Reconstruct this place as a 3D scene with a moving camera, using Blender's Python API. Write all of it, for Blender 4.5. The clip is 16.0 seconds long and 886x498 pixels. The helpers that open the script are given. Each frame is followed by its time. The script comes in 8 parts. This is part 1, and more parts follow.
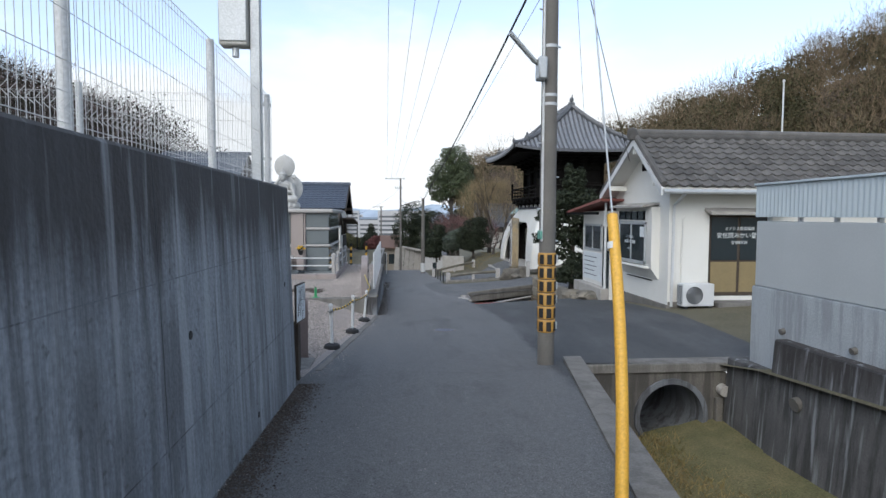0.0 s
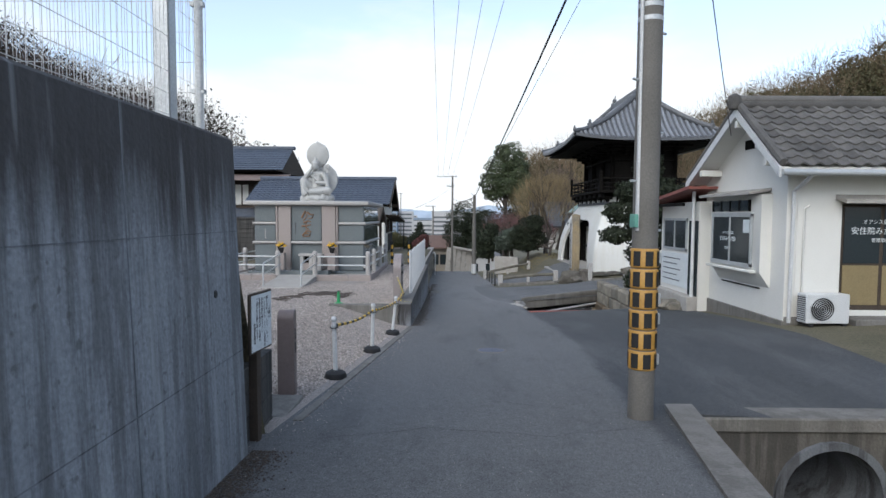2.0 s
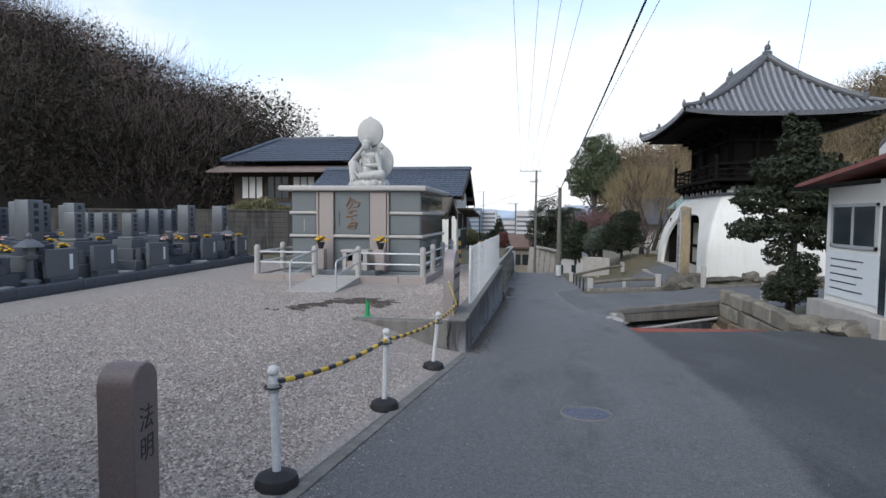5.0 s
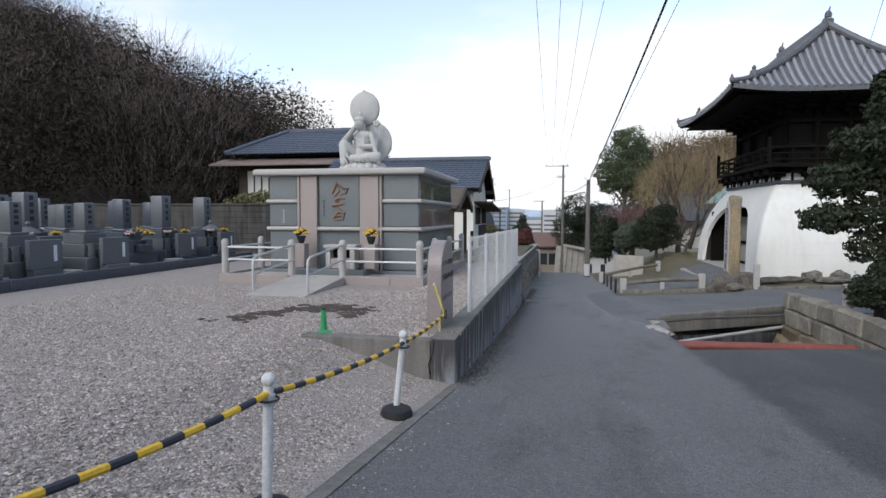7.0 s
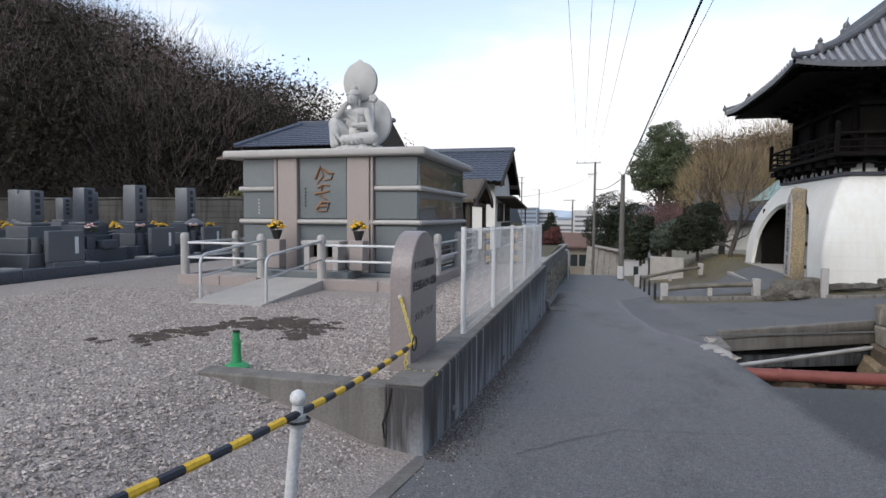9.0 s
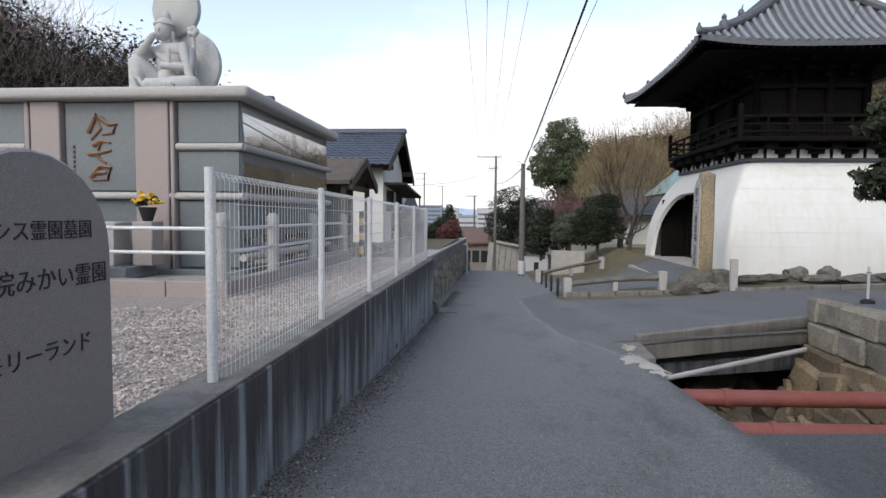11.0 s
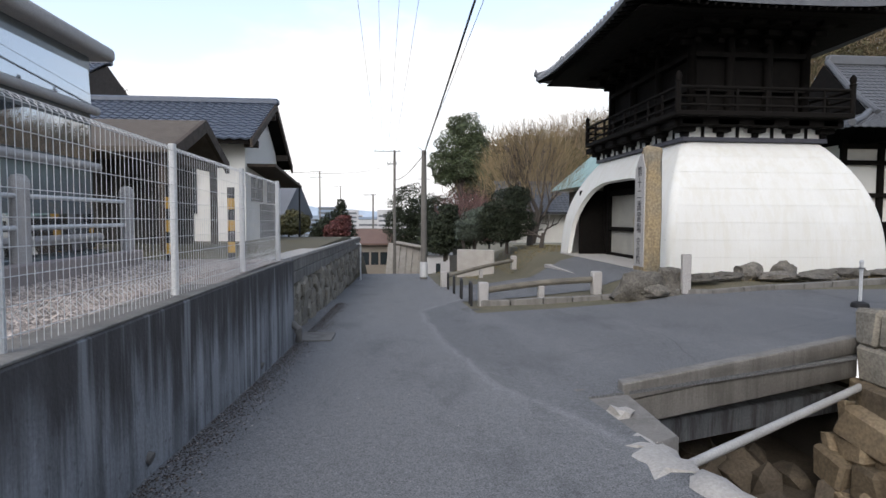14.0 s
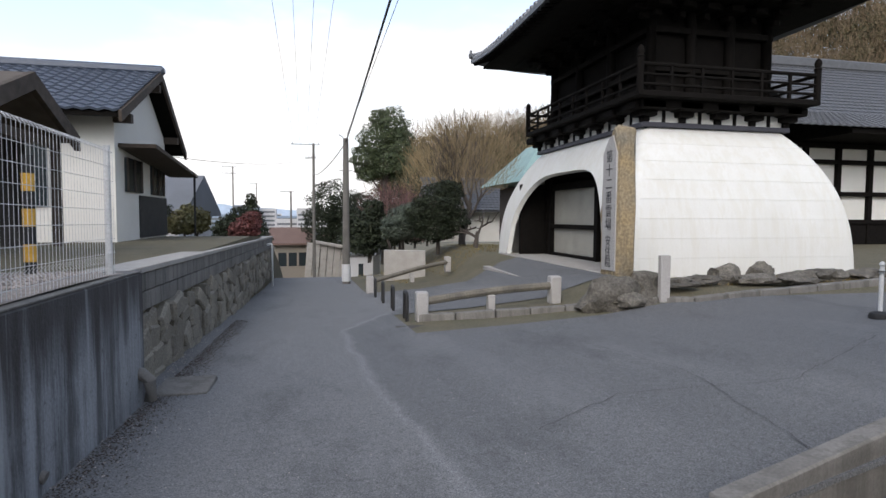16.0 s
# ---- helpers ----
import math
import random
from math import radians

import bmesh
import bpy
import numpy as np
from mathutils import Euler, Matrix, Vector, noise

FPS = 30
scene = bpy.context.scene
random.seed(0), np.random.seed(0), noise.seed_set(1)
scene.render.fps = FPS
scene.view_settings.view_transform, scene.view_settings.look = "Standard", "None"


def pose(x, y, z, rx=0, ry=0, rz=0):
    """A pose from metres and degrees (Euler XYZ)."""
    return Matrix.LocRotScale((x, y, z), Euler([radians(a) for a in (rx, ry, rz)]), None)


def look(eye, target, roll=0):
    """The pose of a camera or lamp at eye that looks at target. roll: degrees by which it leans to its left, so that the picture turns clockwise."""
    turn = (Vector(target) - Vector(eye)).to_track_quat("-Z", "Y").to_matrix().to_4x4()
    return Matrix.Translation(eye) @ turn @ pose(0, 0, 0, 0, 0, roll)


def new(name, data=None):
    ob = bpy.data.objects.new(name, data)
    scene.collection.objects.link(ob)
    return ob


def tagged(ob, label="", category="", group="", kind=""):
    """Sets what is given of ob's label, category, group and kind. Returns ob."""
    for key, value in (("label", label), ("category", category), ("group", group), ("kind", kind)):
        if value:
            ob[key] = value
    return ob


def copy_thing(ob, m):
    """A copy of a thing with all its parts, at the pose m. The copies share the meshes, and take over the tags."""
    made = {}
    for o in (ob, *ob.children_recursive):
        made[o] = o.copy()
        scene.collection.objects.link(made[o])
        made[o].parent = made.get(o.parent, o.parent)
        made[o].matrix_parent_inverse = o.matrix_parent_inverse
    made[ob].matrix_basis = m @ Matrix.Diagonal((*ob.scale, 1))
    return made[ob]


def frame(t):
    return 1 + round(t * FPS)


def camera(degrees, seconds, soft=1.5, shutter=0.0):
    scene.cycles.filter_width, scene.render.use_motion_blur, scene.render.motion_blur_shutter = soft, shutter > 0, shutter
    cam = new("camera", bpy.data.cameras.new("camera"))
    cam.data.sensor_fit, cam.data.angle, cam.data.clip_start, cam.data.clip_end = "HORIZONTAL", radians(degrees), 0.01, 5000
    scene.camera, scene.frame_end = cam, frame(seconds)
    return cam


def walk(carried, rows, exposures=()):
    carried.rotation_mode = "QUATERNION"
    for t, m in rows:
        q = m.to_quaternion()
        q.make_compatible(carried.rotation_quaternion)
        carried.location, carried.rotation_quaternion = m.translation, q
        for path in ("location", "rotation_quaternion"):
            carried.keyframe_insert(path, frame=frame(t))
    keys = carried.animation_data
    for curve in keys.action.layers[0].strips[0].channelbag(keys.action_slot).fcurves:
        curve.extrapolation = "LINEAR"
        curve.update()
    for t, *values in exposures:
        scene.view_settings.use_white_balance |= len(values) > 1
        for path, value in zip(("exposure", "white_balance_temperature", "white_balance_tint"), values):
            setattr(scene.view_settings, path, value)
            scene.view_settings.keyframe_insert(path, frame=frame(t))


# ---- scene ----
cam = camera(75.6, 16.0)
EXPOSURE = 0.1
METRES, EYE, TILT, LEAN, TURN = 20.0, 1.5, 0.0, 0.0, -5.1
ROWS = [
    (0.0, 0.0, 0.0, 0.0, 0.01, -3.34, -0.24),
    (0.5, 0.0057, 0.0333, -0.0032, 0.56, -3.27, -0.19),
    (1.0, 0.0056, 0.0677, -0.0065, 2.22, -3.31, -0.28),
    (1.5, 0.0084, 0.0999, -0.0089, 3.77, -3.28, -0.27),
    (2.0, 0.0056, 0.1306, -0.0116, 5.44, -3.26, -0.35),
    (2.5, 0.0069, 0.1608, -0.0151, 7.58, -3.17, -0.31),
    (3.0, 0.0059, 0.1911, -0.0176, 8.7, -3.26, -0.33),
    (3.5, 0.007, 0.22, -0.0199, 8.9, -3.17, -0.28),
    (4.0, 0.0031, 0.2496, -0.0223, 9.8, -3.22, -0.49),
    (4.5, 0.0031, 0.2789, -0.0245, 11.48, -3.24, -0.33),
    (5.0, -0.001, 0.3092, -0.0262, 13.84, -3.32, -0.46),
    (7.5, -0.0077, 0.4599, -0.0409, 17.23, -3.35, -0.27),
    (8.0, -0.0121, 0.4862, -0.0424, 18.46, -3.34, -0.46),
    (8.5, -0.0136, 0.5143, -0.0444, 19.4, -3.24, -0.4),
    (9.0, -0.016, 0.5428, -0.0469, 19.51, -3.32, -0.39),
    (9.5, -0.017, 0.5743, -0.0509, 19.2, -3.27, -0.26),
    (10.0, -0.0168, 0.6089, -0.0559, 16.16, -3.4, -0.29),
    (12.5, -0.0244, 0.7777, -0.0712, 4.47, -3.32, -0.35),
    (13.0, -0.025, 0.809, -0.0753, 2.9, -3.21, -0.27),
    (13.5, -0.0288, 0.8397, -0.0773, 1.68, -3.21, -0.35),
    (14.0, -0.0287, 0.8696, -0.0787, 0.18, -3.16, -0.25),
    (14.5, -0.0305, 0.8996, -0.0807, -1.49, -3.2, -0.24),
    (15.0, -0.0311, 0.9289, -0.0817, -3.03, -3.13, -0.28),
    (15.5, -0.0337, 0.9606, -0.0833, -3.98, -3.23, -0.28),
    (16.0, -0.0343, 0.9932, -0.0833, -7.58, -3.21, -0.32),
]
PATH = [(t, pose(0, 0, EYE, TILT, LEAN, TURN) @ pose(METRES * x, METRES * y, METRES * z, 90 + pitch, roll, yaw)) for t, x, y, z, yaw, pitch, roll in ROWS]
walk(cam, PATH, [(0.0, EXPOSURE, 6450, 7), (5.0, EXPOSURE, 6500, 8), (9.0, EXPOSURE, 6750, 10), (12.5, EXPOSURE + 0.1, 6800, 10.5), (16.0, EXPOSURE + 0.14, 6850, 11)])


# ---- light ----
SUN_ELEV, SUN_AZ = 38.0, 208.0  # degrees; azimuth clockwise from +y
world = bpy.data.worlds.new("overcast_sky")
scene.world = world
world.use_nodes = True
wn, wl = world.node_tree.nodes, world.node_tree.links
wn.clear()
sky = wn.new("ShaderNodeTexSky")
sky.sky_type, sky.sun_disc = "NISHITA", False
sky.sun_elevation, sky.sun_rotation = radians(SUN_ELEV), radians(SUN_AZ)
sky.air_density, sky.dust_density, sky.ozone_density = 1.0, 1.2, 2.0
coord = wn.new("ShaderNodeTexCoord")
stretch = wn.new("ShaderNodeMapping")
stretch.inputs["Scale"].default_value = (1.6, 1.6, 4.2)
wl.new(coord.outputs["Generated"], stretch.inputs["Vector"])
puff = wn.new("ShaderNodeTexNoise")
puff.inputs["Scale"].default_value, puff.inputs["Detail"].default_value = 1.5, 7
puff.inputs["Roughness"].default_value = 0.5
wl.new(stretch.outputs[0], puff.inputs["Vector"])
split = wn.new("ShaderNodeSeparateXYZ")
wl.new(coord.outputs["Generated"], split.inputs[0])
low = wn.new("ShaderNodeMapRange")
low.inputs["From Min"].default_value, low.inputs["From Max"].default_value = 0.04, 0.36
low.inputs["To Min"].default_value, low.inputs["To Max"].default_value = 0.36, -0.13
wl.new(split.outputs["Z"], low.inputs["Value"])
add = wn.new("ShaderNodeMath")
add.operation = "ADD"
wl.new(puff.outputs["Fac"], add.inputs[0])
wl.new(low.outputs[0], add.inputs[1])
cover = wn.new("ShaderNodeMapRange")
cover.interpolation_type = "SMOOTHSTEP"
cover.inputs["From Min"].default_value, cover.inputs["From Max"].default_value = 0.46, 0.68
cover.inputs["To Min"].default_value, cover.inputs["To Max"].default_value = 0.12, 1.0
wl.new(add.outputs[0], cover.inputs["Value"])
cloud = wn.new("ShaderNodeMix")
cloud.data_type = "RGBA"
cloud.inputs["B"].default_value = (9.3, 9.5, 9.9, 1)
wl.new(cover.outputs[0], cloud.inputs["Factor"])
blue = wn.new("ShaderNodeHueSaturation")
blue.inputs["Value"].default_value, blue.inputs["Saturation"].default_value = 2.7, 0.8
wl.new(sky.outputs[0], blue.inputs["Color"])
wl.new(blue.outputs[0], cloud.inputs["A"])
back = wn.new("ShaderNodeBackground")
back.inputs["Strength"].default_value = 0.105
wl.new(cloud.outputs["Result"], back.inputs["Color"])
wout = wn.new("ShaderNodeOutputWorld")
wl.new(back.outputs[0], wout.inputs["Surface"])

sun = new("sun", bpy.data.lights.new("sun", "SUN"))
sun.data.energy, sun.data.angle, sun.data.color = 1.15, radians(45), (1.0, 0.96, 0.9)
sa, se = radians(SUN_AZ), radians(SUN_ELEV)
sun.matrix_world = look((0, 0, 30), (-math.sin(sa) * math.cos(se), -math.cos(sa) * math.cos(se), 30 - math.sin(se)))


# ---- mesh helpers ----
def bmn():
    return bmesh.new()


def box(bm, x0, x1, y0, y1, z0, z1, bev=0.0, seg=1):
    r = bmesh.ops.create_cube(bm, size=1.0)["verts"]
    for v in r:
        v.co = Vector((x0 + (v.co.x + 0.5) * (x1 - x0), y0 + (v.co.y + 0.5) * (y1 - y0), z0 + (v.co.z + 0.5) * (z1 - z0)))
    if bev:
        es = list({e for v in r for e in v.link_edges})
        bmesh.ops.bevel(bm, geom=es, offset=bev, segments=seg, affect="EDGES", profile=0.5)
    return bm


def cyl(bm, p0, p1, r0, r1=None, n=12, caps=True):
    r1 = r0 if r1 is None else r1
    a, b = Vector(p0), Vector(p1)
    q = (b - a).to_track_quat("Z", "Y").to_matrix()
    ring = []
    for c, r in ((a, r0), (b, r1)):
        ring.append([bm.verts.new(c + q @ Vector((r * math.cos(2 * math.pi * i / n), r * math.sin(2 * math.pi * i / n), 0))) for i in range(n)])
    for i in range(n):
        bm.faces.new((ring[0][i], ring[0][(i + 1) % n], ring[1][(i + 1) % n], ring[1][i]))
    if caps:
        bm.faces.new(ring[0][::-1])
        bm.faces.new(ring[1])
    return bm


def tube(bm, pts, r, n=8, taper=None):
    pts = [Vector(p) for p in pts]
    rings = []
    for k, p in enumerate(pts):
        d = (pts[min(k + 1, len(pts) - 1)] - pts[max(k - 1, 0)]).normalized()
        q = d.to_track_quat("Z", "Y").to_matrix()
        rr = r if taper is None else r + (taper - r) * k / (len(pts) - 1)
        rings.append([bm.verts.new(p + q @ Vector((rr * math.cos(2 * math.pi * i / n), rr * math.sin(2 * math.pi * i / n), 0))) for i in range(n)])
    for a, b in zip(rings, rings[1:]):
        for i in range(n):
            bm.faces.new((a[i], a[(i + 1) % n], b[(i + 1) % n], b[i]))
    bm.faces.new(rings[0][::-1])
    bm.faces.new(rings[-1])
    return bm


def lathe(bm, profile, c=(0, 0, 0), n=16, squash=1.0):
    rings = [[bm.verts.new((c[0] + r * math.cos(2 * math.pi * i / n), c[1] + squash * r * math.sin(2 * math.pi * i / n), c[2] + z)) for i in range(n)] for r, z in profile]
    for a, b in zip(rings, rings[1:]):
        for i in range(n):
            bm.faces.new((a[i], a[(i + 1) % n], b[(i + 1) % n], b[i]))
    bm.faces.new(rings[0][::-1])
    bm.faces.new(rings[-1])
    return bm


def prism(bm, poly, axis, lo, hi, bev=0.0):
    """A polygon of pairs, pulled along an axis."""
    def at(a, b, c):
        return {"x": (c, a, b), "y": (a, c, b), "z": (a, b, c)}[axis]
    v0 = [bm.verts.new(at(a, b, lo)) for a, b in poly]
    v1 = [bm.verts.new(at(a, b, hi)) for a, b in poly]
    n = len(poly)
    fs = [bm.faces.new((v0[i], v0[(i + 1) % n], v1[(i + 1) % n], v1[i])) for i in range(n)]
    fs += [bm.faces.new(v0[::-1]), bm.faces.new(v1)]
    bmesh.ops.recalc_face_normals(bm, faces=fs)
    if bev:
        bmesh.ops.bevel(bm, geom=list({e for f in fs for e in f.edges}), offset=bev, segments=1, affect="EDGES")
    return bm


def hull(bm, pts):
    vs = [bm.verts.new(p) for p in pts]
    r = bmesh.ops.convex_hull(bm, input=vs)
    bmesh.ops.delete(bm, geom=[v for v in r["geom_interior"] if isinstance(v, bmesh.types.BMVert)], context="VERTS")
    return bm


def rock(bm, c, sx, sy, sz, seed, n=2, rough=0.22, flat=-0.55):
    r = bmesh.ops.create_icosphere(bm, subdivisions=n, radius=1.0)["verts"]
    for v in r:
        d = v.co.copy()
        k = 1 + rough * noise.noise(d * 1.3 + Vector((seed * 3.7, seed, 0))) + 0.4 * rough * noise.noise(d * 3.4 + Vector((seed, 0, seed)))
        v.co = Vector((c[0] + sx * d.x * k, c[1] + sy * d.y * k, c[2] + sz * max(d.z * k, flat)))
    return bm


def mesh_of(name, bm, material, angle=38):
    me = bpy.data.meshes.new(name)
    bm.to_mesh(me)
    bm.free()
    for m in material if isinstance(material, (list, tuple)) else (material,):
        me.materials.append(m)
    me.polygons.foreach_set("use_smooth", [True] * len(me.polygons))
    me.set_sharp_from_angle(angle=radians(angle))
    return me


def part(name, bm, material, parent, label="", world=False, angle=38):
    """One mesh under a thing or a part. world: the mesh is in world places, and the thing is not turned."""
    if world:
        top = parent
        while top.parent:
            top = top.parent
        bmesh.ops.translate(bm, verts=bm.verts, vec=-Vector(top.location))
    ob = new(name, mesh_of(name, bm, material, angle))
    ob.parent = parent
    return tagged(ob, label)


def piece(name, me, parent, m):
    ob = new(name, me)
    ob.parent = parent
    ob.matrix_basis = m
    return ob


def thing(name, x, y, z, label, category, group="", kind="", rz=0.0):
    ob = new(name)
    ob.empty_display_size = 0.1
    ob.matrix_basis = pose(x, y, z, 0, 0, rz)
    return tagged(ob, label, category, group, kind)


def solid(name, bm, material, label, category, kind="", group="", angle=38):
    """A thing or piece of the setting that is one mesh in world places."""
    return tagged(new(name, mesh_of(name, bm, material, angle)), label, category, group, kind)


def quads(name, verts, faces, material):
    me = bpy.data.meshes.new(name)
    me.from_pydata(verts, [], faces)
    me.materials.append(material)
    return me


def text_mesh(body, size, depth=0.003, align="CENTER"):
    cu = bpy.data.curves.new("writing", "FONT")
    cu.body, cu.size, cu.extrude, cu.align_x, cu.align_y, cu.resolution_u = body, size, depth, align, "CENTER", 2
    tmp = bpy.data.objects.new("writing", cu)
    me = bpy.data.meshes.new_from_object(tmp)
    bpy.data.objects.remove(tmp)
    return me


# ---- materials ----
def mk(name, c1, c2=None, scale=6.0, rough=0.8, bump=0.15, metal=0.0, big=0.6, fine=60.0, spot=0.0, vary=0.0, island=0.0, streak=None, stretch=(1, 1, 1), spec=0.5, amp=0.19):
    """A surface with grain at two scales. streak: colour and strength of rain streaks; vary: change from piece to piece."""
    m = bpy.data.materials.new(name)
    m.use_nodes = True
    nt = m.node_tree
    n, l = nt.nodes, nt.links
    b = n["Principled BSDF"]
    c2 = c2 or tuple(0.7 * c for c in c1)
    geo = n.new("ShaderNodeNewGeometry")
    mp = n.new("ShaderNodeMapping")
    mp.inputs["Scale"].default_value = stretch
    l.new(geo.outputs["Position"], mp.inputs["Vector"])

    def tex(s, detail=4.0):
        t = n.new("ShaderNodeTexNoise")
        t.inputs["Scale"].default_value, t.inputs["Detail"].default_value = s, detail
        l.new(mp.outputs[0], t.inputs["Vector"])
        return t.outputs["Fac"]

    def ramp(v, lo, hi):
        r = n.new("ShaderNodeMapRange")
        r.inputs["From Min"].default_value, r.inputs["From Max"].default_value = lo, hi
        l.new(v, r.inputs["Value"])
        return r.outputs[0]

    def mix(f, a, c, kind="MIX"):
        x = n.new("ShaderNodeMix")
        x.data_type, x.blend_type = "RGBA", kind
        for v, k in ((f, "Factor"), (a, "A"), (c, "B")):
            if isinstance(v, bpy.types.NodeSocket):
                l.new(v, x.inputs[k])
            else:
                x.inputs[k].default_value = v if k == "Factor" else (*v, 1)
        return x.outputs["Result"]

    mid = tex(scale)
    grain = tex(fine, 3.0)
    col = mix(ramp(mid, 0.3, 0.7), c1, c2)
    col = mix(ramp(tex(big, 5.0), 0.35, 0.75), col, mix(0.45, c1, c2), "MIX")
    light = n.new("ShaderNodeMapRange")
    light.inputs["From Min"].default_value, light.inputs["From Max"].default_value = 0.25, 0.75
    light.inputs["To Min"].default_value, light.inputs["To Max"].default_value = 1 - amp - spot, 1 + 0.75 * amp + spot
    l.new(grain, light.inputs["Value"])
    val = n.new("ShaderNodeHueSaturation")
    l.new(light.outputs[0], val.inputs["Value"])
    l.new(col, val.inputs["Color"])
    col = val.outputs[0]
    if streak:
        sm = n.new("ShaderNodeMapping")
        sm.inputs["Scale"].default_value = (5.6, 5.6, 0.45)
        l.new(geo.outputs["Position"], sm.inputs["Vector"])
        st = n.new("ShaderNodeTexNoise")
        st.inputs["Scale"].default_value, st.inputs["Detail"].default_value, st.inputs["Roughness"].default_value = 1.0, 9.0, 0.7
        l.new(sm.outputs[0], st.inputs["Vector"])
        f = n.new("ShaderNodeMath")
        f.operation = "MULTIPLY"
        f.inputs[1].default_value = streak[1]
        patch = n.new("ShaderNodeMath")
        patch.operation = "MULTIPLY"
        l.new(ramp(st.outputs["Fac"], 0.46, 0.57), patch.inputs[0])
        l.new(ramp(tex(1.3, 6.0), 0.25, 0.52), patch.inputs[1])
        l.new(patch.outputs[0], f.inputs[0])
        col = mix(f.outputs[0], col, streak[0])
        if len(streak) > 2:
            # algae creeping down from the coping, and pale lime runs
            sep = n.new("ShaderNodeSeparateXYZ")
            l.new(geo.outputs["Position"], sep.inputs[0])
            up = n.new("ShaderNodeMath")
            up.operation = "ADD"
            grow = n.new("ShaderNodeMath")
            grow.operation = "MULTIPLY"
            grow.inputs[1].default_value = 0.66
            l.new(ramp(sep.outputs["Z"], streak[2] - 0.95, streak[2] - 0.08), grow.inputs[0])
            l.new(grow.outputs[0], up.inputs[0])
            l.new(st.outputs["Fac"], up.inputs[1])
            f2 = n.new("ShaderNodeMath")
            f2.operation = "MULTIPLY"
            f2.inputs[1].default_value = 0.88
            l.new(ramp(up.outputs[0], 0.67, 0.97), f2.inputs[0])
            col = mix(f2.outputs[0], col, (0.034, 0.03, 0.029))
            # fine rain lines and pitting
            fm_ = n.new("ShaderNodeMapping")
            fm_.inputs["Scale"].default_value = (26.0, 26.0, 0.55)
            l.new(geo.outputs["Position"], fm_.inputs["Vector"])
            ft = n.new("ShaderNodeTexNoise")
            ft.inputs["Scale"].default_value, ft.inputs["Detail"].default_value, ft.inputs["Roughness"].default_value = 1.0, 6.0, 0.7
            l.new(fm_.outputs[0], ft.inputs["Vector"])
            f4 = n.new("ShaderNodeMath")
            f4.operation = "MULTIPLY"
            f4.inputs[1].default_value = 0.5
            l.new(ramp(ft.outputs["Fac"], 0.5, 0.68), f4.inputs[0])
            col = mix(f4.outputs[0], col, (0.09, 0.088, 0.088))
            f5 = n.new("ShaderNodeMath")
            f5.operation = "MULTIPLY"
            f5.inputs[1].default_value = 0.6
            l.new(ramp(tex(17.0, 5.0), 0.62, 0.72), f5.inputs[0])
            col = mix(f5.outputs[0], col, (0.07, 0.068, 0.068))
            lm = n.new("ShaderNodeMapping")
            lm.inputs["Scale"].default_value = (9.0, 9.0, 0.5)
            lm.inputs["Location"].default_value = (3.1, 7.7, 1.3)
            l.new(geo.outputs["Position"], lm.inputs["Vector"])
            lt = n.new("ShaderNodeTexNoise")
            lt.inputs["Scale"].default_value, lt.inputs["Detail"].default_value = 1.0, 5.0
            l.new(lm.outputs[0], lt.inputs["Vector"])
            f3 = n.new("ShaderNodeMath")
            f3.operation = "MULTIPLY"
            f3.inputs[1].default_value = 0.55
            l.new(ramp(lt.outputs["Fac"], 0.57, 0.68), f3.inputs[0])
            col = mix(f3.outputs[0], col, (0.36, 0.38, 0.4))
    if vary or island:
        info = n.new("ShaderNodeObjectInfo") if vary else geo
        v2 = n.new("ShaderNodeMapRange")
        k = vary or island
        v2.inputs["To Min"].default_value, v2.inputs["To Max"].default_value = 1 - k, 1 + k
        l.new(info.outputs["Random"] if vary else geo.outputs["Random Per Island"], v2.inputs["Value"])
        h2 = n.new("ShaderNodeHueSaturation")
        l.new(v2.outputs[0], h2.inputs["Value"])
        l.new(col, h2.inputs["Color"])
        col = h2.outputs[0]
    l.new(col, b.inputs["Base Color"])
    b.inputs["Metallic"].default_value = metal
    b.inputs["Specular IOR Level"].default_value = spec
    rr = n.new("ShaderNodeMapRange")
    rr.inputs["To Min"].default_value, rr.inputs["To Max"].default_value = max(0.03, rough - 0.1), min(1.0, rough + 0.1)
    l.new(mid, rr.inputs["Value"])
    l.new(rr.outputs[0], b.inputs["Roughness"])
    if bump:
        bp = n.new("ShaderNodeBump")
        bp.inputs["Strength"].default_value, bp.inputs["Distance"].default_value = bump, 0.02
        hs = n.new("ShaderNodeMath")
        hs.operation = "ADD"
        l.new(mid, hs.inputs[0])
        l.new(grain, hs.inputs[1])
        l.new(hs.outputs[0], bp.inputs["Height"])
        l.new(bp.outputs[0], b.inputs["Normal"])
    return m


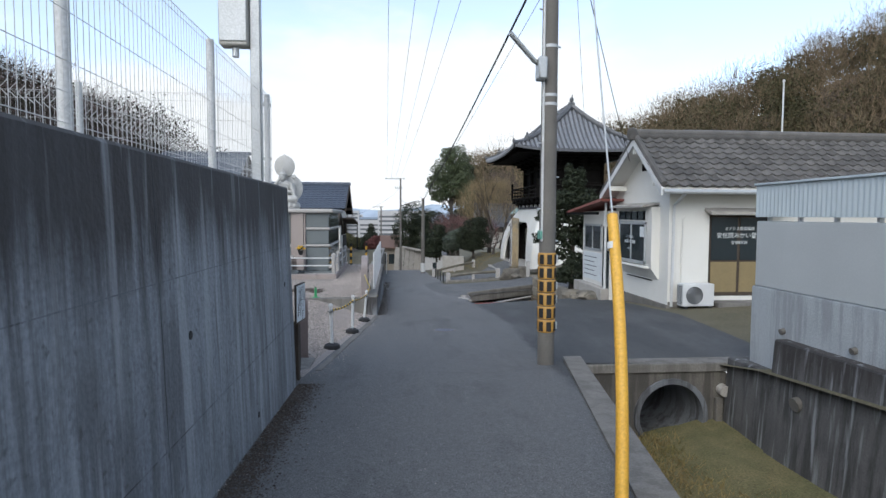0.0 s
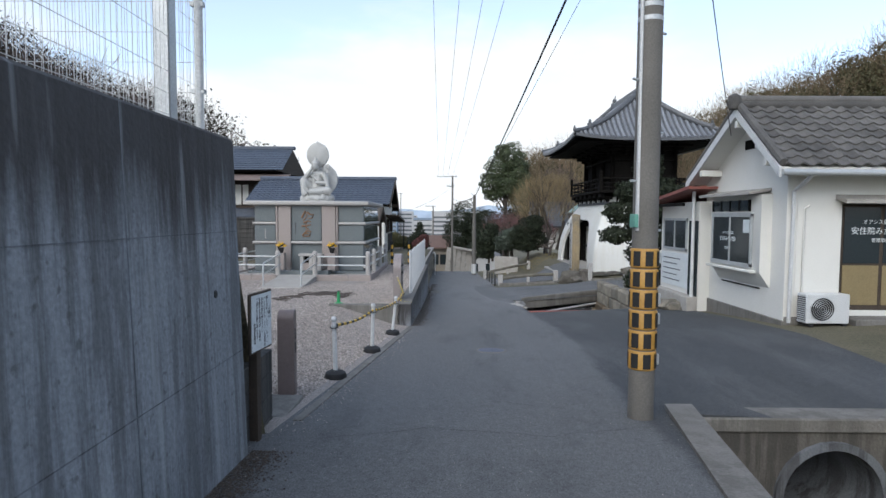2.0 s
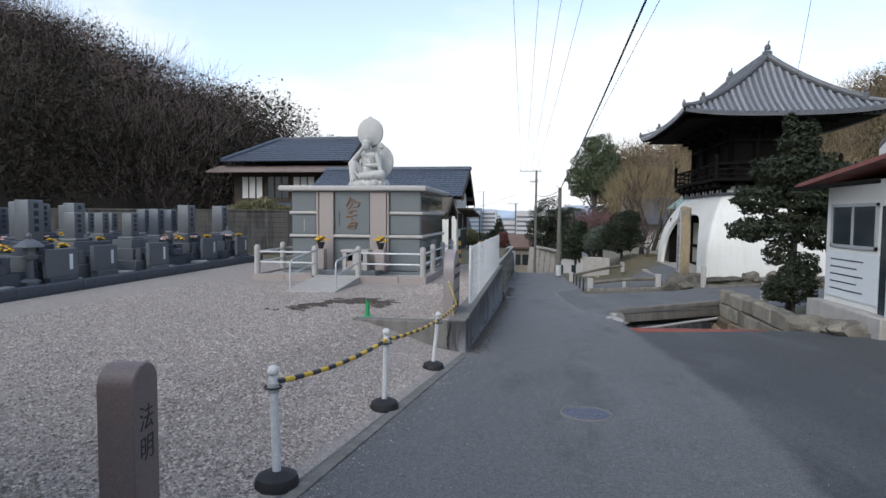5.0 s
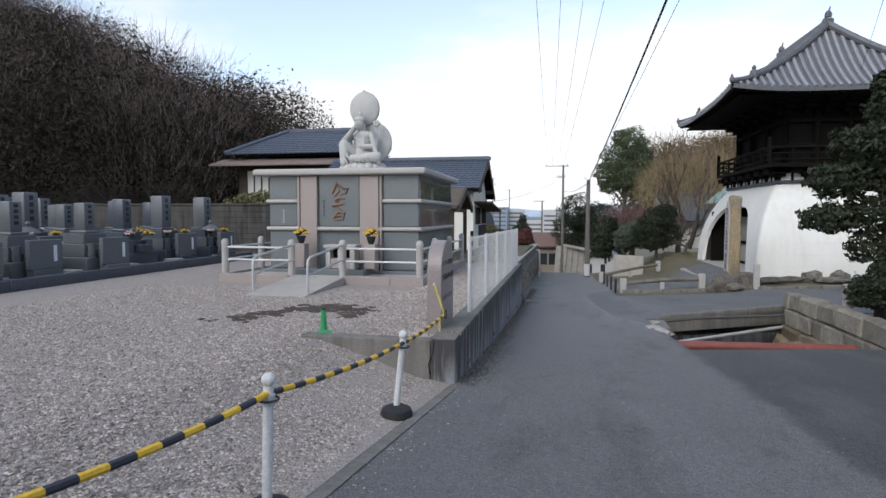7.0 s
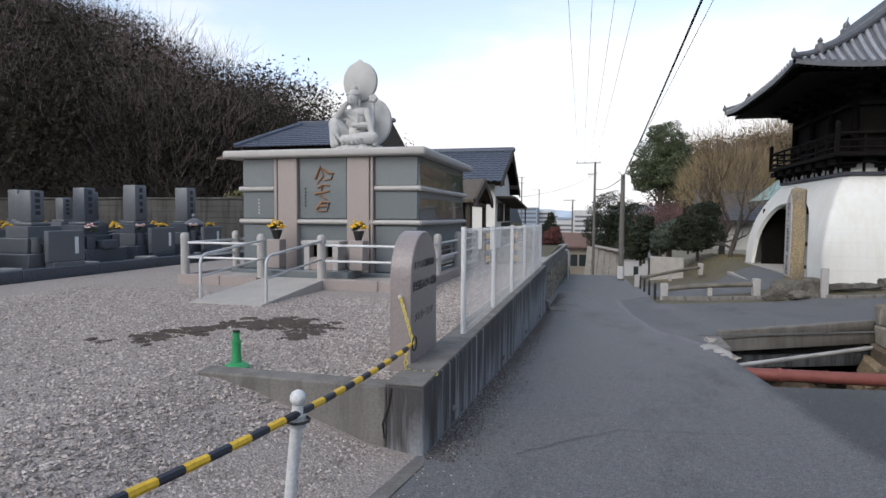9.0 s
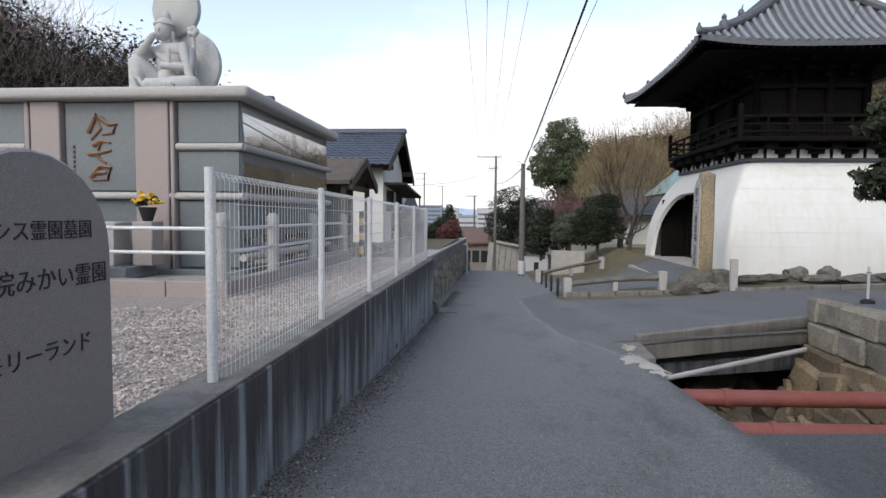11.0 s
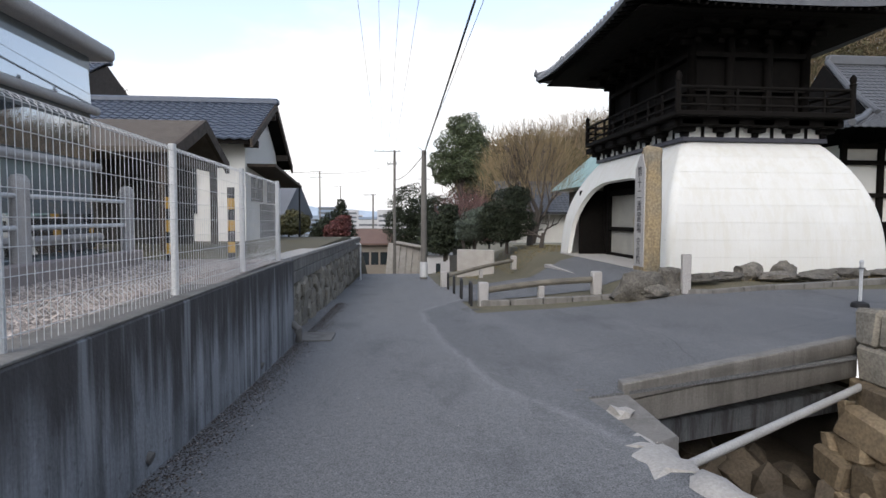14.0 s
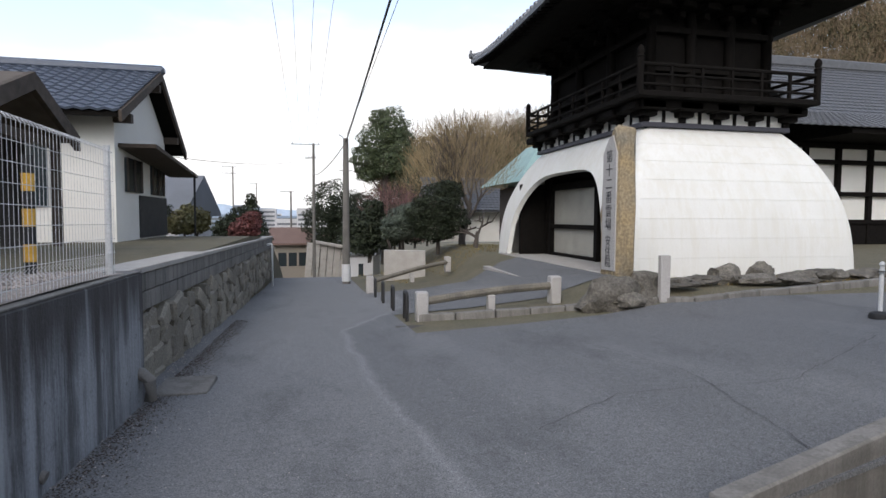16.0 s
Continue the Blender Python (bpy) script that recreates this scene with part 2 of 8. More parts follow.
def asphalt(name, lane, apron, seam):
    """Speckled asphalt in two layings: the lane, and a newer, darker apron east of the seam (pairs of y, x)."""
    m = bpy.data.materials.new(name)
    m.use_nodes = True
    n, l = m.node_tree.nodes, m.node_tree.links
    b = n["Principled BSDF"]
    geo = n.new("ShaderNodeNewGeometry")
    sep = n.new("ShaderNodeSeparateXYZ")
    l.new(geo.outputs["Position"], sep.inputs[0])

    def tex(scale, detail, stretch=(1, 1, 1), rough=0.6):
        mp = n.new("ShaderNodeMapping")
        mp.inputs["Scale"].default_value = stretch
        l.new(geo.outputs["Position"], mp.inputs["Vector"])
        t = n.new("ShaderNodeTexNoise")
        t.inputs["Scale"].default_value, t.inputs["Detail"].default_value, t.inputs["Roughness"].default_value = scale, detail, rough
        l.new(mp.outputs[0], t.inputs["Vector"])
        return t.outputs["Fac"]

    def ramp(v, lo, hi, a=0.0, c=1.0):
        r = n.new("ShaderNodeMapRange")
        for k, q in (("From Min", lo), ("From Max", hi), ("To Min", a), ("To Max", c)):
            r.inputs[k].default_value = q
        l.new(v, r.inputs["Value"])
        return r.outputs[0]

    def calc(op, a, c):
        q = n.new("ShaderNodeMath")
        q.operation = op
        for k, v in enumerate((a, c)):
            if isinstance(v, bpy.types.NodeSocket):
                l.new(v, q.inputs[k])
            else:
                q.inputs[k].default_value = v
        return q.outputs[0]

    def mix(f, a, c):
        x = n.new("ShaderNodeMix")
        x.data_type = "RGBA"
        for v, k in ((f, "Factor"), (a, "A"), (c, "B")):
            if isinstance(v, bpy.types.NodeSocket):
                l.new(v, x.inputs[k])
            else:
                x.inputs[k].default_value = v if k == "Factor" else (*v, 1)
        return x.outputs["Result"]

    line = None
    for (ya, xa), (yb, xb) in zip(seam, seam[1:]):
        step = ramp(sep.outputs["Y"], ya, yb, 0.0, xb - xa)
        line = calc("ADD", step, line if line is not None else seam[0][1])
    off = calc("SUBTRACT", sep.outputs["X"], line)
    off = calc("ADD", off, calc("MULTIPLY", calc("SUBTRACT", tex(1.7, 6.0), 0.5), 0.3))
    newer = calc("MULTIPLY", ramp(off, -0.05, 0.12), ramp(sep.outputs["Y"], 17.0, 21.5, 1.0, 0.45))
    rubbed = calc("SUBTRACT", 1.0, ramp(calc("ABSOLUTE", off, 0.0), 0.005, 0.08))
    col = mix(newer, lane, apron)
    worn_part = calc("MULTIPLY", rubbed, ramp(sep.outputs["Y"], 19.0, 21.0, 0.1, 0.5))
    col = mix(worn_part, col, tuple(1.45 * c for c in lane))
    col = mix(ramp(tex(1.0, 8.0, (0.9, 0.22, 1.0)), 0.5, 0.75, 0.0, 0.5), col, tuple(1.28 * c for c in lane))
    col = mix(ramp(tex(1.0, 8.0, (1.3, 0.5, 1.0), 0.7), 0.53, 0.72, 0.0, 0.55), col, tuple(0.62 * c for c in apron))
    val = calc("MULTIPLY", ramp(tex(105, 3.0), 0.3, 0.7, 0.4, 1.6), ramp(tex(24, 5.0, rough=0.75), 0.3, 0.7, 0.78, 1.22))
    # both layings get lighter along +y, up to 1.32 times at y 22
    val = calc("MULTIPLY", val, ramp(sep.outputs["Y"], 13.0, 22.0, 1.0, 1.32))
    chip = n.new("ShaderNodeTexVoronoi")
    chip.inputs["Scale"].default_value = 80
    l.new(geo.outputs["Position"], chip.inputs["Vector"])
    val = calc("ADD", val, ramp(chip.outputs["Distance"], 0.1, 0.24, 0.5, 0.0))
    hsv = n.new("ShaderNodeHueSaturation")
    l.new(val, hsv.inputs["Value"])
    l.new(col, hsv.inputs["Color"])
    l.new(hsv.outputs[0], b.inputs["Base Color"])
    b.inputs["Roughness"].default_value = 0.88
    b.inputs["Specular IOR Level"].default_value = 0.35
    bp = n.new("ShaderNodeBump")
    bp.inputs["Strength"].default_value, bp.inputs["Distance"].default_value = 0.6, 0.006
    l.new(tex(130, 3.0), bp.inputs["Height"])
    l.new(bp.outputs[0], b.inputs["Normal"])
    return m


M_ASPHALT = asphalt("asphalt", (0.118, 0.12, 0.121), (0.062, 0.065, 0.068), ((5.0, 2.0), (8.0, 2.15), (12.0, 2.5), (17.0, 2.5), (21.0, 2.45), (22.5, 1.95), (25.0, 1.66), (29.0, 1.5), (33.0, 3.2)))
M_EARTH = mk("earth", (0.13, 0.11, 0.07), (0.09, 0.085, 0.05), 1.5, 0.95, 0.5, fine=30, spot=0.2)
M_GRAVEL = mk("gravel_bed", (0.36, 0.32, 0.29), (0.26, 0.23, 0.208), 22, 0.9, 0.9, fine=75, spot=0.4, big=0.5)
M_PEBBLE = mk("pebble", (0.39, 0.345, 0.315), (0.28, 0.245, 0.22), 9, 0.85, 0.2, fine=60, island=0.6)
M_CONC_DARK = mk("stained_concrete", (0.2, 0.215, 0.235), (0.125, 0.135, 0.15), 1.1, 0.85, 0.25, fine=45, streak=((0.05, 0.05, 0.052), 0.85))
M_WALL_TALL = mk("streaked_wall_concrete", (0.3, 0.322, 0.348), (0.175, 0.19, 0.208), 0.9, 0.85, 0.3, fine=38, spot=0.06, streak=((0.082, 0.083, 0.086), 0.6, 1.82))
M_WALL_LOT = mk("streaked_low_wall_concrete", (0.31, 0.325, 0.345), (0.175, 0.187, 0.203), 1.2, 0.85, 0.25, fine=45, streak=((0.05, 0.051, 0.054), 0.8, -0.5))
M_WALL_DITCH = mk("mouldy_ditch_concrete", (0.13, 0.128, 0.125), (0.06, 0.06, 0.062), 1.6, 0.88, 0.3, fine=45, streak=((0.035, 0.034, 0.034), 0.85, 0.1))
M_CONC = mk("concrete", (0.215, 0.205, 0.187), (0.14, 0.132, 0.12), 2.5, 0.9, 0.3, fine=50, streak=((0.08, 0.075, 0.065), 0.5))
M_CONC_LIGHT = mk("pale_concrete", (0.42, 0.4, 0.37), (0.3, 0.285, 0.26), 3, 0.9, 0.3, fine=50)
M_GREYWALL = mk("grey_painted_concrete", (0.44, 0.465, 0.47), (0.39, 0.41, 0.415), 1.2, 0.8, 0.06, fine=40, amp=0.04)
M_CORRUG = mk("pale_blue_sheet_metal", (0.5, 0.57, 0.6), (0.45, 0.51, 0.54), 1.5, 0.45, 0.02, amp=0.03)
M_PLASTER = mk("white_plaster", (0.74, 0.73, 0.69), (0.66, 0.65, 0.6), 1.1, 0.9, 0.06, fine=50, amp=0.05)
M_WHITEWALL = mk("white_gate_plaster", (0.72, 0.72, 0.69), (0.64, 0.635, 0.59), 0.9, 0.85, 0.06, fine=40, amp=0.04, streak=((0.58, 0.55, 0.46), 0.3))
M_GRANITE = mk("grey_polished_granite", (0.175, 0.195, 0.2), (0.15, 0.17, 0.175), 30, 0.1, 0.0, fine=220, spot=0.15)
M_GRANITE_PINK = mk("pink_grey_granite", (0.33, 0.285, 0.265), (0.28, 0.24, 0.225), 40, 0.5, 0.05, fine=200, spot=0.25)
M_GRANITE_LIGHT = mk("pale_granite", (0.42, 0.405, 0.385), (0.35, 0.335, 0.32), 30, 0.65, 0.08, fine=180, spot=0.22)
M_STATUE = mk("statue_stone", (0.47, 0.47, 0.455), (0.39, 0.39, 0.375), 6, 0.8, 0.12, fine=90, spot=0.12)
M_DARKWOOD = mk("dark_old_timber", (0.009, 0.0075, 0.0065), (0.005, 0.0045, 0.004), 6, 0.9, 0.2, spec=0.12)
M_BROWNWOOD = mk("brown_weathered_timber", (0.07, 0.05, 0.036), (0.04, 0.03, 0.022), 8, 0.8, 0.25)
M_TILE_GREY = mk("grey_roof_tile", (0.12, 0.125, 0.135), (0.08, 0.084, 0.09), 5, 0.5, 0.12, vary=0.18)
# paler copy of the roof tile: light on the rows is put into the colour
M_TILE_LIT = mk("lit_grey_round_tile", (0.27, 0.285, 0.31), (0.2, 0.21, 0.23), 5, 0.42, 0.1, vary=0.15)
M_TILE_OLD = mk("weathered_roof_tile", (0.125, 0.118, 0.11), (0.075, 0.072, 0.068), 3, 0.75, 0.3, vary=0.28, spot=0.15)
M_TILE_BLUE = mk("blue_grey_roof_tile", (0.085, 0.105, 0.14), (0.065, 0.08, 0.11), 4, 0.38, 0.08, vary=0.12)
M_TILE_BLUE_I = mk("blue_grey_roof_tile_sheet", (0.085, 0.105, 0.14), (0.065, 0.08, 0.11), 4, 0.38, 0.08, island=0.12)
M_GALV = mk("galvanised_steel", (0.5, 0.52, 0.53), (0.42, 0.44, 0.45), 5, 0.45, 0.03, metal=0.35)
M_WHITEMETAL = mk("white_painted_steel", (0.62, 0.63, 0.63), (0.54, 0.55, 0.55), 4, 0.45, 0.02)
M_OCHREGUARD = mk("ochre_guard_plastic", (0.46, 0.25, 0.045), (0.38, 0.2, 0.04), 6, 0.5, 0.05)
M_YELLOW = mk("yellow_plastic", (0.72, 0.41, 0.055), (0.66, 0.36, 0.045), 4, 0.5, 0.03)
M_BLACK = mk("black_rubber", (0.018, 0.018, 0.019), (0.012, 0.012, 0.012), 6, 0.7, 0.1)
M_POLE = mk("utility_pole_concrete", (0.165, 0.155, 0.14), (0.115, 0.108, 0.098), 2.2, 0.85, 0.15, fine=70)
M_RED = mk("rusty_red_paint", (0.24, 0.075, 0.06), (0.17, 0.05, 0.04), 5, 0.6, 0.15)
M_STONE = mk("rough_stone", (0.25, 0.225, 0.18), (0.13, 0.12, 0.1), 3, 0.9, 0.5, fine=35, spot=0.15, vary=0.25)
# brown stone, darkened further for the gloom under the bridge
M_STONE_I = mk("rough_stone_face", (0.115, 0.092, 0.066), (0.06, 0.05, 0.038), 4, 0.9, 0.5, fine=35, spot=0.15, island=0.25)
M_GLASS_DARK = mk("dark_window_glass", (0.03, 0.04, 0.045), (0.025, 0.033, 0.038), 1, 0.08, 0.0)
M_LEAF = mk("evergreen_leaf", (0.022, 0.03, 0.018), (0.036, 0.044, 0.025), 2.5, 0.6, 0.0, island=0.5, spec=0.2)
M_LEAF_OLIVE = mk("olive_foliage", (0.1, 0.1, 0.04), (0.15, 0.13, 0.05), 1.2, 0.6, 0.0, island=0.4)
# evergreen leaf with the western hillside's shade put into the colour
M_LEAF_SHADED = mk("shaded_woodland_leaf", (0.022, 0.026, 0.016), (0.046, 0.034, 0.027), 0.15, 0.85, 0.0, island=0.4, spec=0.15)
M_TWIG = mk("bare_twig", (0.16, 0.12, 0.112), (0.085, 0.062, 0.057), 0.3, 0.9, 0.0, island=0.35)
M_TWIG_TAN = mk("tan_winter_twig", (0.26, 0.2, 0.11), (0.2, 0.145, 0.075), 1.2, 0.9, 0.0, island=0.35)
M_BARK = mk("bark", (0.085, 0.07, 0.058), (0.05, 0.042, 0.036), 12, 0.95, 0.6)
M_GRASS = mk("winter_grass", (0.3, 0.21, 0.09), (0.13, 0.125, 0.04), 3, 0.8, 0.0, island=0.4)
M_SIGNWHITE = mk("white_sign_board", (0.7, 0.74, 0.75), (0.66, 0.7, 0.71), 2, 0.4, 0.0)
M_INK = mk("black_lettering", (0.02, 0.02, 0.025), (0.015, 0.015, 0.02), 4, 0.6, 0.0)
M_GREEN = mk("green_plastic", (0.03, 0.3, 0.11), (0.025, 0.26, 0.09), 4, 0.45, 0.02)
M_CABLE = mk("black_cable", (0.015, 0.015, 0.016), (0.012, 0.012, 0.012), 4, 0.6, 0.0)
M_MIRROR = mk("mirror_polished_granite", (0.07, 0.082, 0.092), (0.06, 0.07, 0.08), 30, 0.06, 0.0, fine=220, spot=0.1)
M_MIRROR.node_tree.nodes["Principled BSDF"].inputs["Coat Weight"].default_value = 1.0
M_MIRROR.node_tree.nodes["Principled BSDF"].inputs["Coat IOR"].default_value = 4.0
M_MIRROR.node_tree.nodes["Principled BSDF"].inputs["Coat Roughness"].default_value = 0.02


# ---- ground ----
def prof(y):
    """Height of the lane along its middle."""
    return float(np.interp(y, [-60, -20, 0, 7.1, 10, 14.4, 18.6, 23, 26, 31, 39, 47, 60, 100, 200, 400], [2.5, 1.3, -0.03, -0.535, -0.735, -1.02, -1.375, -1.69, -1.85, -2.12, -2.6, -2.95, -5.2, -11, -17, -20]))


def edge_left(y):
    return float(np.interp(y, [7.12, 7.24, 14.35, 25.1, 25.25], [-1.4, -1.12, -0.42, -0.42, -0.63]))


def ditch_left(y):
    if y < 8.25:
        return max(1.45, 2.8 - 0.21 * (8.2 - y))
    return 2.6


def ditch_right(y):
    return 4.95 if y < 8.25 else 5.75


def smooth(a, b, v):
    t = min(1.0, max(0.0, (v - a) / (b - a)))
    return t * t * (3 - 2 * t)


def height(x, y):
    road = prof(y)
    if x <= edge_left(y) - 0.02:
        if y < 7.17:
            return 1.7
        if y < 14.45:
            k = smooth(0.0, 1.7, edge_left(y) - x)
            return road + (-0.6 - road) * k
        far = smooth(36, 60, y)
        return -0.62 - 0.1 * smooth(24, 27, y) + far * (prof(y) + 0.4)
    h = road + (0.05 * smooth(8.0, 12.5, y) - 0.01 * (y < 12)) * min(7.0, max(0.0, x - 2)) * (1 - smooth(27.5, 33, y) * (x < 4))
    if 8.0 < y < 11.0:
        h -= 0.1 * smooth(2.3, 3.1, x) * (1 - smooth(8.3, 10.8, y))
    if y > 27.8 and x > 4.6:
        k = smooth(5.2, 7.4, x) * smooth(27.8, 29.0, y)
        h = h + (-1.43 - h) * k * (1 - smooth(42, 70, y))
    return h


XL = [-700, -300, -150, -90, -60, -45, -34, -26, -20, -16, -13, -11, -9.5, -8.6, -7.5, -6.5, -5.5, -4.6, -3.8, -3.1, -2.6, -2.2, -1.9, -1.6]
XL += [("e", -0.35), ("e", -0.03), ("e", 0.0), ("m", 0.33), ("m", 0.66), ("l", -0.27), ("l", 0.0), ("d", 0.5), ("r", 0.0), ("r", 0.3), 6.32, 6.8, 7.4, 8.2, 9, 10.5, 12, 14, 17, 21, 26, 34, 46, 60, 90, 150, 300, 700]
YL = [-60, -30, -14, -8, -4, -2, 0, 1.5, 3, 4.5, 5.8, 7.1, 7.24, 8.2, 9, 10, 11, 12, 13, 13.7, 14.39, 14.5, 15, 16, 17, 17.6, 18.6, 19.6, 20.6, 21.4, 22.05, 23, 24, 25, 25.25, 26, 27, 27.8, 28.4, 29, 30, 31, 32, 33.5, 35, 37, 39, 41, 43, 46, 50, 55, 60, 70, 80, 100, 130, 170, 240, 400, 900]


def xl(v, y):
    if not isinstance(v, tuple):
        return float(v)
    e, d, r = edge_left(y), ditch_left(y), ditch_right(y)
    k, a = v
    return {"e": e + a, "m": e + a * (d - 0.27 - e), "l": d + a, "d": d + a * (r - d), "r": r + a}[k]


def sheet(name, keep, lift, material, label, category, skirt=0.0):
    bm = bmn()
    grid = {}
    def vert(i, j):
        if (i, j) not in grid:
            x, y = xl(XL[i], YL[j]), YL[j]
            if y == 22.05:
                y += 0.27 * min(2.8, max(-0.2, x - 2.95)) * (x > 2)
            grid[i, j] = bm.verts.new((x, y, height(x, y) + lift))
        return grid[i, j]
    for i in range(len(XL) - 1):
        for j in range(len(YL) - 1):
            cx = 0.5 * (xl(XL[i], YL[j]) + xl(XL[i + 1], YL[j]))
            cy = 0.5 * (YL[j] + YL[j + 1])
            ditch = XL[i] in (("l", 0.0), ("d", 0.5)) and (cy < 8.2 and cy > -14 or 17.6 < cy < 22.05)
            if ditch or not keep(cx, cy):
                continue
            bm.faces.new((vert(i, j), vert(i + 1, j), vert(i + 1, j + 1), vert(i, j + 1)))
    if skirt:
        rim = [e for e in bm.edges if e.is_boundary]
        r = bmesh.ops.extrude_edge_only(bm, edges=rim)
        bmesh.ops.translate(bm, verts=[v for v in r["geom"] if isinstance(v, bmesh.types.BMVert)], vec=(0, 0, -skirt))
    return solid(name, bm, material, label, category, "structure", angle=60)


def is_road(x, y):
    if x < edge_left(y) or y > 70:
        return False
    if y < 8.2:
        return x < ditch_left(y) - 0.2
    if y < 17.6:
        return x < 6.33
    if y < 22.05:
        return x < 2.8
    if y < 28.4:
        return x < 17
    return x < 2.85


def is_lot(x, y):
    return -8.6 < x < edge_left(y) - 0.03 and 7.2 < y < 25.2


sheet("ground", lambda x, y: True, -0.012, M_EARTH, "earth ground with sparse dry winter grass", "ground")
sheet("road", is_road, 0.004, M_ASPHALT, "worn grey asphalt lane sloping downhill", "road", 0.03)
sheet("gravel_lot", is_lot, 0.004, M_GRAVEL, "grey gravel surface of the cemetery forecourt", "gravel")
sheet("parking_bay", lambda x, y: 2.85 < x < 7.4 and 30.6 < y < 37.5, 0.006, M_ASPHALT, "dark asphalt bay beside the gate", "pavement")

# ---- walls of the lane ----
bm = bmn()
box(bm, -1.62, -1.16, -20, 6.76, -1.0, 1.82, 0.02)
for v in bm.verts:
    v.co.x += 0.035 * (v.co.z - 0.6) * -1
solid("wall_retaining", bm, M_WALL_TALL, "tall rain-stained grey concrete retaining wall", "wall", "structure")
bm = bmn()
prism(bm, [(14.36, -1.5), (14.36, -0.56), (25.25, -0.66), (25.25, -2.4)], "x", -0.64, -0.38, 0.012)
solid("wall_lot", bm, M_WALL_LOT, "low stained concrete retaining wall of the gravel lot", "wall", "structure")
bm = bmn()
box(bm, -2.1, -0.645, 14.36, 14.54, -1.5, -0.575, 0.012)
solid("wall_lot_end", bm, M_CONC, "low stained concrete end wall of the gravel lot", "wall", "structure")
bm = bmn()
prism(bm, [(14.365, -0.559), (14.365, -0.545), (25.25, -0.645), (25.25, -0.659)], "x", -0.65, -0.385, 0.004)
solid("coping_lot", bm, M_CONC, "dusty brownish top of the low concrete wall", "wall", "structure")
bm = bmn()
tube(bm, [(-0.6, 14.356, -0.58), (-0.62, 14.354, -0.7), (-0.66, 14.354, -0.82), (-0.65, 14.354, -0.92)], 0.006, 5, 0.008)
solid("corner_crack", bm, M_BLACK, "dark open crack at the corner of the low wall", "crack", "structure")
# joints and weep holes of the tall wall
for y in (-1.6, 0.7, 3.0, 5.3):
    bm = bmn()
    prism(bm, [(-1.16 - 0.035 * (-0.6 - 0.6) + 0.0015, -0.6), (-1.16 - 0.035 * 1.2 + 0.0015, 1.8), (-1.3, 1.8), (-1.3, -0.6)], "y", y, y + 0.008)
    solid("form_joint", bm, M_CONC_DARK, "upright formwork joint in the concrete wall", "joint", "structure")
for z in (0.28, 1.15):
    x = -1.16 - 0.035 * (z - 0.6)
    solid("form_joint", box(bmn(), -1.3, x + 0.002, -19, 6.75, z, z + 0.006), M_CONC_DARK, "level formwork joint in the concrete wall", "joint", "structure")
for y, z in ((2.2, -0.05), (4.9, -0.2), (6.3, 0.75), (3.4, 0.8), (1.2, 0.75)):
    bm = bmn()
    cyl(bm, (-1.3, y, z), (-1.16 - 0.035 * (z - 0.6) + 0.004, y, z), 0.026, n=12)
    solid("weep_hole", bm, M_BLACK, "small dark weep hole in the concrete wall", "drain hole", group="weep holes of the tall wall")
# ditch by the start
bm = bmn()
pts = [(-14, 1.45), (1.75, 1.45), (8.2, 2.8)]
for (ya, xa), (yb, xb) in zip(pts, pts[1:]):
    vs = [bm.verts.new(p) for p in ((xa - 0.27, ya, prof(ya) + 0.03), (xa, ya, prof(ya) + 0.03), (xa, ya, -2.3), (xa - 0.27, ya, -2.3), (xb - 0.27, yb, prof(yb) + 0.03), (xb, yb, prof(yb) + 0.03), (xb, yb, -2.3), (xb - 0.27, yb, -2.3))]
    for f in ((0, 1, 5, 4), (1, 2, 6, 5), (3, 0, 4, 7), (0, 3, 2, 1), (4, 5, 6, 7)):
        bm.faces.new([vs[i] for i in f])
bmesh.ops.recalc_face_normals(bm, faces=bm.faces)
solid("kerb_ditch", bm, M_CONC, "weathered concrete kerb and side wall of the ditch", "kerb", "structure")
# ditch: head wall with the culvert, floor, far wall
headwall = thing("headwall", 4.2, 8.2, -1.9, "stained concrete ditch head wall with a round culvert", "culvert", kind="structure")
bm = bmn()
ring_n, cr = 28, 0.5
cx0, cz0 = 4.22, -1.43
for yy in (8.2, 8.5):
    outer = []
    for i in range(ring_n):
        a = 2 * math.pi * i / ring_n
        c, s_ = math.cos(a), math.sin(a)
        k = min((1.1 if c > 0 else 1.45) / max(abs(c), 1e-6), (0.67 if s_ > 0 else 0.9) / max(abs(s_), 1e-6))
        outer.append((bm.verts.new((cx0 + c * k, yy, cz0 + s_ * k)), bm.verts.new((cx0 + cr * c, yy, cz0 + cr * s_))))
    for i in range(ring_n):
        (a, b), (c, d) = outer[i], outer[(i + 1) % ring_n]
        bm.faces.new((a, b, d, c))
M_HEADWALL = mk("mossy_headwall_concrete", (0.15, 0.138, 0.12), (0.085, 0.08, 0.072), 2.2, 0.9, 0.35, fine=40, streak=((0.04, 0.037, 0.033), 0.7))
part("wall_face", bm, M_HEADWALL, headwall, world=True)
part("coping", box(bmn(), 2.75, 5.35, 8.17, 8.52, -0.76, -0.615, 0.015), M_CONC, headwall, world=True)
bm = bmn()
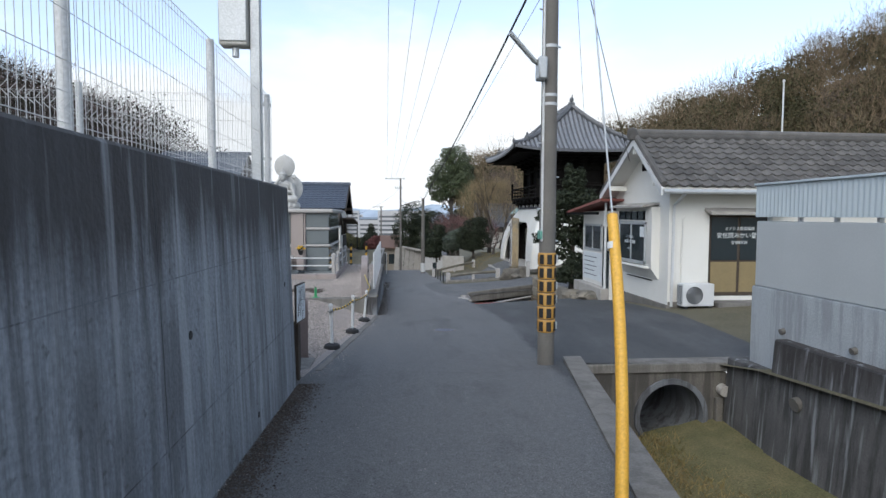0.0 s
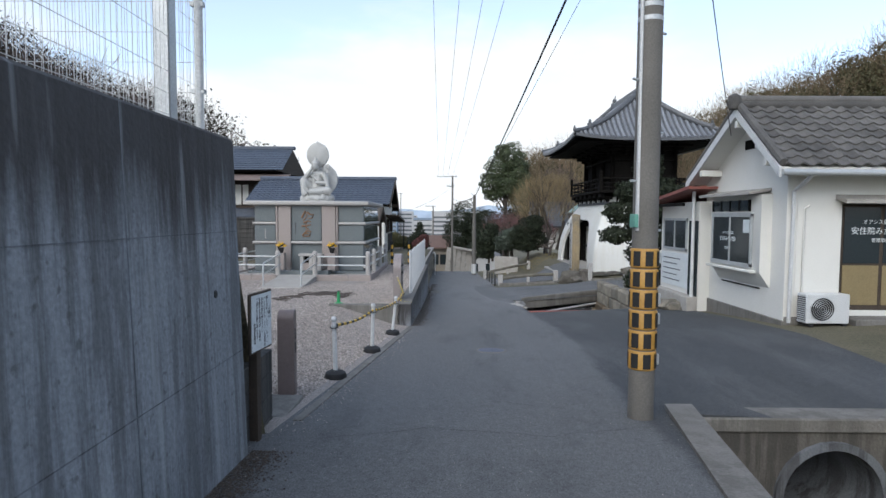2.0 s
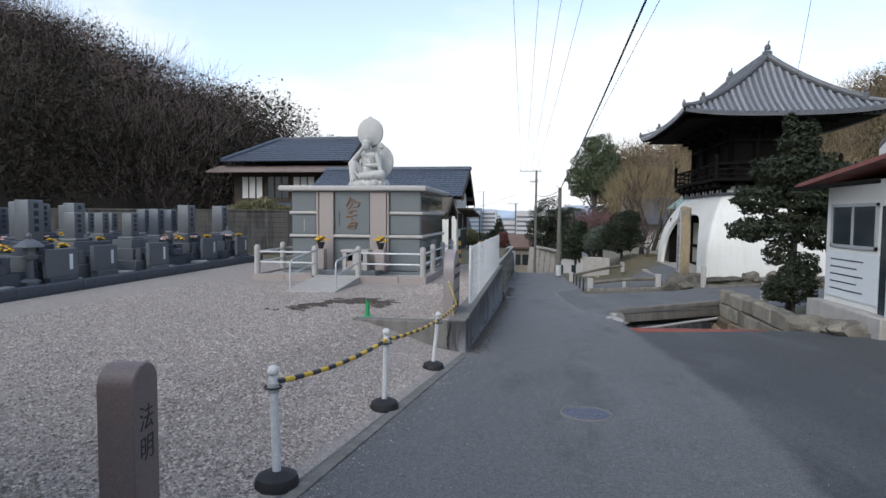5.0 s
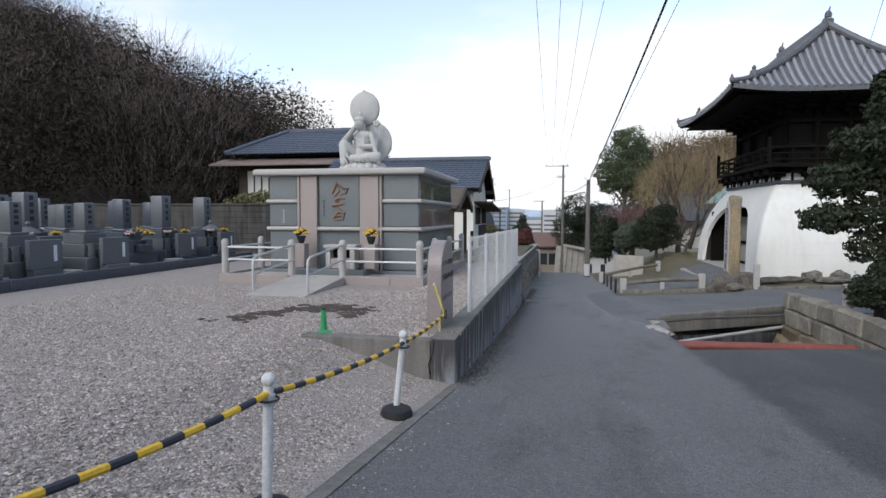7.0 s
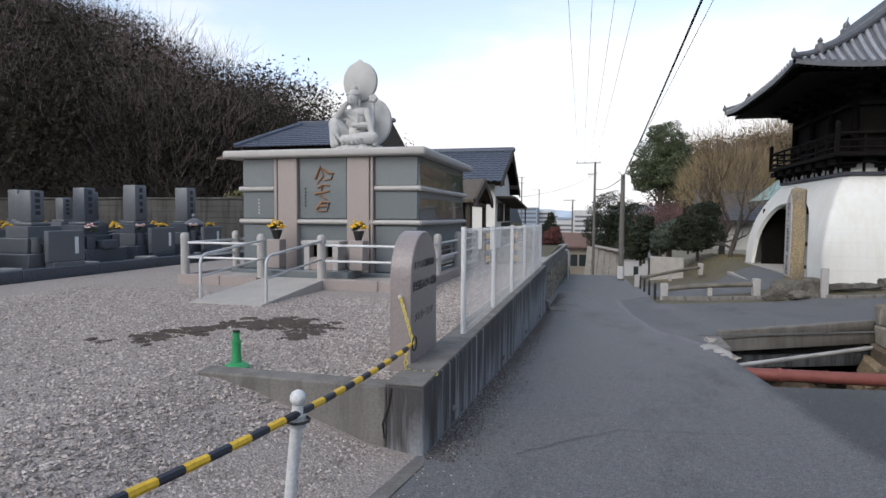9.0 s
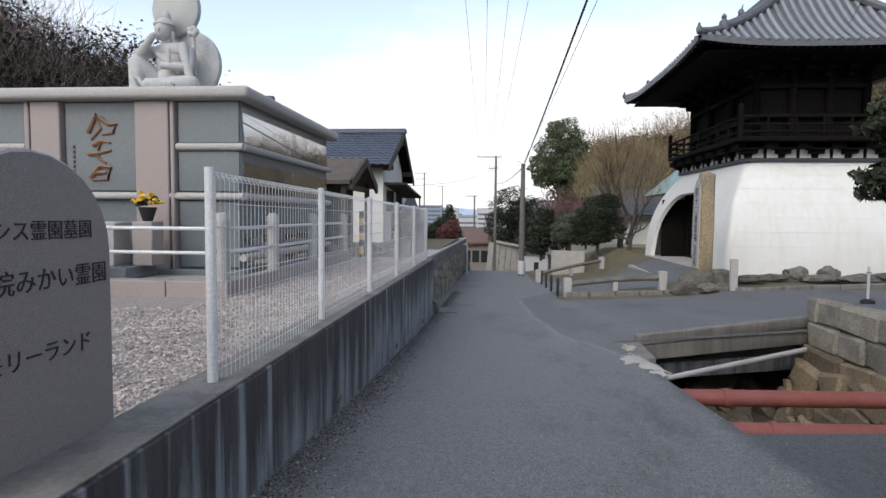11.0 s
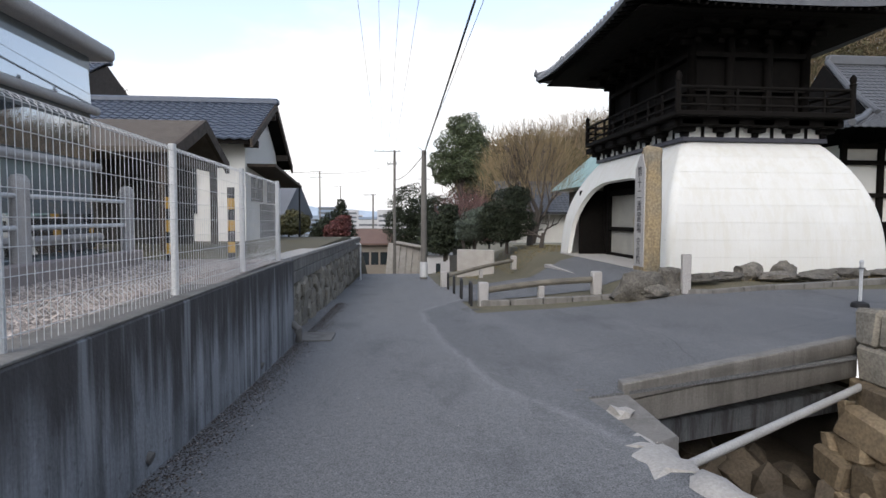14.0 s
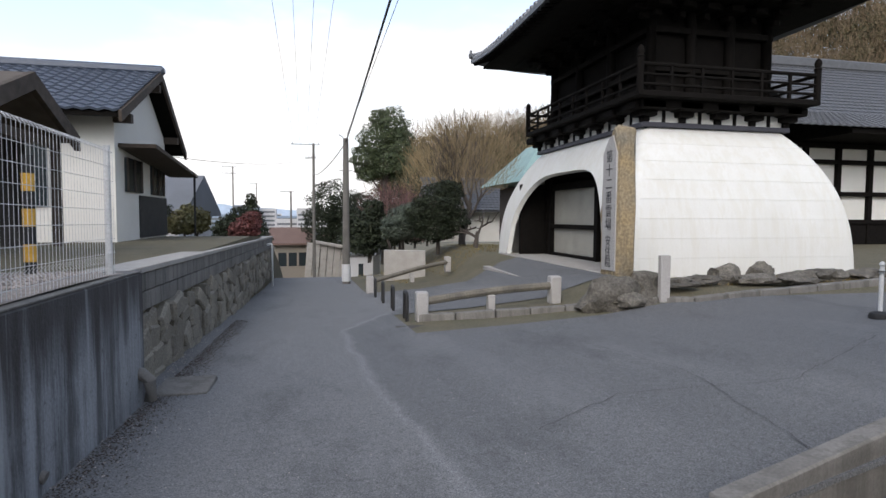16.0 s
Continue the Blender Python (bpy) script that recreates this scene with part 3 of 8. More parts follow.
for r0, r1, y0, y1 in ((0.5, 0.5, 8.16, 14.0), (0.58, 0.5, 8.155, 8.155), (0.58, 0.58, 8.155, 8.25)):
    a = [(bm.verts.new((cx0 + r0 * math.cos(2 * math.pi * i / 28), y0, cz0 + r0 * math.sin(2 * math.pi * i / 28))), bm.verts.new((cx0 + r1 * math.cos(2 * math.pi * i / 28), y1, cz0 + r1 * math.sin(2 * math.pi * i / 28)))) for i in range(28)]
    for i in range(28):
        bm.faces.new((a[i][0], a[(i + 1) % 28][0], a[(i + 1) % 28][1], a[i][1]))
part("culvert_pipe", bm, M_CONC_DARK, headwall, "dark ribbed culvert pipe", world=True)
part("drain_pipe", cyl(bmn(), (5.02, 8.3, -1.02), (5.02, 8.08, -1.04), 0.085, n=14), M_CONC_LIGHT, headwall, world=True)
part("small_pipe", cyl(bmn(), (5.14, 8.3, -0.9), (5.14, 8.05, -0.9), 0.045, n=10), M_CONC_LIGHT, headwall, world=True)
part("buttress", box(bmn(), 4.9, 5.0, 8.1, 8.2, -2.1, -1.15, 0.01), M_HEADWALL, headwall, world=True)
headwall.location.z -= 0.1
bm = bmn()
for i in range(17):
    for j in range(24):
        bm.verts.new((1.0 + 4.2 * i / 16, -12 + 20.3 * (j / 23) ** 0.6, -1.86 + 0.12 * noise.noise((i * 0.5, j * 0.6, 0)) + 0.22 * smooth(0.55, 1, i / 16)))
bm.verts.ensure_lookup_table()
for i in range(16):
    for j in range(23):
        bm.faces.new([bm.verts[k] for k in (i * 24 + j, (i + 1) * 24 + j, (i + 1) * 24 + j + 1, i * 24 + j + 1)])
solid("ditch_floor", bm, mk("matted_dry_grass", (0.17, 0.14, 0.065), (0.09, 0.095, 0.04), 2.5, 0.95, 0.6, fine=40, spot=0.2), "earth floor of the ditch with dry grass", "ground", "structure")
bm = bmn()
prism(bm, [(4.95, -2.2), (5.1, -0.13), (5.62, -0.13), (5.62, -2.2)], "y", -12, 7.15, 0.02)
prism(bm, [(4.99, -2.2), (5.08, -0.62), (5.62, -0.62), (5.62, -2.2)], "y", 7.155, 8.16, 0.02)
solid("wall_ditch", bm, M_WALL_DITCH, "dark stained concrete side wall of the ditch", "wall", "structure")
bm = bmn()
cyl(bm, (5.0, 6.6, -0.85), (5.14, 6.6, -0.82), 0.09, n=12)
solid("drain_outlet", bm, M_POLE, "clay drain outlet in the ditch wall", "drain pipe")
wall_g = thing("wall_yard", 5.3, 7.9, -0.5, "grey painted concrete yard wall topped with pale sheet metal", "wall", kind="structure")
bm = bmn()
box(bm, 5.3, 5.5, -12, 7.9, 0.5, 1.44, 0.012)
part("upper_wall", bm, M_GREYWALL, wall_g, world=True)
part("lower_wall", box(bmn(), 5.27, 5.5, -12, 7.92, -1.9, 0.496, 0.012), mk("streaked_grey_concrete", (0.42, 0.45, 0.47), (0.32, 0.345, 0.36), 1.5, 0.85, 0.2, streak=((0.2, 0.21, 0.22), 0.55)), wall_g, world=True)
bm = bmn()
cor = [(5.3 + (0.012 if (i // 2) % 2 else 0.0), 7.93 - i * 0.02) for i in range(1000)]
for a, b in zip(cor, cor[1:]):
    v = [bm.verts.new(p) for p in ((a[0], a[1], 1.5), (b[0], b[1], 1.5), (b[0], b[1], 1.96), (a[0], a[1], 1.96))]
    bm.faces.new(v)
bmesh.ops.remove_doubles(bm, verts=bm.verts, dist=0.0005)
box(bm, 5.33, 5.5, -12, 7.9, 1.52, 1.95)
part("sheet_metal", bm, M_CORRUG, wall_g, "pale blue corrugated sheet", world=True)
part("metal_cap", box(bmn(), 5.27, 5.52, -12, 7.95, 1.955, 1.985, 0.005), M_CORRUG, wall_g, world=True)
bm = bmn()
for i in range(24):
    box(bm, 5.35, 5.4, 7.7 - i * 0.62, 7.74 - i * 0.62, 1.43, 1.53)
part("bracket", bm, M_GALV, wall_g, world=True)
for k, (yy, zz) in enumerate(((7.2, -0.05), (6.0, -0.03))):
    solid("weep_pipe", cyl(bmn(), (5.22, yy, zz), (5.3, yy, zz + 0.02), 0.04, n=10), M_POLE, "short plastic weep pipe in the yard wall", "drain pipe", group="weep pipes of the yard wall")

# utility pole
pole = thing("utility_pole", 2.17, 7.85, -0.6, "grey concrete utility pole with yellow-black guard plates", "utility pole")
part("shaft", cyl(bmn(), (0, 0, -0.2), (0, 0, 10.5), 0.118, 0.095, n=24), M_POLE, pole)
guard_me = None
for k in range(6):
    z0 = 0.47 + k * 0.188
    bm = bmn()
    lathe(bm, [(0.117, 0.0), (0.127, 0.012), (0.127, 0.164), (0.117, 0.178)], (0, 0, z0), n=28)
    g = part("guard_plate", bm, M_OCHREGUARD, pole, "yellow guard plate with black bars")
    for i in range(7):
        a = 2 * math.pi * i / 7 + 0.25
        bm = bmn()
        for j in range(4):
            a0, a1 = a + 0.14 * j - 0.28, a + 0.14 * (j + 1) - 0.28
            v = [bm.verts.new((0.1295 * math.cos(t), 0.1295 * math.sin(t), z0 + h)) for t, h in ((a0, 0.02), (a1, 0.02), (a1, 0.155), (a0, 0.155))]
            bm.faces.new(v)
        bmesh.ops.remove_doubles(bm, verts=bm.verts, dist=0.0005)
        part("black_bar", bm, M_BLACK, g)
for k in (0, 2, 3, 5):
    z0 = 0.47 + k * 0.188 + 0.09
    part("buckle", box(bmn(), 0.122, 0.15, -0.03, 0.03, z0 - 0.05, z0 + 0.05, 0.005), M_GALV, pole)
for k in range(9):
    z0, a = 1.75 + 0.45 * k, math.pi * (k % 2) + 0.5
    part("step_bolt", cyl(bmn(), (0.08 * math.cos(a), 0.08 * math.sin(a), z0), (0.2 * math.cos(a), 0.2 * math.sin(a), z0), 0.012, n=6), M_GALV, pole)
for z0 in (3.62, 3.74, 4.4):
    part("band", cyl(bmn(), (0, 0, z0), (0, 0, z0 + 0.04), 0.112, n=20), M_GALV, pole)
part("lamp_arm", tube(bmn(), [(-0.12, -0.05, 4.15), (-0.25, -0.12, 4.2), (-0.62, -0.3, 4.5)], 0.035, 10), M_GALV, pole)
part("clamp", box(bmn(), -0.2, -0.08, -0.2, 0.02, 3.95, 4.25, 0.02), M_GALV, pole)
part("number_plate", box(bmn(), -0.135, -0.1, -0.11, 0.03, 1.78, 1.9, 0.004), mk("faded_teal_plate", (0.13, 0.34, 0.27), (0.1, 0.28, 0.22), 5, 0.5, 0.0), pole, "small green number plate")
part("conduit", tube(bmn(), [(-0.1, -0.07, 1.75), (-0.1, -0.07, 5.0), (-0.08, -0.06, 10)], 0.018, 8), M_WHITEMETAL, pole)

# guy wire with its guard
guy = thing("guy_wire", 1.37, 3.22, -0.3, "yellow plastic guard tube on a pole's guy wire", "guy wire")
P0, P1, P2 = Vector((1.37, 3.22, -0.36)), Vector((1.57, 3.97, 1.51)), Vector((2.2, 7.8, 9.4))
part("guard_tube", tube(bmn(), [P0.lerp(P1, k / 8) + Vector((0.02, -0.03, 0)) * math.sin(math.pi * k / 8) for k in range(9)], 0.041, 16, 0.038), M_YELLOW, guy, "yellow guard tube", world=True)
part("wire", tube(bmn(), [P1 - (P2 - P1) * 0.01, P2], 0.007, 6), M_GALV, guy, world=True)
part("tape_band", cyl(bmn(), P0.lerp(P1, 0.87), P0.lerp(P1, 0.895), 0.043, n=16), M_WHITEMETAL, guy, world=True)


# mesh fences
def mesh_panel(length, high, gap, rails, wire=0.0018):
    """One welded panel along +y from the origin, with a bent top roll."""
    bm = bmn()
    n = int(length / gap)
    for i in range(n + 1):
        y = i * gap
        cyl(bm, (0, y, 0), (0, y, high), wire, n=4, caps=False)
    for z in rails:
        cyl(bm, (0.004, 0, z), (0.004, length, z), wire * 1.15, n=4, caps=False)
    for i in range(n):
        y = i * gap
        tube(bm, [(0, y, high), (-0.035, y + gap * 0.5, high + 0.03), (0, y + gap, high)], wire, 4)
        tube(bm, [(0, y, 0.1), (-0.03, y, 0.13), (0, y, 0.16)], wire, 4)
    cyl(bm, (-0.035, 0, high + 0.03), (-0.035, length, high + 0.03), wire * 1.2, n=4, caps=False)
    return mesh_of("mesh_panel", bm, M_WHITEMETAL)


fence = thing("mesh_fence", -0.48, 16.12, -0.56, "low white welded-mesh fence on the lot's retaining wall", "fence")
fm = mesh_panel(1.75, 0.97, 0.05, [0.06 + 0.113 * k for k in range(9)])
for k in range(5):
    ob = piece("mesh_panel", fm, fence, pose(0, k * 1.75, -0.009 * 1.75 * k, -0.5))
    for dy in ((0.02,) if k < 4 else (0.02, 1.73)):
        z0 = -0.009 * (k * 1.75 + dy)
        part("post", cyl(bmn(), (-0.03, k * 1.75 + dy, z0 - 0.06), (-0.03, k * 1.75 + dy, z0 + 1.02), 0.025, n=12), M_WHITEMETAL, fence)
hi_fence = thing("mesh_fence", -1.36, 6.7, 1.82, "white welded-mesh fence on the tall retaining wall", "fence")
fm2 = mesh_panel(2.0, 1.0, 0.05, [0.06, 0.19, 0.32, 0.53, 0.74, 0.95])
for k in range(5):
    piece("mesh_panel", fm2, hi_fence, pose(0, -2.02 * (k + 1), 0))
    part("post", cyl(bmn(), (-0.04, -2.02 * k - 0.04, -0.02), (-0.04, -2.02 * k - 0.04, 1.03), 0.03, n=12), M_WHITEMETAL, hi_fence)
for k in range(3):
    piece("mesh_panel", fm2, hi_fence, pose(-0.03 - 2.05 * k, 0, 0, 0, 0, 90))
    if k:
        part("post", cyl(bmn(), (-2.05 * k, -0.04, -0.02), (-2.05 * k, -0.04, 1.12), 0.034, n=12), M_WHITEMETAL, hi_fence)
for z0 in (0.3, 0.9):
    part("bracket", box(bmn(), -0.09, -0.0, -0.06, -0.02, z0, z0 + 0.03), M_GALV, hi_fence)

# steel pole with a switch box
epole = thing("steel_pole", -1.4, 6.17, 1.82, "grey steel service pole with a beige meter box", "pole")
part("shaft", box(bmn(), -0.05, 0.05, -0.05, 0.05, -0.05, 5.2, 0.008), M_GALV, epole)
bx = part("meter_box", box(bmn(), -0.35, -0.06, -0.1, 0.06, 1.4, 2.9, 0.015), mk("beige_enamel", (0.5, 0.49, 0.45), (0.45, 0.44, 0.4), 2, 0.5, 0.02), epole, "beige steel meter box")
part("box_door", box(bmn(), -0.34, -0.07, -0.115, -0.102, 1.44, 2.3, 0.004), M_GALV, bx)
part("gland", cyl(bmn(), (-0.2, -0.02, 1.3), (-0.2, -0.02, 1.41), 0.035, n=10), M_GALV, bx)

# sign, block stub, tub
M_BLOCK = mk("old_concrete_block", (0.085, 0.082, 0.076), (0.05, 0.048, 0.045), 2, 0.9, 0.4, streak=((0.02, 0.02, 0.02), 0.8))
stub = thing("block_wall", -1.3, 7.4, -0.6, "short stub of mouldy concrete-block wall", "wall", kind="structure")
for k in range(4):
    for j in range(3):
        y0 = 6.77 + 0.29 * j
        part("block", box(bmn(), -1.38, -1.21, y0, y0 + 0.284, -0.72 + 0.2 * k, -0.525 + 0.2 * k, 0.006), M_BLOCK, stub, world=True)
sign = thing("notice_sign", -1.17, 7.06, -0.62, "white notice board in a brown frame on a post", "sign", rz=-7)
part("post", box(bmn(), -0.035, 0.035, -0.035, 0.035, -0.1, 0.82, 0.004), M_BROWNWOOD, sign)
part("frame", box(bmn(), 0.036, 0.058, -0.19, 0.19, 0.82, 1.29, 0.005), M_BROWNWOOD, sign)
board = part("board", box(bmn(), 0.0585, 0.064, -0.172, 0.172, 0.838, 1.272), M_SIGNWHITE, sign, "white board with black writing")
rnd = random.Random(4)
cols = ["お願い", "燃えないゴミ、ビン、カン、", "ペットボトル、ビニール類等は", "各自お持ち帰り下さい", "霊園内の清掃及び、皆様の", "ご協力をお願い致します", "管理事務所"]
for k, body in enumerate(cols):
    size = 0.03 if len(body) > 9 else 0.036
    for j, ch in enumerate(body):
        me = text_mesh(ch, size, 0.0008)
        me.materials.append(M_INK)
        y = 0.135 - 0.044 * k
        z = 1.24 - (0.1 if k == 0 else 0.2 if k == 6 else 0.01) - j * size * (0.96 if k < 6 else 0.9)
        piece("letter", me, board, Matrix.Translation((0.0645, y, z)) @ pose(0, 0, 0, 90, 0, 90))
solid("storage_tub", rock(bmn(), (-2.0, 7.75, -0.3), 0.42, 0.45, 0.62, 5, 3, 0.03), mk("mossy_pale_plastic", (0.34, 0.36, 0.27), (0.2, 0.22, 0.13), 2.5, 0.7, 0.1), "rounded mossy pale-green tub behind the block wall", "tub")
drainp = thing("drain_slab", -1.2, 8.1, -0.6, "flat concrete gutter cover beside the lane", "drain cover", kind="structure")
bm = bmn()
box(bm, -1.75, -1.12, 7.65, 8.38, -0.75, -0.575, 0.01)
part("cover", bm, M_CONC, drainp, world=True)

# marker stone with two characters
stone_a = thing("marker_stone", -1.33, 8.55, -0.65, "reddish-grey granite marker stone with rounded top", "marker stone", rz=8)
arc = [(-0.11, 0.0), (0.11, 0.0), (0.11, 0.83)] + [(0.11 * math.cos(a), 0.83 + 0.1 * math.sin(a)) for a in [math.pi * k / 10 for k in range(1, 10)]] + [(-0.11, 0.83)]
part("slab", prism(bmn(), arc, "x", -0.085, 0.085, 0.006), mk("red_grey_granite", (0.2, 0.155, 0.145), (0.16, 0.125, 0.115), 40, 0.5, 0.05, fine=200, spot=0.2), stone_a)
for j, ch in enumerate("法明"):
    me = text_mesh(ch, 0.13, 0.001)
    me.materials.append(M_INK)
    piece("letter", me, stone_a, Matrix.Translation((0.086, 0.0, 0.66 - 0.145 * j)) @ pose(0, 0, 0, 90, 0, 90))

# chain posts
posts = [(-1.0, 9.38, 0.06, -1.5), (-0.76, 11.2, -0.06, 1.5), (-0.58, 13.08, -0.21, 5.0)]
tops = []
base_profile = [(0.13, 0.0), (0.135, 0.03), (0.12, 0.075), (0.07, 0.1), (0.03, 0.105)]
def barrier_post(x, y, z, tilt=0.0, high=0.75):
    ob = thing("chain_post", x, y, z, "white plastic barrier post in a black rubber foot", "barrier post", "barrier posts")
    part("foot", lathe(bmn(), base_profile, n=20), M_BLACK, ob, "black rubber foot")
    t = radians(tilt)
    top = (math.sin(t) * (high - 0.06), 0, math.cos(t) * (high - 0.06))
    part("shaft", cyl(bmn(), (0, 0, 0.09), top, 0.026, n=14), M_WHITEMETAL, ob)
    bm = bmn()
    bmesh.ops.create_uvsphere(bm, u_segments=14, v_segments=10, radius=0.036)
    bmesh.ops.translate(bm, verts=bm.verts, vec=(top[0], 0, top[2] + 0.03))
    part("ball", bm, M_WHITEMETAL, ob)
    part("collar", cyl(bmn(), (top[0], 0, top[2] - 0.1), (top[0], 0, top[2] - 0.045), 0.034, n=14), M_GALV, ob)
    bm = bmn()
    tube(bm, [(top[0] + 0.05 * math.cos(a), 0.05 * math.sin(a), top[2] - 0.07) for a in [2 * math.pi * k / 14 for k in range(15)]], 0.006, 6)
    part("hook", bm, M_BLACK, ob)
    return ob
for x, y, zt, tilt in posts:
    zg = height(x, y)
    lean = math.sin(radians(tilt)) * 0.7
    barrier_post(x - lean, y, zg, tilt, zt - zg)
    tops.append(Vector((x, y, zt - 0.1)))
barrier_post(8.63, 26.1, height(8.63, 26.1), 0, 0.78)
end = Vector((-0.57, 14.7, -0.36))
spans = [(tops[0], tops[1], 0.05), (tops[1], tops[2], 0.03), (tops[2], end, 0.02)]
M_BARY = mk("yellow_bar", (0.72, 0.46, 0.03), (0.66, 0.4, 0.03), 5, 0.5, 0.02)
M_BARB = mk("blue_black_bar", (0.022, 0.026, 0.038), (0.018, 0.02, 0.03), 5, 0.5, 0.02)
for a, b, sag in spans:
    bar = thing("barrier_bar", a.x, a.y, a.z, "yellow and black striped barrier bar between the posts", "barrier bar", "barrier bars")
    n = max(8, int((b - a).length / 0.11))
    pt = lambda k: (b - a) * (k / n) - Vector((0, 0, sag * 4 * (k / n) * (1 - k / n)))
    for k in range(n):
        part("stripe", cyl(bmn(), pt(k), pt(k + 1), 0.018, n=8), M_BARY if k % 2 else M_BARB, bar)
# memorial stone by the wall
stone_b = thing("memorial_stone", -0.715, 15.24, -0.62, "pinkish granite memorial stone with an arched top", "memorial stone")
arc = [(-0.36, 0.0), (0.36, 0.0), (0.36, 0.72)] + [(0.36 * math.cos(a), 0.72 + 0.34 * math.sin(a)) for a in [math.pi * k / 14 for k in range(1, 14)]] + [(-0.36, 0.72)]
part("slab", prism(bmn(), arc, "x", -0.085, 0.085, 0.008), mk("mauve_granite", (0.27, 0.235, 0.23), (0.22, 0.19, 0.185), 40, 0.42, 0.04, fine=200, spot=0.2), stone_b)
for body, size, z in (("オアシス霊園墓園", 0.07, 0.8), ("安住院みかい霊園", 0.083, 0.64), ("メモリーランド", 0.075, 0.4)):
    me = text_mesh(body, size, 0.001)
    me.materials.append(M_INK)
    piece("writing", me, stone_b, Matrix.Translation((0.087, -0.02 if size != 0.083 else 0.0, z)) @ pose(0, 0, 0, 90, 0, 90))
part("peg", cyl(bmn(), (0.0, -0.35, 0.58), (0.0, -0.39, 0.58), 0.012, n=8), M_WHITEMETAL, stone_b)
M_ROPE = mk("yellow_chain", (0.68, 0.55, 0.08), (0.6, 0.48, 0.07), 20, 0.5, 0.1)
chain = thing("plastic_chain", -0.71, 14.6, -0.6, "yellow plastic chain hanging from the memorial stone", "chain")
pts = [Vector((-0.71, 14.855, -0.04)).lerp(Vector((-0.57, 14.74, -0.36)), k / 13) for k in range(14)] + [Vector((-0.62, 14.72, -0.36 - 0.04 * k)) for k in range(1, 6)] + [Vector((-0.62 + 0.03 * k, 14.72 + 0.05 * math.sin(k * 2.1), -0.56)) for k in range(9)]
for k, (a, b) in enumerate(zip(pts, pts[1:])):
    bm = bmn()
    d = (b - a)
    q = d.to_track_quat("Y", "Z").to_matrix().to_4x4()
    L = d.length * 0.62
    loop = [Vector((0.011 * math.cos(t), L * math.sin(t), 0)) for t in [2 * math.pi * i / 10 for i in range(11)]]
    m = Matrix.Translation((a + b) / 2) @ q @ pose(0, 0, 0, 0, 90 * (k % 2), 0)
    tube(bm, [m @ p for p in loop], 0.004, 5)
    part("chain_link", bm, M_ROPE, chain, world=True)
bm = bmn()
tube(bm, [(-0.55, 14.7 + 0.05 * math.cos(t), -0.35 + 0.05 * math.sin(t)) for t in [2 * math.pi * i / 16 for i in range(17)]], 0.006, 6)
solid("black_ring", bm, M_BLACK, "black plastic ring at the barrier bar's end", "ring")
# green bollard stand
gs = thing("cone_stand", -1.93, 14.6, -0.6, "short green plastic bollard on a round foot", "bollard")
gs.scale = (0.85, 0.85, 0.85)
part("foot", lathe(bmn(), [(0.11, 0), (0.115, 0.015), (0.09, 0.035), (0.05, 0.05)], n=18), M_GREEN, gs)
part("stem", lathe(bmn(), [(0.05, 0.04), (0.042, 0.09), (0.038, 0.22), (0.045, 0.225), (0.045, 0.245), (0.03, 0.25), (0.03, 0.3), (0.036, 0.305), (0.036, 0.32)], n=16), M_GREEN, gs)
part("rim", cyl(bmn(), (0, 0, 0.31), (0, 0, 0.335), 0.03, n=14), M_BLACK, gs)
# churned soil
bm = bmn()
rs = random.Random(9)
for k in range(150):
    t = k / 149
    c = Vector((-3.5 + 1.5 * t, 15.1 + 1.35 * math.sin(t * 2.6), -0.615)) + Vector((rs.gauss(0, 0.16), rs.gauss(0, 0.13), 0))
    rock(bm, c, rs.uniform(0.03, 0.15), rs.uniform(0.03, 0.11), rs.uniform(0.008, 0.03), k, 1, 0.5)
solid("soil_heap", bm, mk("dark_damp_soil", (0.07, 0.052, 0.04), (0.045, 0.035, 0.028), 9, 0.95, 0.6), "patch of dark dug-up soil on the gravel", "soil", "stuff")
bm = bmn()
prism(bm, [(-1.02, 7.6), (-0.94, 7.6), (-0.33, 14.2), (-0.42, 14.24)], "z", -1.4, -0.9)
for v in bm.verts:
    v.co.z = (prof(v.co.y) + 0.012) if v.co.z > -1.2 else prof(v.co.y) - 0.2
solid("kerb_lot", bm, M_CONC, "flush concrete edging between gravel and asphalt", "kerb", "structure")
for nm, cx, cy, r in (("manhole_cover", 1.06, 11.43, 0.21),):
    mh = thing(nm, cx, cy, prof(cy), "round patterned blue-grey manhole cover in the asphalt", "manhole cover")
    tilt = math.atan(-0.064)
    bm = cyl(bmn(), (0, 0, -0.05), (0, 0, 0.012), r, n=32)
    for k in range(3):
        for i in range(8 + 5 * k):
            a = 2 * math.pi * i / (8 + 5 * k)
            box(bm, (0.05 + 0.06 * k) * math.cos(a) - 0.014, (0.05 + 0.06 * k) * math.cos(a) + 0.014, (0.05 + 0.06 * k) * math.sin(a) - 0.014, (0.05 + 0.06 * k) * math.sin(a) + 0.014, 0.01, 0.017)
    mh.matrix_basis = mh.matrix_basis @ pose(0, 0, 0, math.degrees(tilt))
    part("cover", bm, mk("cast_iron_blue", (0.1, 0.115, 0.16), (0.08, 0.09, 0.12), 9, 0.6, 0.2), mh)
    bm = bmn()
    tube(bm, [((r + 0.015) * math.cos(t), (r + 0.015) * math.sin(t), 0.004) for t in [2 * math.pi * i / 32 for i in range(33)]], 0.014, 6)
    part("rim", bm, M_CONC, mh)


# ---- monument on the lot ----
mon = thing("monument", -3.9, 22.0, -0.6, "large grey granite memorial block with pale cap and bands", "monument")
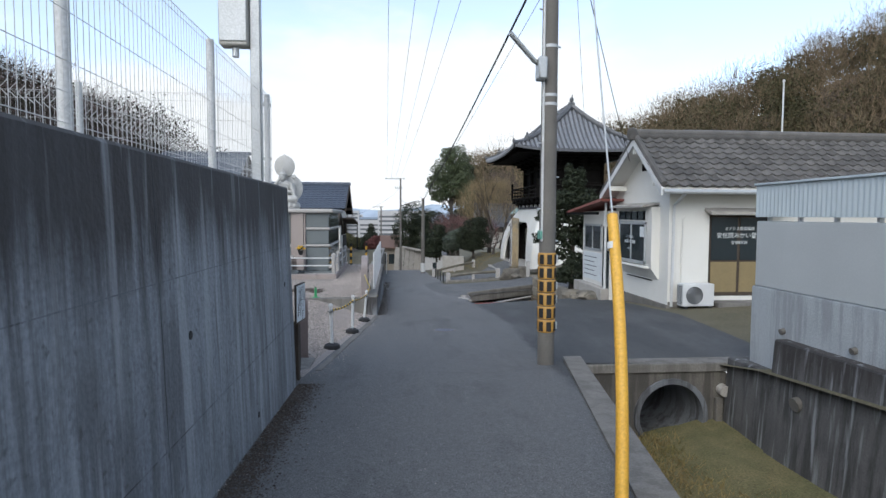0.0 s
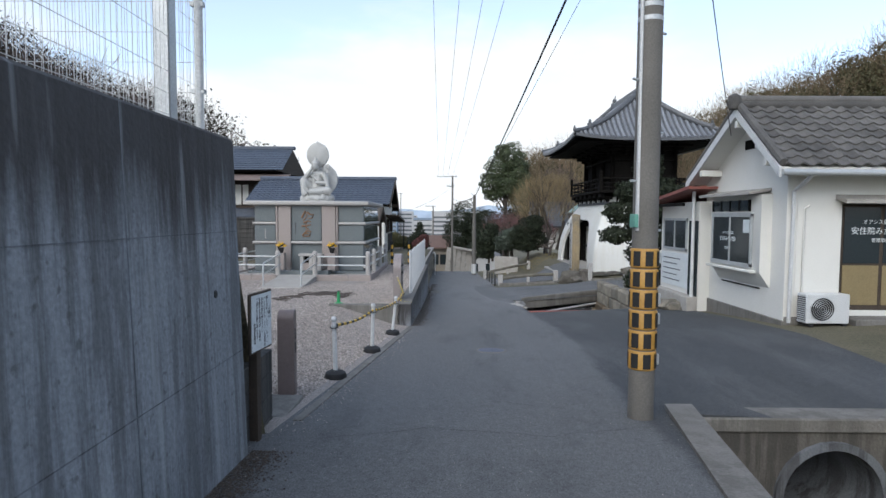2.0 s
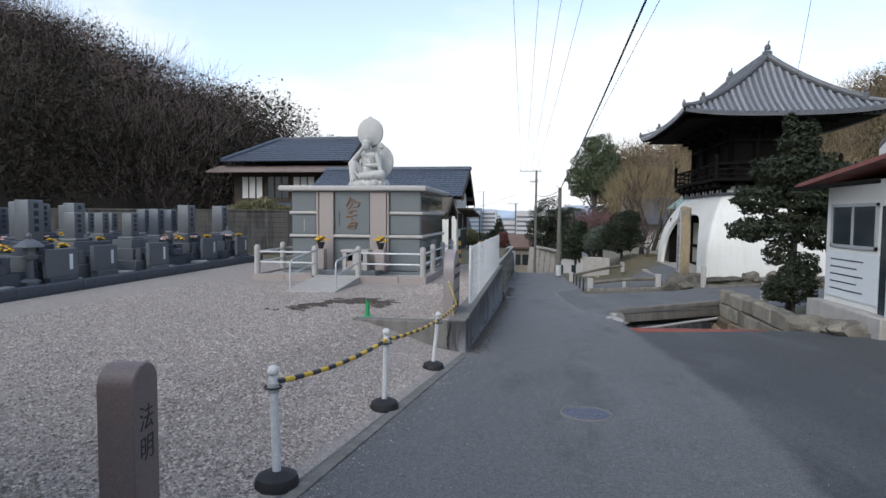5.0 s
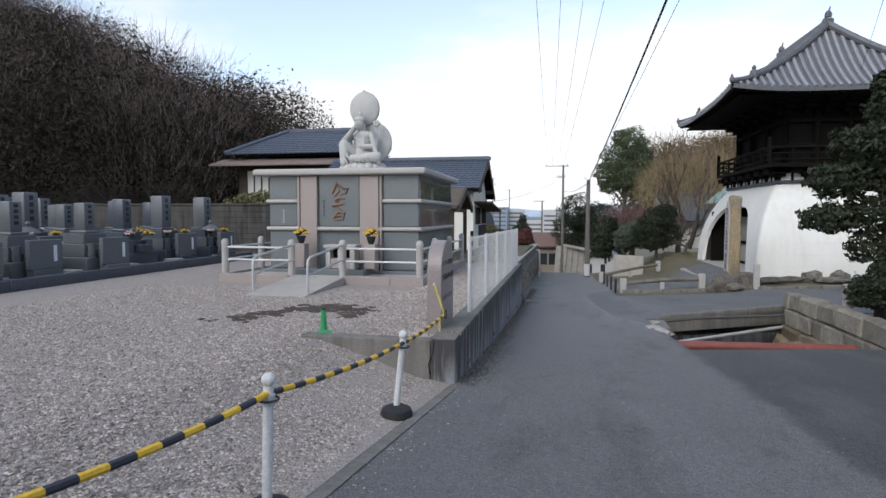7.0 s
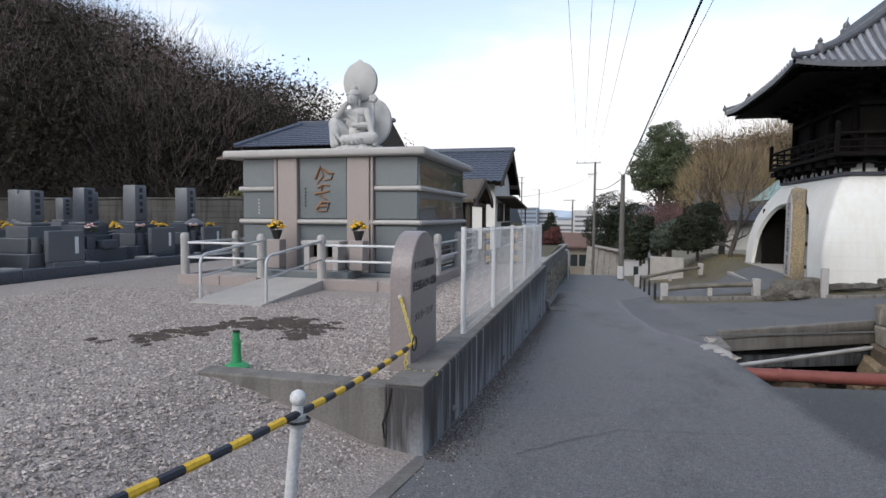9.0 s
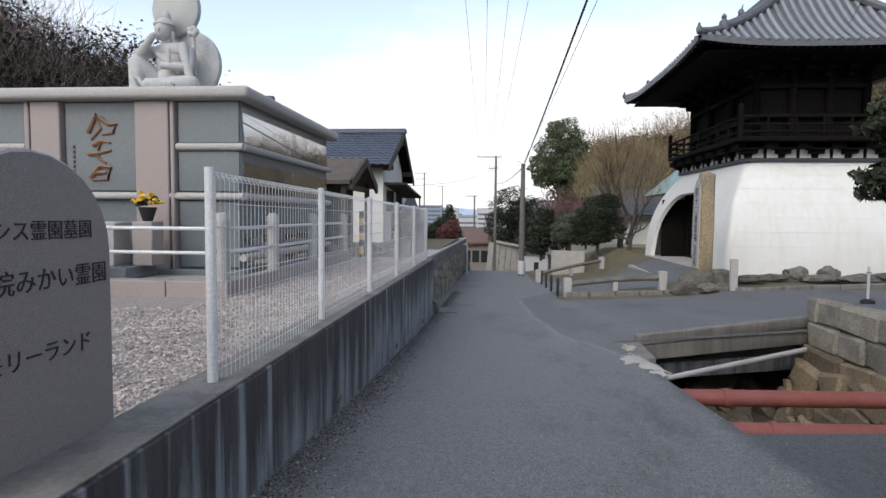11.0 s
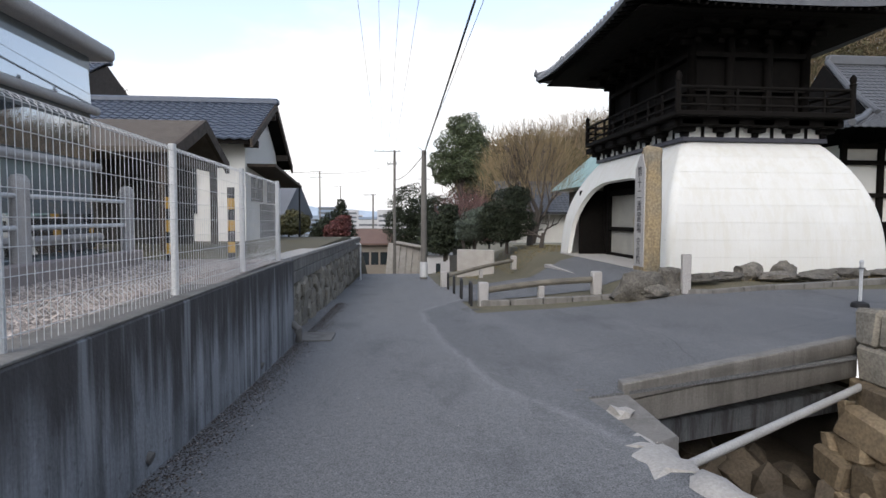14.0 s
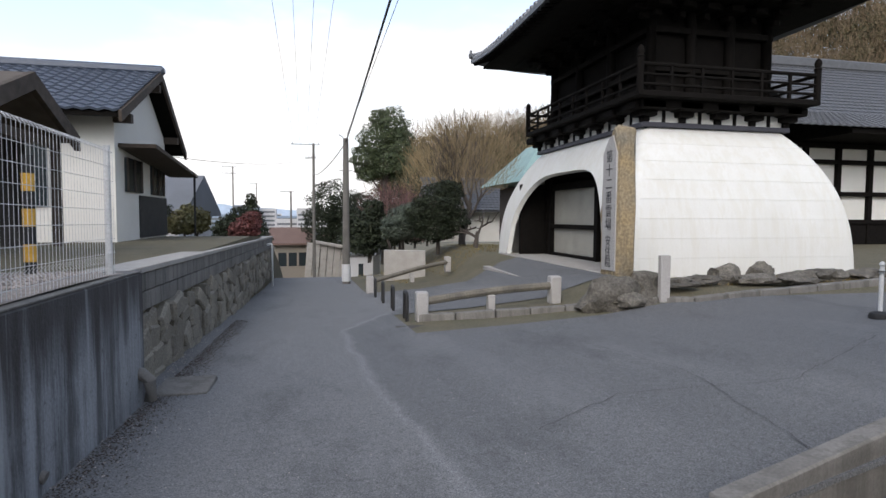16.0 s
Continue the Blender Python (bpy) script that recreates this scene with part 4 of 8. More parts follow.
part("body", box(bmn(), -5.58, -2.2, 20.22, 23.75, -0.6, 1.6, 0.01), M_GRANITE, mon, world=True)
bm = bmn()
box(bm, -5.88, -2.02, 20.0, 23.95, 1.58, 1.72, 0.045, 3)
part("cap", bm, M_GRANITE_LIGHT, mon, "pale granite cap slab", world=True)
for x0, x1 in ((-5.58, -4.92), (-4.42, -3.5), (-2.98, -2.2)):
    for z0, z1 in ((-0.42, 0.38), (0.5, 0.98), (1.08, 1.57)) if x0 != -4.42 else ((0.5, 1.57),):
        part("panel", box(bmn(), x0 + 0.012, x1 - 0.012, 20.185, 20.24, z0, z1, 0.006), M_GRANITE, mon, world=True)
for y0, y1 in ((20.26, 21.98), (22.0, 23.72)):
    for z0, z1 in ((-0.42, 0.38), (0.5, 0.98), (1.08, 1.57)):
        part("panel", prism(bmn(), [(-2.24, z0), (-2.178, z0), (-2.178 - 0.06 * (z1 - z0), z1), (-2.24, z1)], "y", y0, y1, 0.004), M_MIRROR, mon, world=True)
for x0, x1 in ((-4.9, -4.84), (-4.82, -4.44), (-3.48, -3.06), (-3.04, -2.99)):
    part("pilaster", box(bmn(), x0, x1, 20.12, 20.25, -0.5, 1.575, 0.012), M_GRANITE_PINK, mon, "pinkish granite pilaster", world=True)
for zc in (1.03, 0.44):
    for x0, x1 in ((-5.62, -4.91), (-2.975, -2.15)) if zc > 1 else ((-5.62, -2.15),):
        part("band", cyl(bmn(), (x0, 20.17, zc), (x1, 20.17, zc), 0.045, n=12), M_GRANITE_LIGHT, mon, world=True)
    part("band", cyl(bmn(), (-2.17, 20.17, zc), (-2.17, 23.8, zc), 0.045, n=12), M_GRANITE_LIGHT, mon, world=True)
part("band", cyl(bmn(), (-2.17, 20.17, -0.3), (-2.17, 23.8, -0.3), 0.045, n=12), M_GRANITE_LIGHT, mon, world=True)
part("footing", box(bmn(), -5.75, -2.1, 20.02, 23.85, -0.6, -0.43, 0.015), M_GRANITE, mon, world=True)
# ochre brush strokes cut in the middle panel
M_OCHRE = mk("ochre_inlay", (0.24, 0.125, 0.06), (0.17, 0.09, 0.05), 12, 0.6, 0.1)
strokes = [[(-0.16, 1.2), (-0.05, 1.42), (0.0, 1.25), (-0.12, 1.12)], [(0.0, 1.38), (0.1, 1.3), (0.2, 1.3), (0.16, 1.2), (0.02, 1.18)], [(-0.1, 1.05), (0.02, 1.1), (0.12, 1.08)], [(-0.02, 1.1), (-0.04, 0.9), (0.06, 0.84)], [(-0.16, 0.94), (0.0, 0.96), (0.13, 0.99)], [(-0.14, 0.66), (-0.02, 0.8), (0.12, 0.78), (0.08, 0.64), (-0.12, 0.63)], [(-0.06, 0.72), (0.06, 0.72)]]
for s in strokes:
    part("brush_stroke", tube(bmn(), [(-3.95 + a, 20.178, b) for a, b in s], 0.03, 6, 0.016), M_OCHRE, mon, world=True)
for xx, zt, n_ in ((-4.3, 1.05, 6), (-5.24, 0.85, 5)):
    for k in range(n_):
        part("carved_bar", box(bmn(), xx - 0.015, xx + 0.015, 20.178, 20.184, zt - 0.06 * k - 0.04, zt - 0.06 * k), M_INK if xx > -5 else M_GRANITE_LIGHT, mon, world=True)
# plinth with its border stones
pl = thing("plinth", -4.0, 21.6, -0.62, "low granite-edged platform round the monument", "platform", kind="structure")
part("paving", box(bmn(), -5.98, -1.965, 19.24, 24.1, -0.9, -0.5, 0.0), M_CONC_LIGHT, pl, world=True)
for x0, x1 in ((-6.12, -5.3), (-5.29, -4.6), (-3.44, -2.5), (-2.49, -1.84)):
    part("border_stone", box(bmn(), x0, x1, 19.06, 19.235, -0.9, -0.45, 0.012), M_GRANITE_PINK, pl, world=True)
for k in range(5):
    for xx in (-6.12, -1.96):
        part("border_stone", box(bmn(), xx, xx + 0.12, 19.24 + 0.97 * k, 20.2 + 0.97 * k, -0.9, -0.45, 0.012), M_GRANITE_PINK, pl, world=True)
part("step_slab", box(bmn(), -4.75, -3.15, 19.4, 20.0, -0.5, -0.36, 0.012), M_GRANITE, pl, world=True)
bm = bmn()
prism(bm, [(17.3, -0.64), (19.2, -0.64), (19.2, -0.455), (17.3, -0.6)], "x", -4.5, -3.42, 0.006)
ramp = solid("ramp", bm, M_CONC_LIGHT, "smooth pale concrete ramp up to the monument", "ramp")
railing = thing("stone_railing", -4.0, 19.15, -0.46, "stone posts with two steel rails round the monument", "railing")
post_at = [(-6.02, 19.15), (-4.56, 19.15), (-3.48, 19.15), (-1.93, 19.15), (-6.02, 20.6), (-6.02, 22.1), (-6.02, 23.9), (-1.93, 20.5), (-1.93, 22.1), (-1.93, 23.9)]
for x, y in post_at:
    bm = bmn()
    lathe(bm, [(0.07, 0), (0.07, 0.6), (0.075, 0.62), (0.072, 0.67), (0.05, 0.71), (0.02, 0.72)], (x, y, -0.47), n=14)
    part("post", bm, M_GRANITE_LIGHT, railing, world=True)
for a, b in (((-6.02, 19.15), (-4.56, 19.15)), ((-3.48, 19.15), (-1.93, 19.15)), ((-6.02, 19.15), (-6.02, 23.9)), ((-1.93, 19.15), (-1.93, 23.9))):
    for z in (0.08, -0.17):
        part("rail", cyl(bmn(), (*a, z), (*b, z), 0.02, n=10), M_WHITEMETAL, railing, world=True)
for x in (-4.46, -3.46):
    hr = thing("handrail", x, 17.5, -0.6, "bent steel tube handrail beside the ramp", "handrail", "ramp handrails")
    part("tube", tube(bmn(), [(x, 17.5, -0.62), (x, 17.5, -0.1), (x, 17.53, -0.02), (x, 17.62, 0.02), (x, 18.5, 0.1), (x, 19.1, 0.15)], 0.02, 10), M_GALV, hr, world=True)
    part("lower_tube", tube(bmn(), [(x, 17.52, -0.28), (x, 19.1, -0.14)], 0.016, 8), M_GALV, hr, world=True)
ob_ = thing("offering_table", -3.72, 19.72, -0.36, "pale stone offering table with dark openings", "offering table")
part("top", box(bmn(), -4.06, -3.36, 19.55, 19.9, 0.06, 0.13, 0.012), M_GRANITE_LIGHT, ob_, world=True)
for x0 in (-4.02, -3.76, -3.5):
    part("leg", box(bmn(), x0, x0 + 0.1, 19.58, 19.88, -0.36, 0.06, 0.006), M_GRANITE_LIGHT, ob_, world=True)
part("back", box(bmn(), -3.92, -3.5, 19.75, 19.86, -0.36, 0.05), M_DARKWOOD, ob_, world=True)
part("shelf", box(bmn(), -3.92, -3.5, 19.6, 19.75, -0.36, -0.15, 0.006), M_GRANITE_PINK, ob_, world=True)
M_FLOWER = mk("yellow_flower", (0.75, 0.5, 0.03), (0.62, 0.3, 0.02), 20, 0.7, 0.0, island=0.3)
M_FLOWER2 = mk("mixed_flower", (0.7, 0.66, 0.6), (0.45, 0.1, 0.12), 9, 0.7, 0.0, island=0.35)
def bouquet(bm, c, r, n, seed, size=0.03):
    g = random.Random(seed)
    for k in range(n):
        d = Vector((g.gauss(0, 1), g.gauss(0, 1), abs(g.gauss(0, 0.8)) + 0.2)).normalized() * r * g.uniform(0.6, 1)
        rock(bm, Vector(c) + d, size * g.uniform(0.7, 1.3), size * g.uniform(0.7, 1.3), size * 0.7, seed + k, 1, 0.4)
for x in (-4.63, -3.1):
    vs = thing("flower_stand", x, 19.75, -0.36, "stone flower stand with yellow and white flowers", "flower stand", "flower stands")
    part("pedestal", box(bmn(), -0.12, 0.12, -0.12, 0.12, 0, 0.5, 0.012), M_GRANITE_PINK, vs)
    part("vase", lathe(bmn(), [(0.05, 0.5), (0.07, 0.56), (0.1, 0.66)], n=14), M_BLACK, vs)
    bm = bmn()
    bouquet(bm, (0, 0, 0.66), 0.14, 26, 7)
    tagged(part("leaves", bm, M_LEAF, vs), kind="stuff")
    bm = bmn()
    bouquet(bm, (0, -0.02, 0.69), 0.15, 34, 11)
    tagged(part("flowers", bm, M_FLOWER, vs), kind="stuff")

# seated stone figure with halos
bm = bmn()
sx, sy = -4.0, 21.85
def blob(c, r, seed=0, n=3):
    rock(bm, (sx + c[0], sy + c[1], c[2]), r[0], r[1], r[2], seed, n, 0.05, -1)
# rocky lotus seat
for k in range(18):
    a = 2 * math.pi * k / 18
    blob((0.44 * math.cos(a), 0.34 * math.sin(a), 1.84 + 0.03 * (k % 2)), (0.15, 0.13, 0.13), k, 2)
lathe(bm, [(0.52, 1.715), (0.56, 1.76), (0.5, 1.86), (0.52, 1.93), (0.4, 2.0), (0.2, 2.02)], (sx, sy, 0), n=28, squash=0.75)
# torso, neck and head
blob((0.02, 0.02, 2.2), (0.27, 0.21, 0.24), 1)
blob((0.0, 0.0, 2.45), (0.22, 0.16, 0.28), 2)
blob((0.0, -0.01, 2.63), (0.29, 0.14, 0.13), 3)
blob((-0.04, -0.05, 2.77), (0.07, 0.07, 0.1), 6, 2)
blob((-0.06, -0.1, 2.92), (0.115, 0.125, 0.165), 4)
blob((-0.06, -0.04, 3.0), (0.13, 0.13, 0.12), 5)
blob((-0.06, -0.02, 3.14), (0.07, 0.07, 0.09), 7, 2)
blob((-0.06, -0.225, 2.9), (0.018, 0.02, 0.035), 5, 2)
tube(bm, [(sx - 0.06 + 0.135 * math.cos(t), sy - 0.06 + 0.14 * math.sin(t), 3.0) for t in [2 * math.pi * k / 16 for k in range(17)]], 0.022, 6)
for s_ in (-1, 1):
    blob((-0.06 + 0.125 * s_, -0.06, 2.85), (0.025, 0.035, 0.07), 3, 2)
# raised knee, folded leg, arms, falling robe
for a, b, r0, r1 in (((-0.16, 0.0, 2.1), (-0.4, -0.2, 2.4), 0.16, 0.14), ((-0.4, -0.2, 2.4), (-0.36, -0.3, 1.98), 0.13, 0.1), ((0.1, -0.1, 2.08), (0.42, -0.24, 2.1), 0.16, 0.13), ((0.42, -0.24, 2.1), (-0.12, -0.4, 2.06), 0.13, 0.09), ((-0.28, 0.0, 2.65), (-0.4, -0.2, 2.5), 0.09, 0.075), ((-0.4, -0.2, 2.5), (-0.14, -0.24, 2.8), 0.075, 0.045), ((0.28, 0.0, 2.65), (0.35, -0.16, 2.36), 0.09, 0.075), ((0.35, -0.16, 2.36), (0.03, -0.28, 2.36), 0.075, 0.05), ((0.24, -0.12, 2.7), (0.46, -0.24, 1.98), 0.075, 0.055), ((-0.24, -0.08, 2.66), (0.2, -0.18, 2.3), 0.05, 0.04), ((0.12, -0.26, 2.32), (0.12, -0.28, 2.58), 0.03, 0.025), ((0.35, 0.02, 2.3), (0.35, 0.0, 2.9), 0.03, 0.025)):
    cyl(bm, (sx + a[0], sy + a[1], a[2]), (sx + b[0], sy + b[1], b[2]), r0, r1, 14)
    blob(b, (r1, r1, r1), 3, 2)
for k in range(5):
    blob((0.35 + 0.05 * math.cos(k * 1.3), -0.02, 2.92 + 0.04 * math.sin(k * 1.3)), (0.05, 0.05, 0.05), k, 2)
# robe folds over the legs
for k in range(6):
    tube(bm, [(sx - 0.42 + 0.13 * k, sy - 0.34 - 0.04 * math.sin(k), 2.2 - 0.03 * k), (sx - 0.3 + 0.11 * k, sy - 0.43, 2.06), (sx - 0.24 + 0.1 * k, sy - 0.42, 1.96)], 0.035, 6, 0.02)
for cx, cz, r, rz_, yy in ((-0.02, 3.32, 0.37, 0.41, 0.2), (0.14, 2.5, 0.5, 0.52, 0.26)):
    ring = [(sx + cx + r * math.cos(t), cz + rz_ * math.sin(t) + (0.05 if k == 8 and cz > 3 else 0)) for k, t in enumerate([2 * math.pi * k / 32 for k in range(32)])]
    prism(bm, ring, "y", sy + yy - 0.05, sy + yy + 0.06, 0.02)
solid("stone_statue", bm, M_STATUE, "pale carved stone seated figure with round halos", "statue", angle=50)

# ---- graves ----
M_GRAVE = mk("blue_grey_grave_granite", (0.075, 0.088, 0.11), (0.055, 0.064, 0.08), 30, 0.3, 0.0, fine=200, spot=0.15)
M_GRAVE2 = mk("mid_grey_grave_granite", (0.125, 0.136, 0.147), (0.092, 0.1, 0.11), 30, 0.4, 0.0, fine=200, spot=0.15)
def grave(name, high, wide, mat, mat2, plaque, flowers, seed):
    g = thing(name, 0, 0, 0, "grey granite family gravestone on stepped bases with flower vases", "gravestone", "gravestones")
    part("lower_base", box(bmn(), -0.5, 0.5, -0.55, 0.55, 0, 0.3, 0.012), mat, g)
    part("middle_base", box(bmn(), -0.4, 0.32, -0.42, 0.42, 0.3, 0.58, 0.012), mat2, g)
    part("upper_base", box(bmn(), -0.32, 0.22, -0.32, 0.32, 0.58, 0.8, 0.01), mat, g)
    bm = bmn()
    box(bm, -0.27, 0.17, -wide / 2 - 0.07, wide / 2 + 0.07, 0.8, 0.87, 0.03, 2)
    part("lotus_base", bm, mat, g)
    part("shaft", box(bmn(), -0.05 - wide / 2, -0.05 + wide / 2, -wide / 2, wide / 2, 0.87, 0.87 + high, 0.025, 2), mat2, g)
    for k in range(4):
        part("carved_bar", box(bmn(), -0.05 + wide / 2, -0.045 + wide / 2, -0.05, 0.05, 0.87 + high * (0.8 - 0.19 * k), 0.87 + high * (0.92 - 0.19 * k), 0.0), M_INK, g)
    for s in (-1, 1):
        v = part("vase", lathe(bmn(), [(0.06, 0.3), (0.085, 0.34), (0.07, 0.5), (0.09, 0.6)], (0.42, s * 0.33, 0), n=12), mat, g)
        if flowers:
            bm = bmn()
            bouquet(bm, (0.42, s * 0.33, 0.66), 0.13, 16, seed + s, 0.035)
            tagged(part("leaves", bm, M_LEAF, v), kind="stuff")
            bm = bmn()
            bouquet(bm, (0.42, s * 0.33, 0.72), 0.14, 12, seed + 5 + s, 0.035)
            tagged(part("flowers", bm, M_FLOWER if s > 0 else M_FLOWER2, v), kind="stuff")
    part("incense_box", box(bmn(), 0.3, 0.6, -0.2, 0.2, 0.3, 0.48, 0.012), mat2, g)
    if plaque:
        p = part("plaque", box(bmn(), 0.62, 0.72, -0.35, 0.42, 0.14, 0.72, 0.012), mat2, g, "upright name slab")
        part("name_strip", box(bmn(), 0.721, 0.724, 0.2, 0.28, 0.28, 0.6), M_SIGNWHITE, p)
        part("plaque_foot", box(bmn(), 0.58, 0.78, -0.3, 0.36, 0.0, 0.14, 0.01), mat, g)
    return g
kinds = [grave("gravestone", 0.85, 0.36, M_GRAVE, M_GRAVE2, True, True, 3), grave("gravestone", 0.72, 0.3, M_GRAVE, M_GRAVE, False, True, 13), grave("gravestone", 0.6, 0.28, M_GRAVE2, M_GRAVE2, True, False, 23)]
plots = []
for row, x in enumerate((-9.75, -11.6, -13.4, -15.3)):
    for k in range(10):
        plots.append((x + 0.2 * math.sin(k * 2.3 + row), 10.9 + 1.42 * k + 0.3 * (row % 2), (k * 2 + row * 1 + k // 3) % 3))
rg = random.Random(6)
used = set()
for x, y, k in plots:
    m = pose(x, y, -0.48, 0, 0, rg.uniform(-4, 4))
    if k in used:
        copy_thing(kinds[k], m)
    else:
        kinds[k].matrix_basis = m
        used.add(k)
ed = thing("grave_border", -8.85, 17.5, -0.6, "dark granite border kerb of the grave plots", "kerb", kind="structure")
for k in range(9):
    y0 = 10.4 + 1.62 * k
    part("kerb_stone", box(bmn(), -8.95, -8.75, y0, y0 + 1.61, -0.75, -0.42, 0.015), M_GRAVE, ed, world=True)
    part("divider_slab", box(bmn(), -9.35, -8.955, y0 - 0.12, y0 + 0.16, -0.7, -0.4, 0.008), M_GRANITE_LIGHT, ed, world=True)
part("plot_floor", box(bmn(), -16.5, -9.36, 9.8, 25.2, -0.9, -0.48), M_BLOCK, ed, world=True)
for x, y in ((-9.2, 16.0), (-9.3, 23.6), (-11.2, 19.5)):
    ln = thing("stone_lantern", x, y, -0.48, "small grey stone lantern among the graves", "stone lantern", "stone lanterns")
    part("base", lathe(bmn(), [(0.2, 0), (0.2, 0.1), (0.1, 0.16)], n=6), M_GRAVE2, ln)
    part("stem", cyl(bmn(), (0, 0, 0.15), (0, 0, 0.55), 0.07, n=10), M_GRAVE2, ln)
    part("light_box", lathe(bmn(), [(0.15, 0.55), (0.16, 0.6), (0.12, 0.62), (0.12, 0.78)], n=6), M_GRAVE2, ln)
    part("roof", lathe(bmn(), [(0.27, 0.78), (0.25, 0.82), (0.1, 0.92), (0.04, 0.94), (0.06, 1.0), (0.02, 1.06)], n=6), M_GRAVE2, ln)
# block wall behind the graves
bw = thing("wall_cemetery", -14, 28.5, -0.6, "weathered dark concrete block wall behind the graves", "wall", kind="structure")
bm = bmn()
box(bm, -34, -6.2, 28.9, 29.1, -0.9, 1.1, 0.01)
part("wall_body", bm, M_BLOCK, bw, world=True)
for k in range(8):
    part("course", box(bmn(), -34, -6.19, 28.88, 28.905, -0.6 + 0.21 * k, -0.405 + 0.21 * k, 0.006), M_BLOCK, bw, world=True)
part("coping", box(bmn(), -34, -6.15, 28.85, 29.15, 1.1, 1.18, 0.012), M_BLOCK, bw, world=True)


# ---- gate tower ----
tower = thing("bell_gate_tower", 10.45, 35.0, -1.43, "two-storey temple gate with flared white base and tiled roof", "temple gate")
BX0, BX1, BY0, BY1 = 7.55, 13.36, 30.6, 39.55
TX0, TX1, TY0, TY1 = 8.57, 12.4, 31.9, 38.1
ZB, ZT = -1.44, 1.95


def flare(t):
    return 0.10 * t + 0.9 * t ** 2.7


def base_at(z):
    k = flare((z - ZB) / (ZT - ZB))
    return BX0 + (TX0 - BX0) * k, BX1 + (TX1 - BX1) * k, BY0 + (TY0 - BY0) * k, BY1 + (TY1 - BY1) * k


levels = []
nc = 8
for c in range(nc):
    z0, z1 = ZB + (ZT - ZB) * c / nc, ZB + (ZT - ZB) * (c + 1) / nc
    levels += [(z0 + 0.004, 0.0), (z0 + (z1 - z0) * 0.33, 0.0), (z0 + (z1 - z0) * 0.66, 0.0), (z1 - 0.006, 0.0), (z1 - 0.004, 0.008), (z1 + 0.002, 0.008)]
AC, AW, AH = 35.2, 3.22, 1.14


def arch_z(y):
    u = abs(y - AC) / AW
    return ZB if u >= 1 else ZB + (AH - ZB) * (1 - u ** 4.6) ** 0.5


bm = bmn()
NS = 14
rounds = [(z, d, base_at(min(z, ZT))) for z, d in levels]
rings = []
for z, d, (x0, x1, y0, y1) in rounds:
    x0, x1, y0, y1 = x0 + d, x1 - d, y0 + d, y1 - d
    r = 0.16
    pts = []
    for cx, cy, a0 in ((x0 + r, y0 + r, 180), (x1 - r, y0 + r, 270), (x1 - r, y1 - r, 0), (x0 + r, y1 - r, 90)):
        pts.append([(cx + r * math.cos(radians(a0 + 22.5 * k)), cy + r * math.sin(radians(a0 + 22.5 * k))) for k in range(5)])
    rings.append([[bm.verts.new((a, b, z)) for a, b in q] for q in pts])
for a, b in zip(rings, rings[1:]):
    for q in range(4):
        for k in range(4):
            bm.faces.new((a[q][k], a[q][k + 1], b[q][k + 1], b[q][k]))
        if q != 3:
            n = (q + 1) % 4
            bm.faces.new((a[q][4], a[n][0], b[n][0], b[q][4]))
part("plaster_skirt", bm, M_WHITEWALL, tower, "white plastered flared skirt wall", world=True)
# west face with its arched opening
bm = bmn()
ncol = 60
grid = []
for i in range(ncol + 1):
    u = i / ncol
    col = []
    zs0 = arch_z(BY0 + 0.3 + u * (BY1 - BY0 - 0.6))
    zs = [zs0 + (ZT - 0.002 - zs0) * k / 16 for k in range(17)]
    for z in zs:
        x0, x1, y0, y1 = base_at(z)
        col.append(bm.verts.new((x0, y0 + 0.16 + u * (y1 - y0 - 0.32), z)))
    grid.append((zs0, col))
for (za, a), (zb, b) in zip(grid, grid[1:]):
    for k in range(16):
        bm.faces.new((a[k], b[k], b[k + 1], a[k + 1]))
inner = [(c[0].co.copy(), z) for z, c in grid if z > ZB + 0.001]
first, last = next(i for i, g in enumerate(grid) if g[0] > ZB + 0.001), max(i for i, g in enumerate(grid) if g[0] > ZB + 0.001)
rim = [grid[i][1][0] for i in range(first, last + 1)]
rim = [bm.verts.new((BX0, rim[0].co.y, ZB))] + rim + [bm.verts.new((BX0, rim[-1].co.y, ZB))]
back_rim = [bm.verts.new((max(v.co.x, BX0) + 0.14, AC + (v.co.y - AC) * 0.985, v.co.z - (0.05 if v.co.z > ZB + 0.1 else 0))) for v in rim]
for k in range(len(rim) - 1):
    bm.faces.new((rim[k], rim[k + 1], back_rim[k + 1], back_rim[k]))
part("arch_wall", bm, M_WHITEWALL, tower, "white plaster wall with an arched entrance", world=True)
part("dark_skirting", box(bmn(), BX0 - 0.01, BX1 + 0.01, BY0 - 0.015, BY0 + 0.2, ZB - 0.25, ZB + 0.0, 0.01), M_DARKWOOD, tower, world=True)
part("entrance_floor", box(bmn(), BX0 - 0.12, BX1 - 0.3, BY0 + 0.3, BY1 - 0.4, ZB - 0.3, ZB + 0.03, 0.01), M_CONC_LIGHT, tower, world=True)
# inside the entrance
part("inner_wall", box(bmn(), 8.95, 9.05, 34.75, 37.75, ZB, 0.72), mk("old_beige_plaster", (0.36, 0.345, 0.3), (0.28, 0.27, 0.235), 1.5, 0.9, 0.1), tower, "pale plaster wall inside the entrance", world=True)
# near-black wall added to keep the unseen room behind the stele dark
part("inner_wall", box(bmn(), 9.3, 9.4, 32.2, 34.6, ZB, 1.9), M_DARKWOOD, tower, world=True)
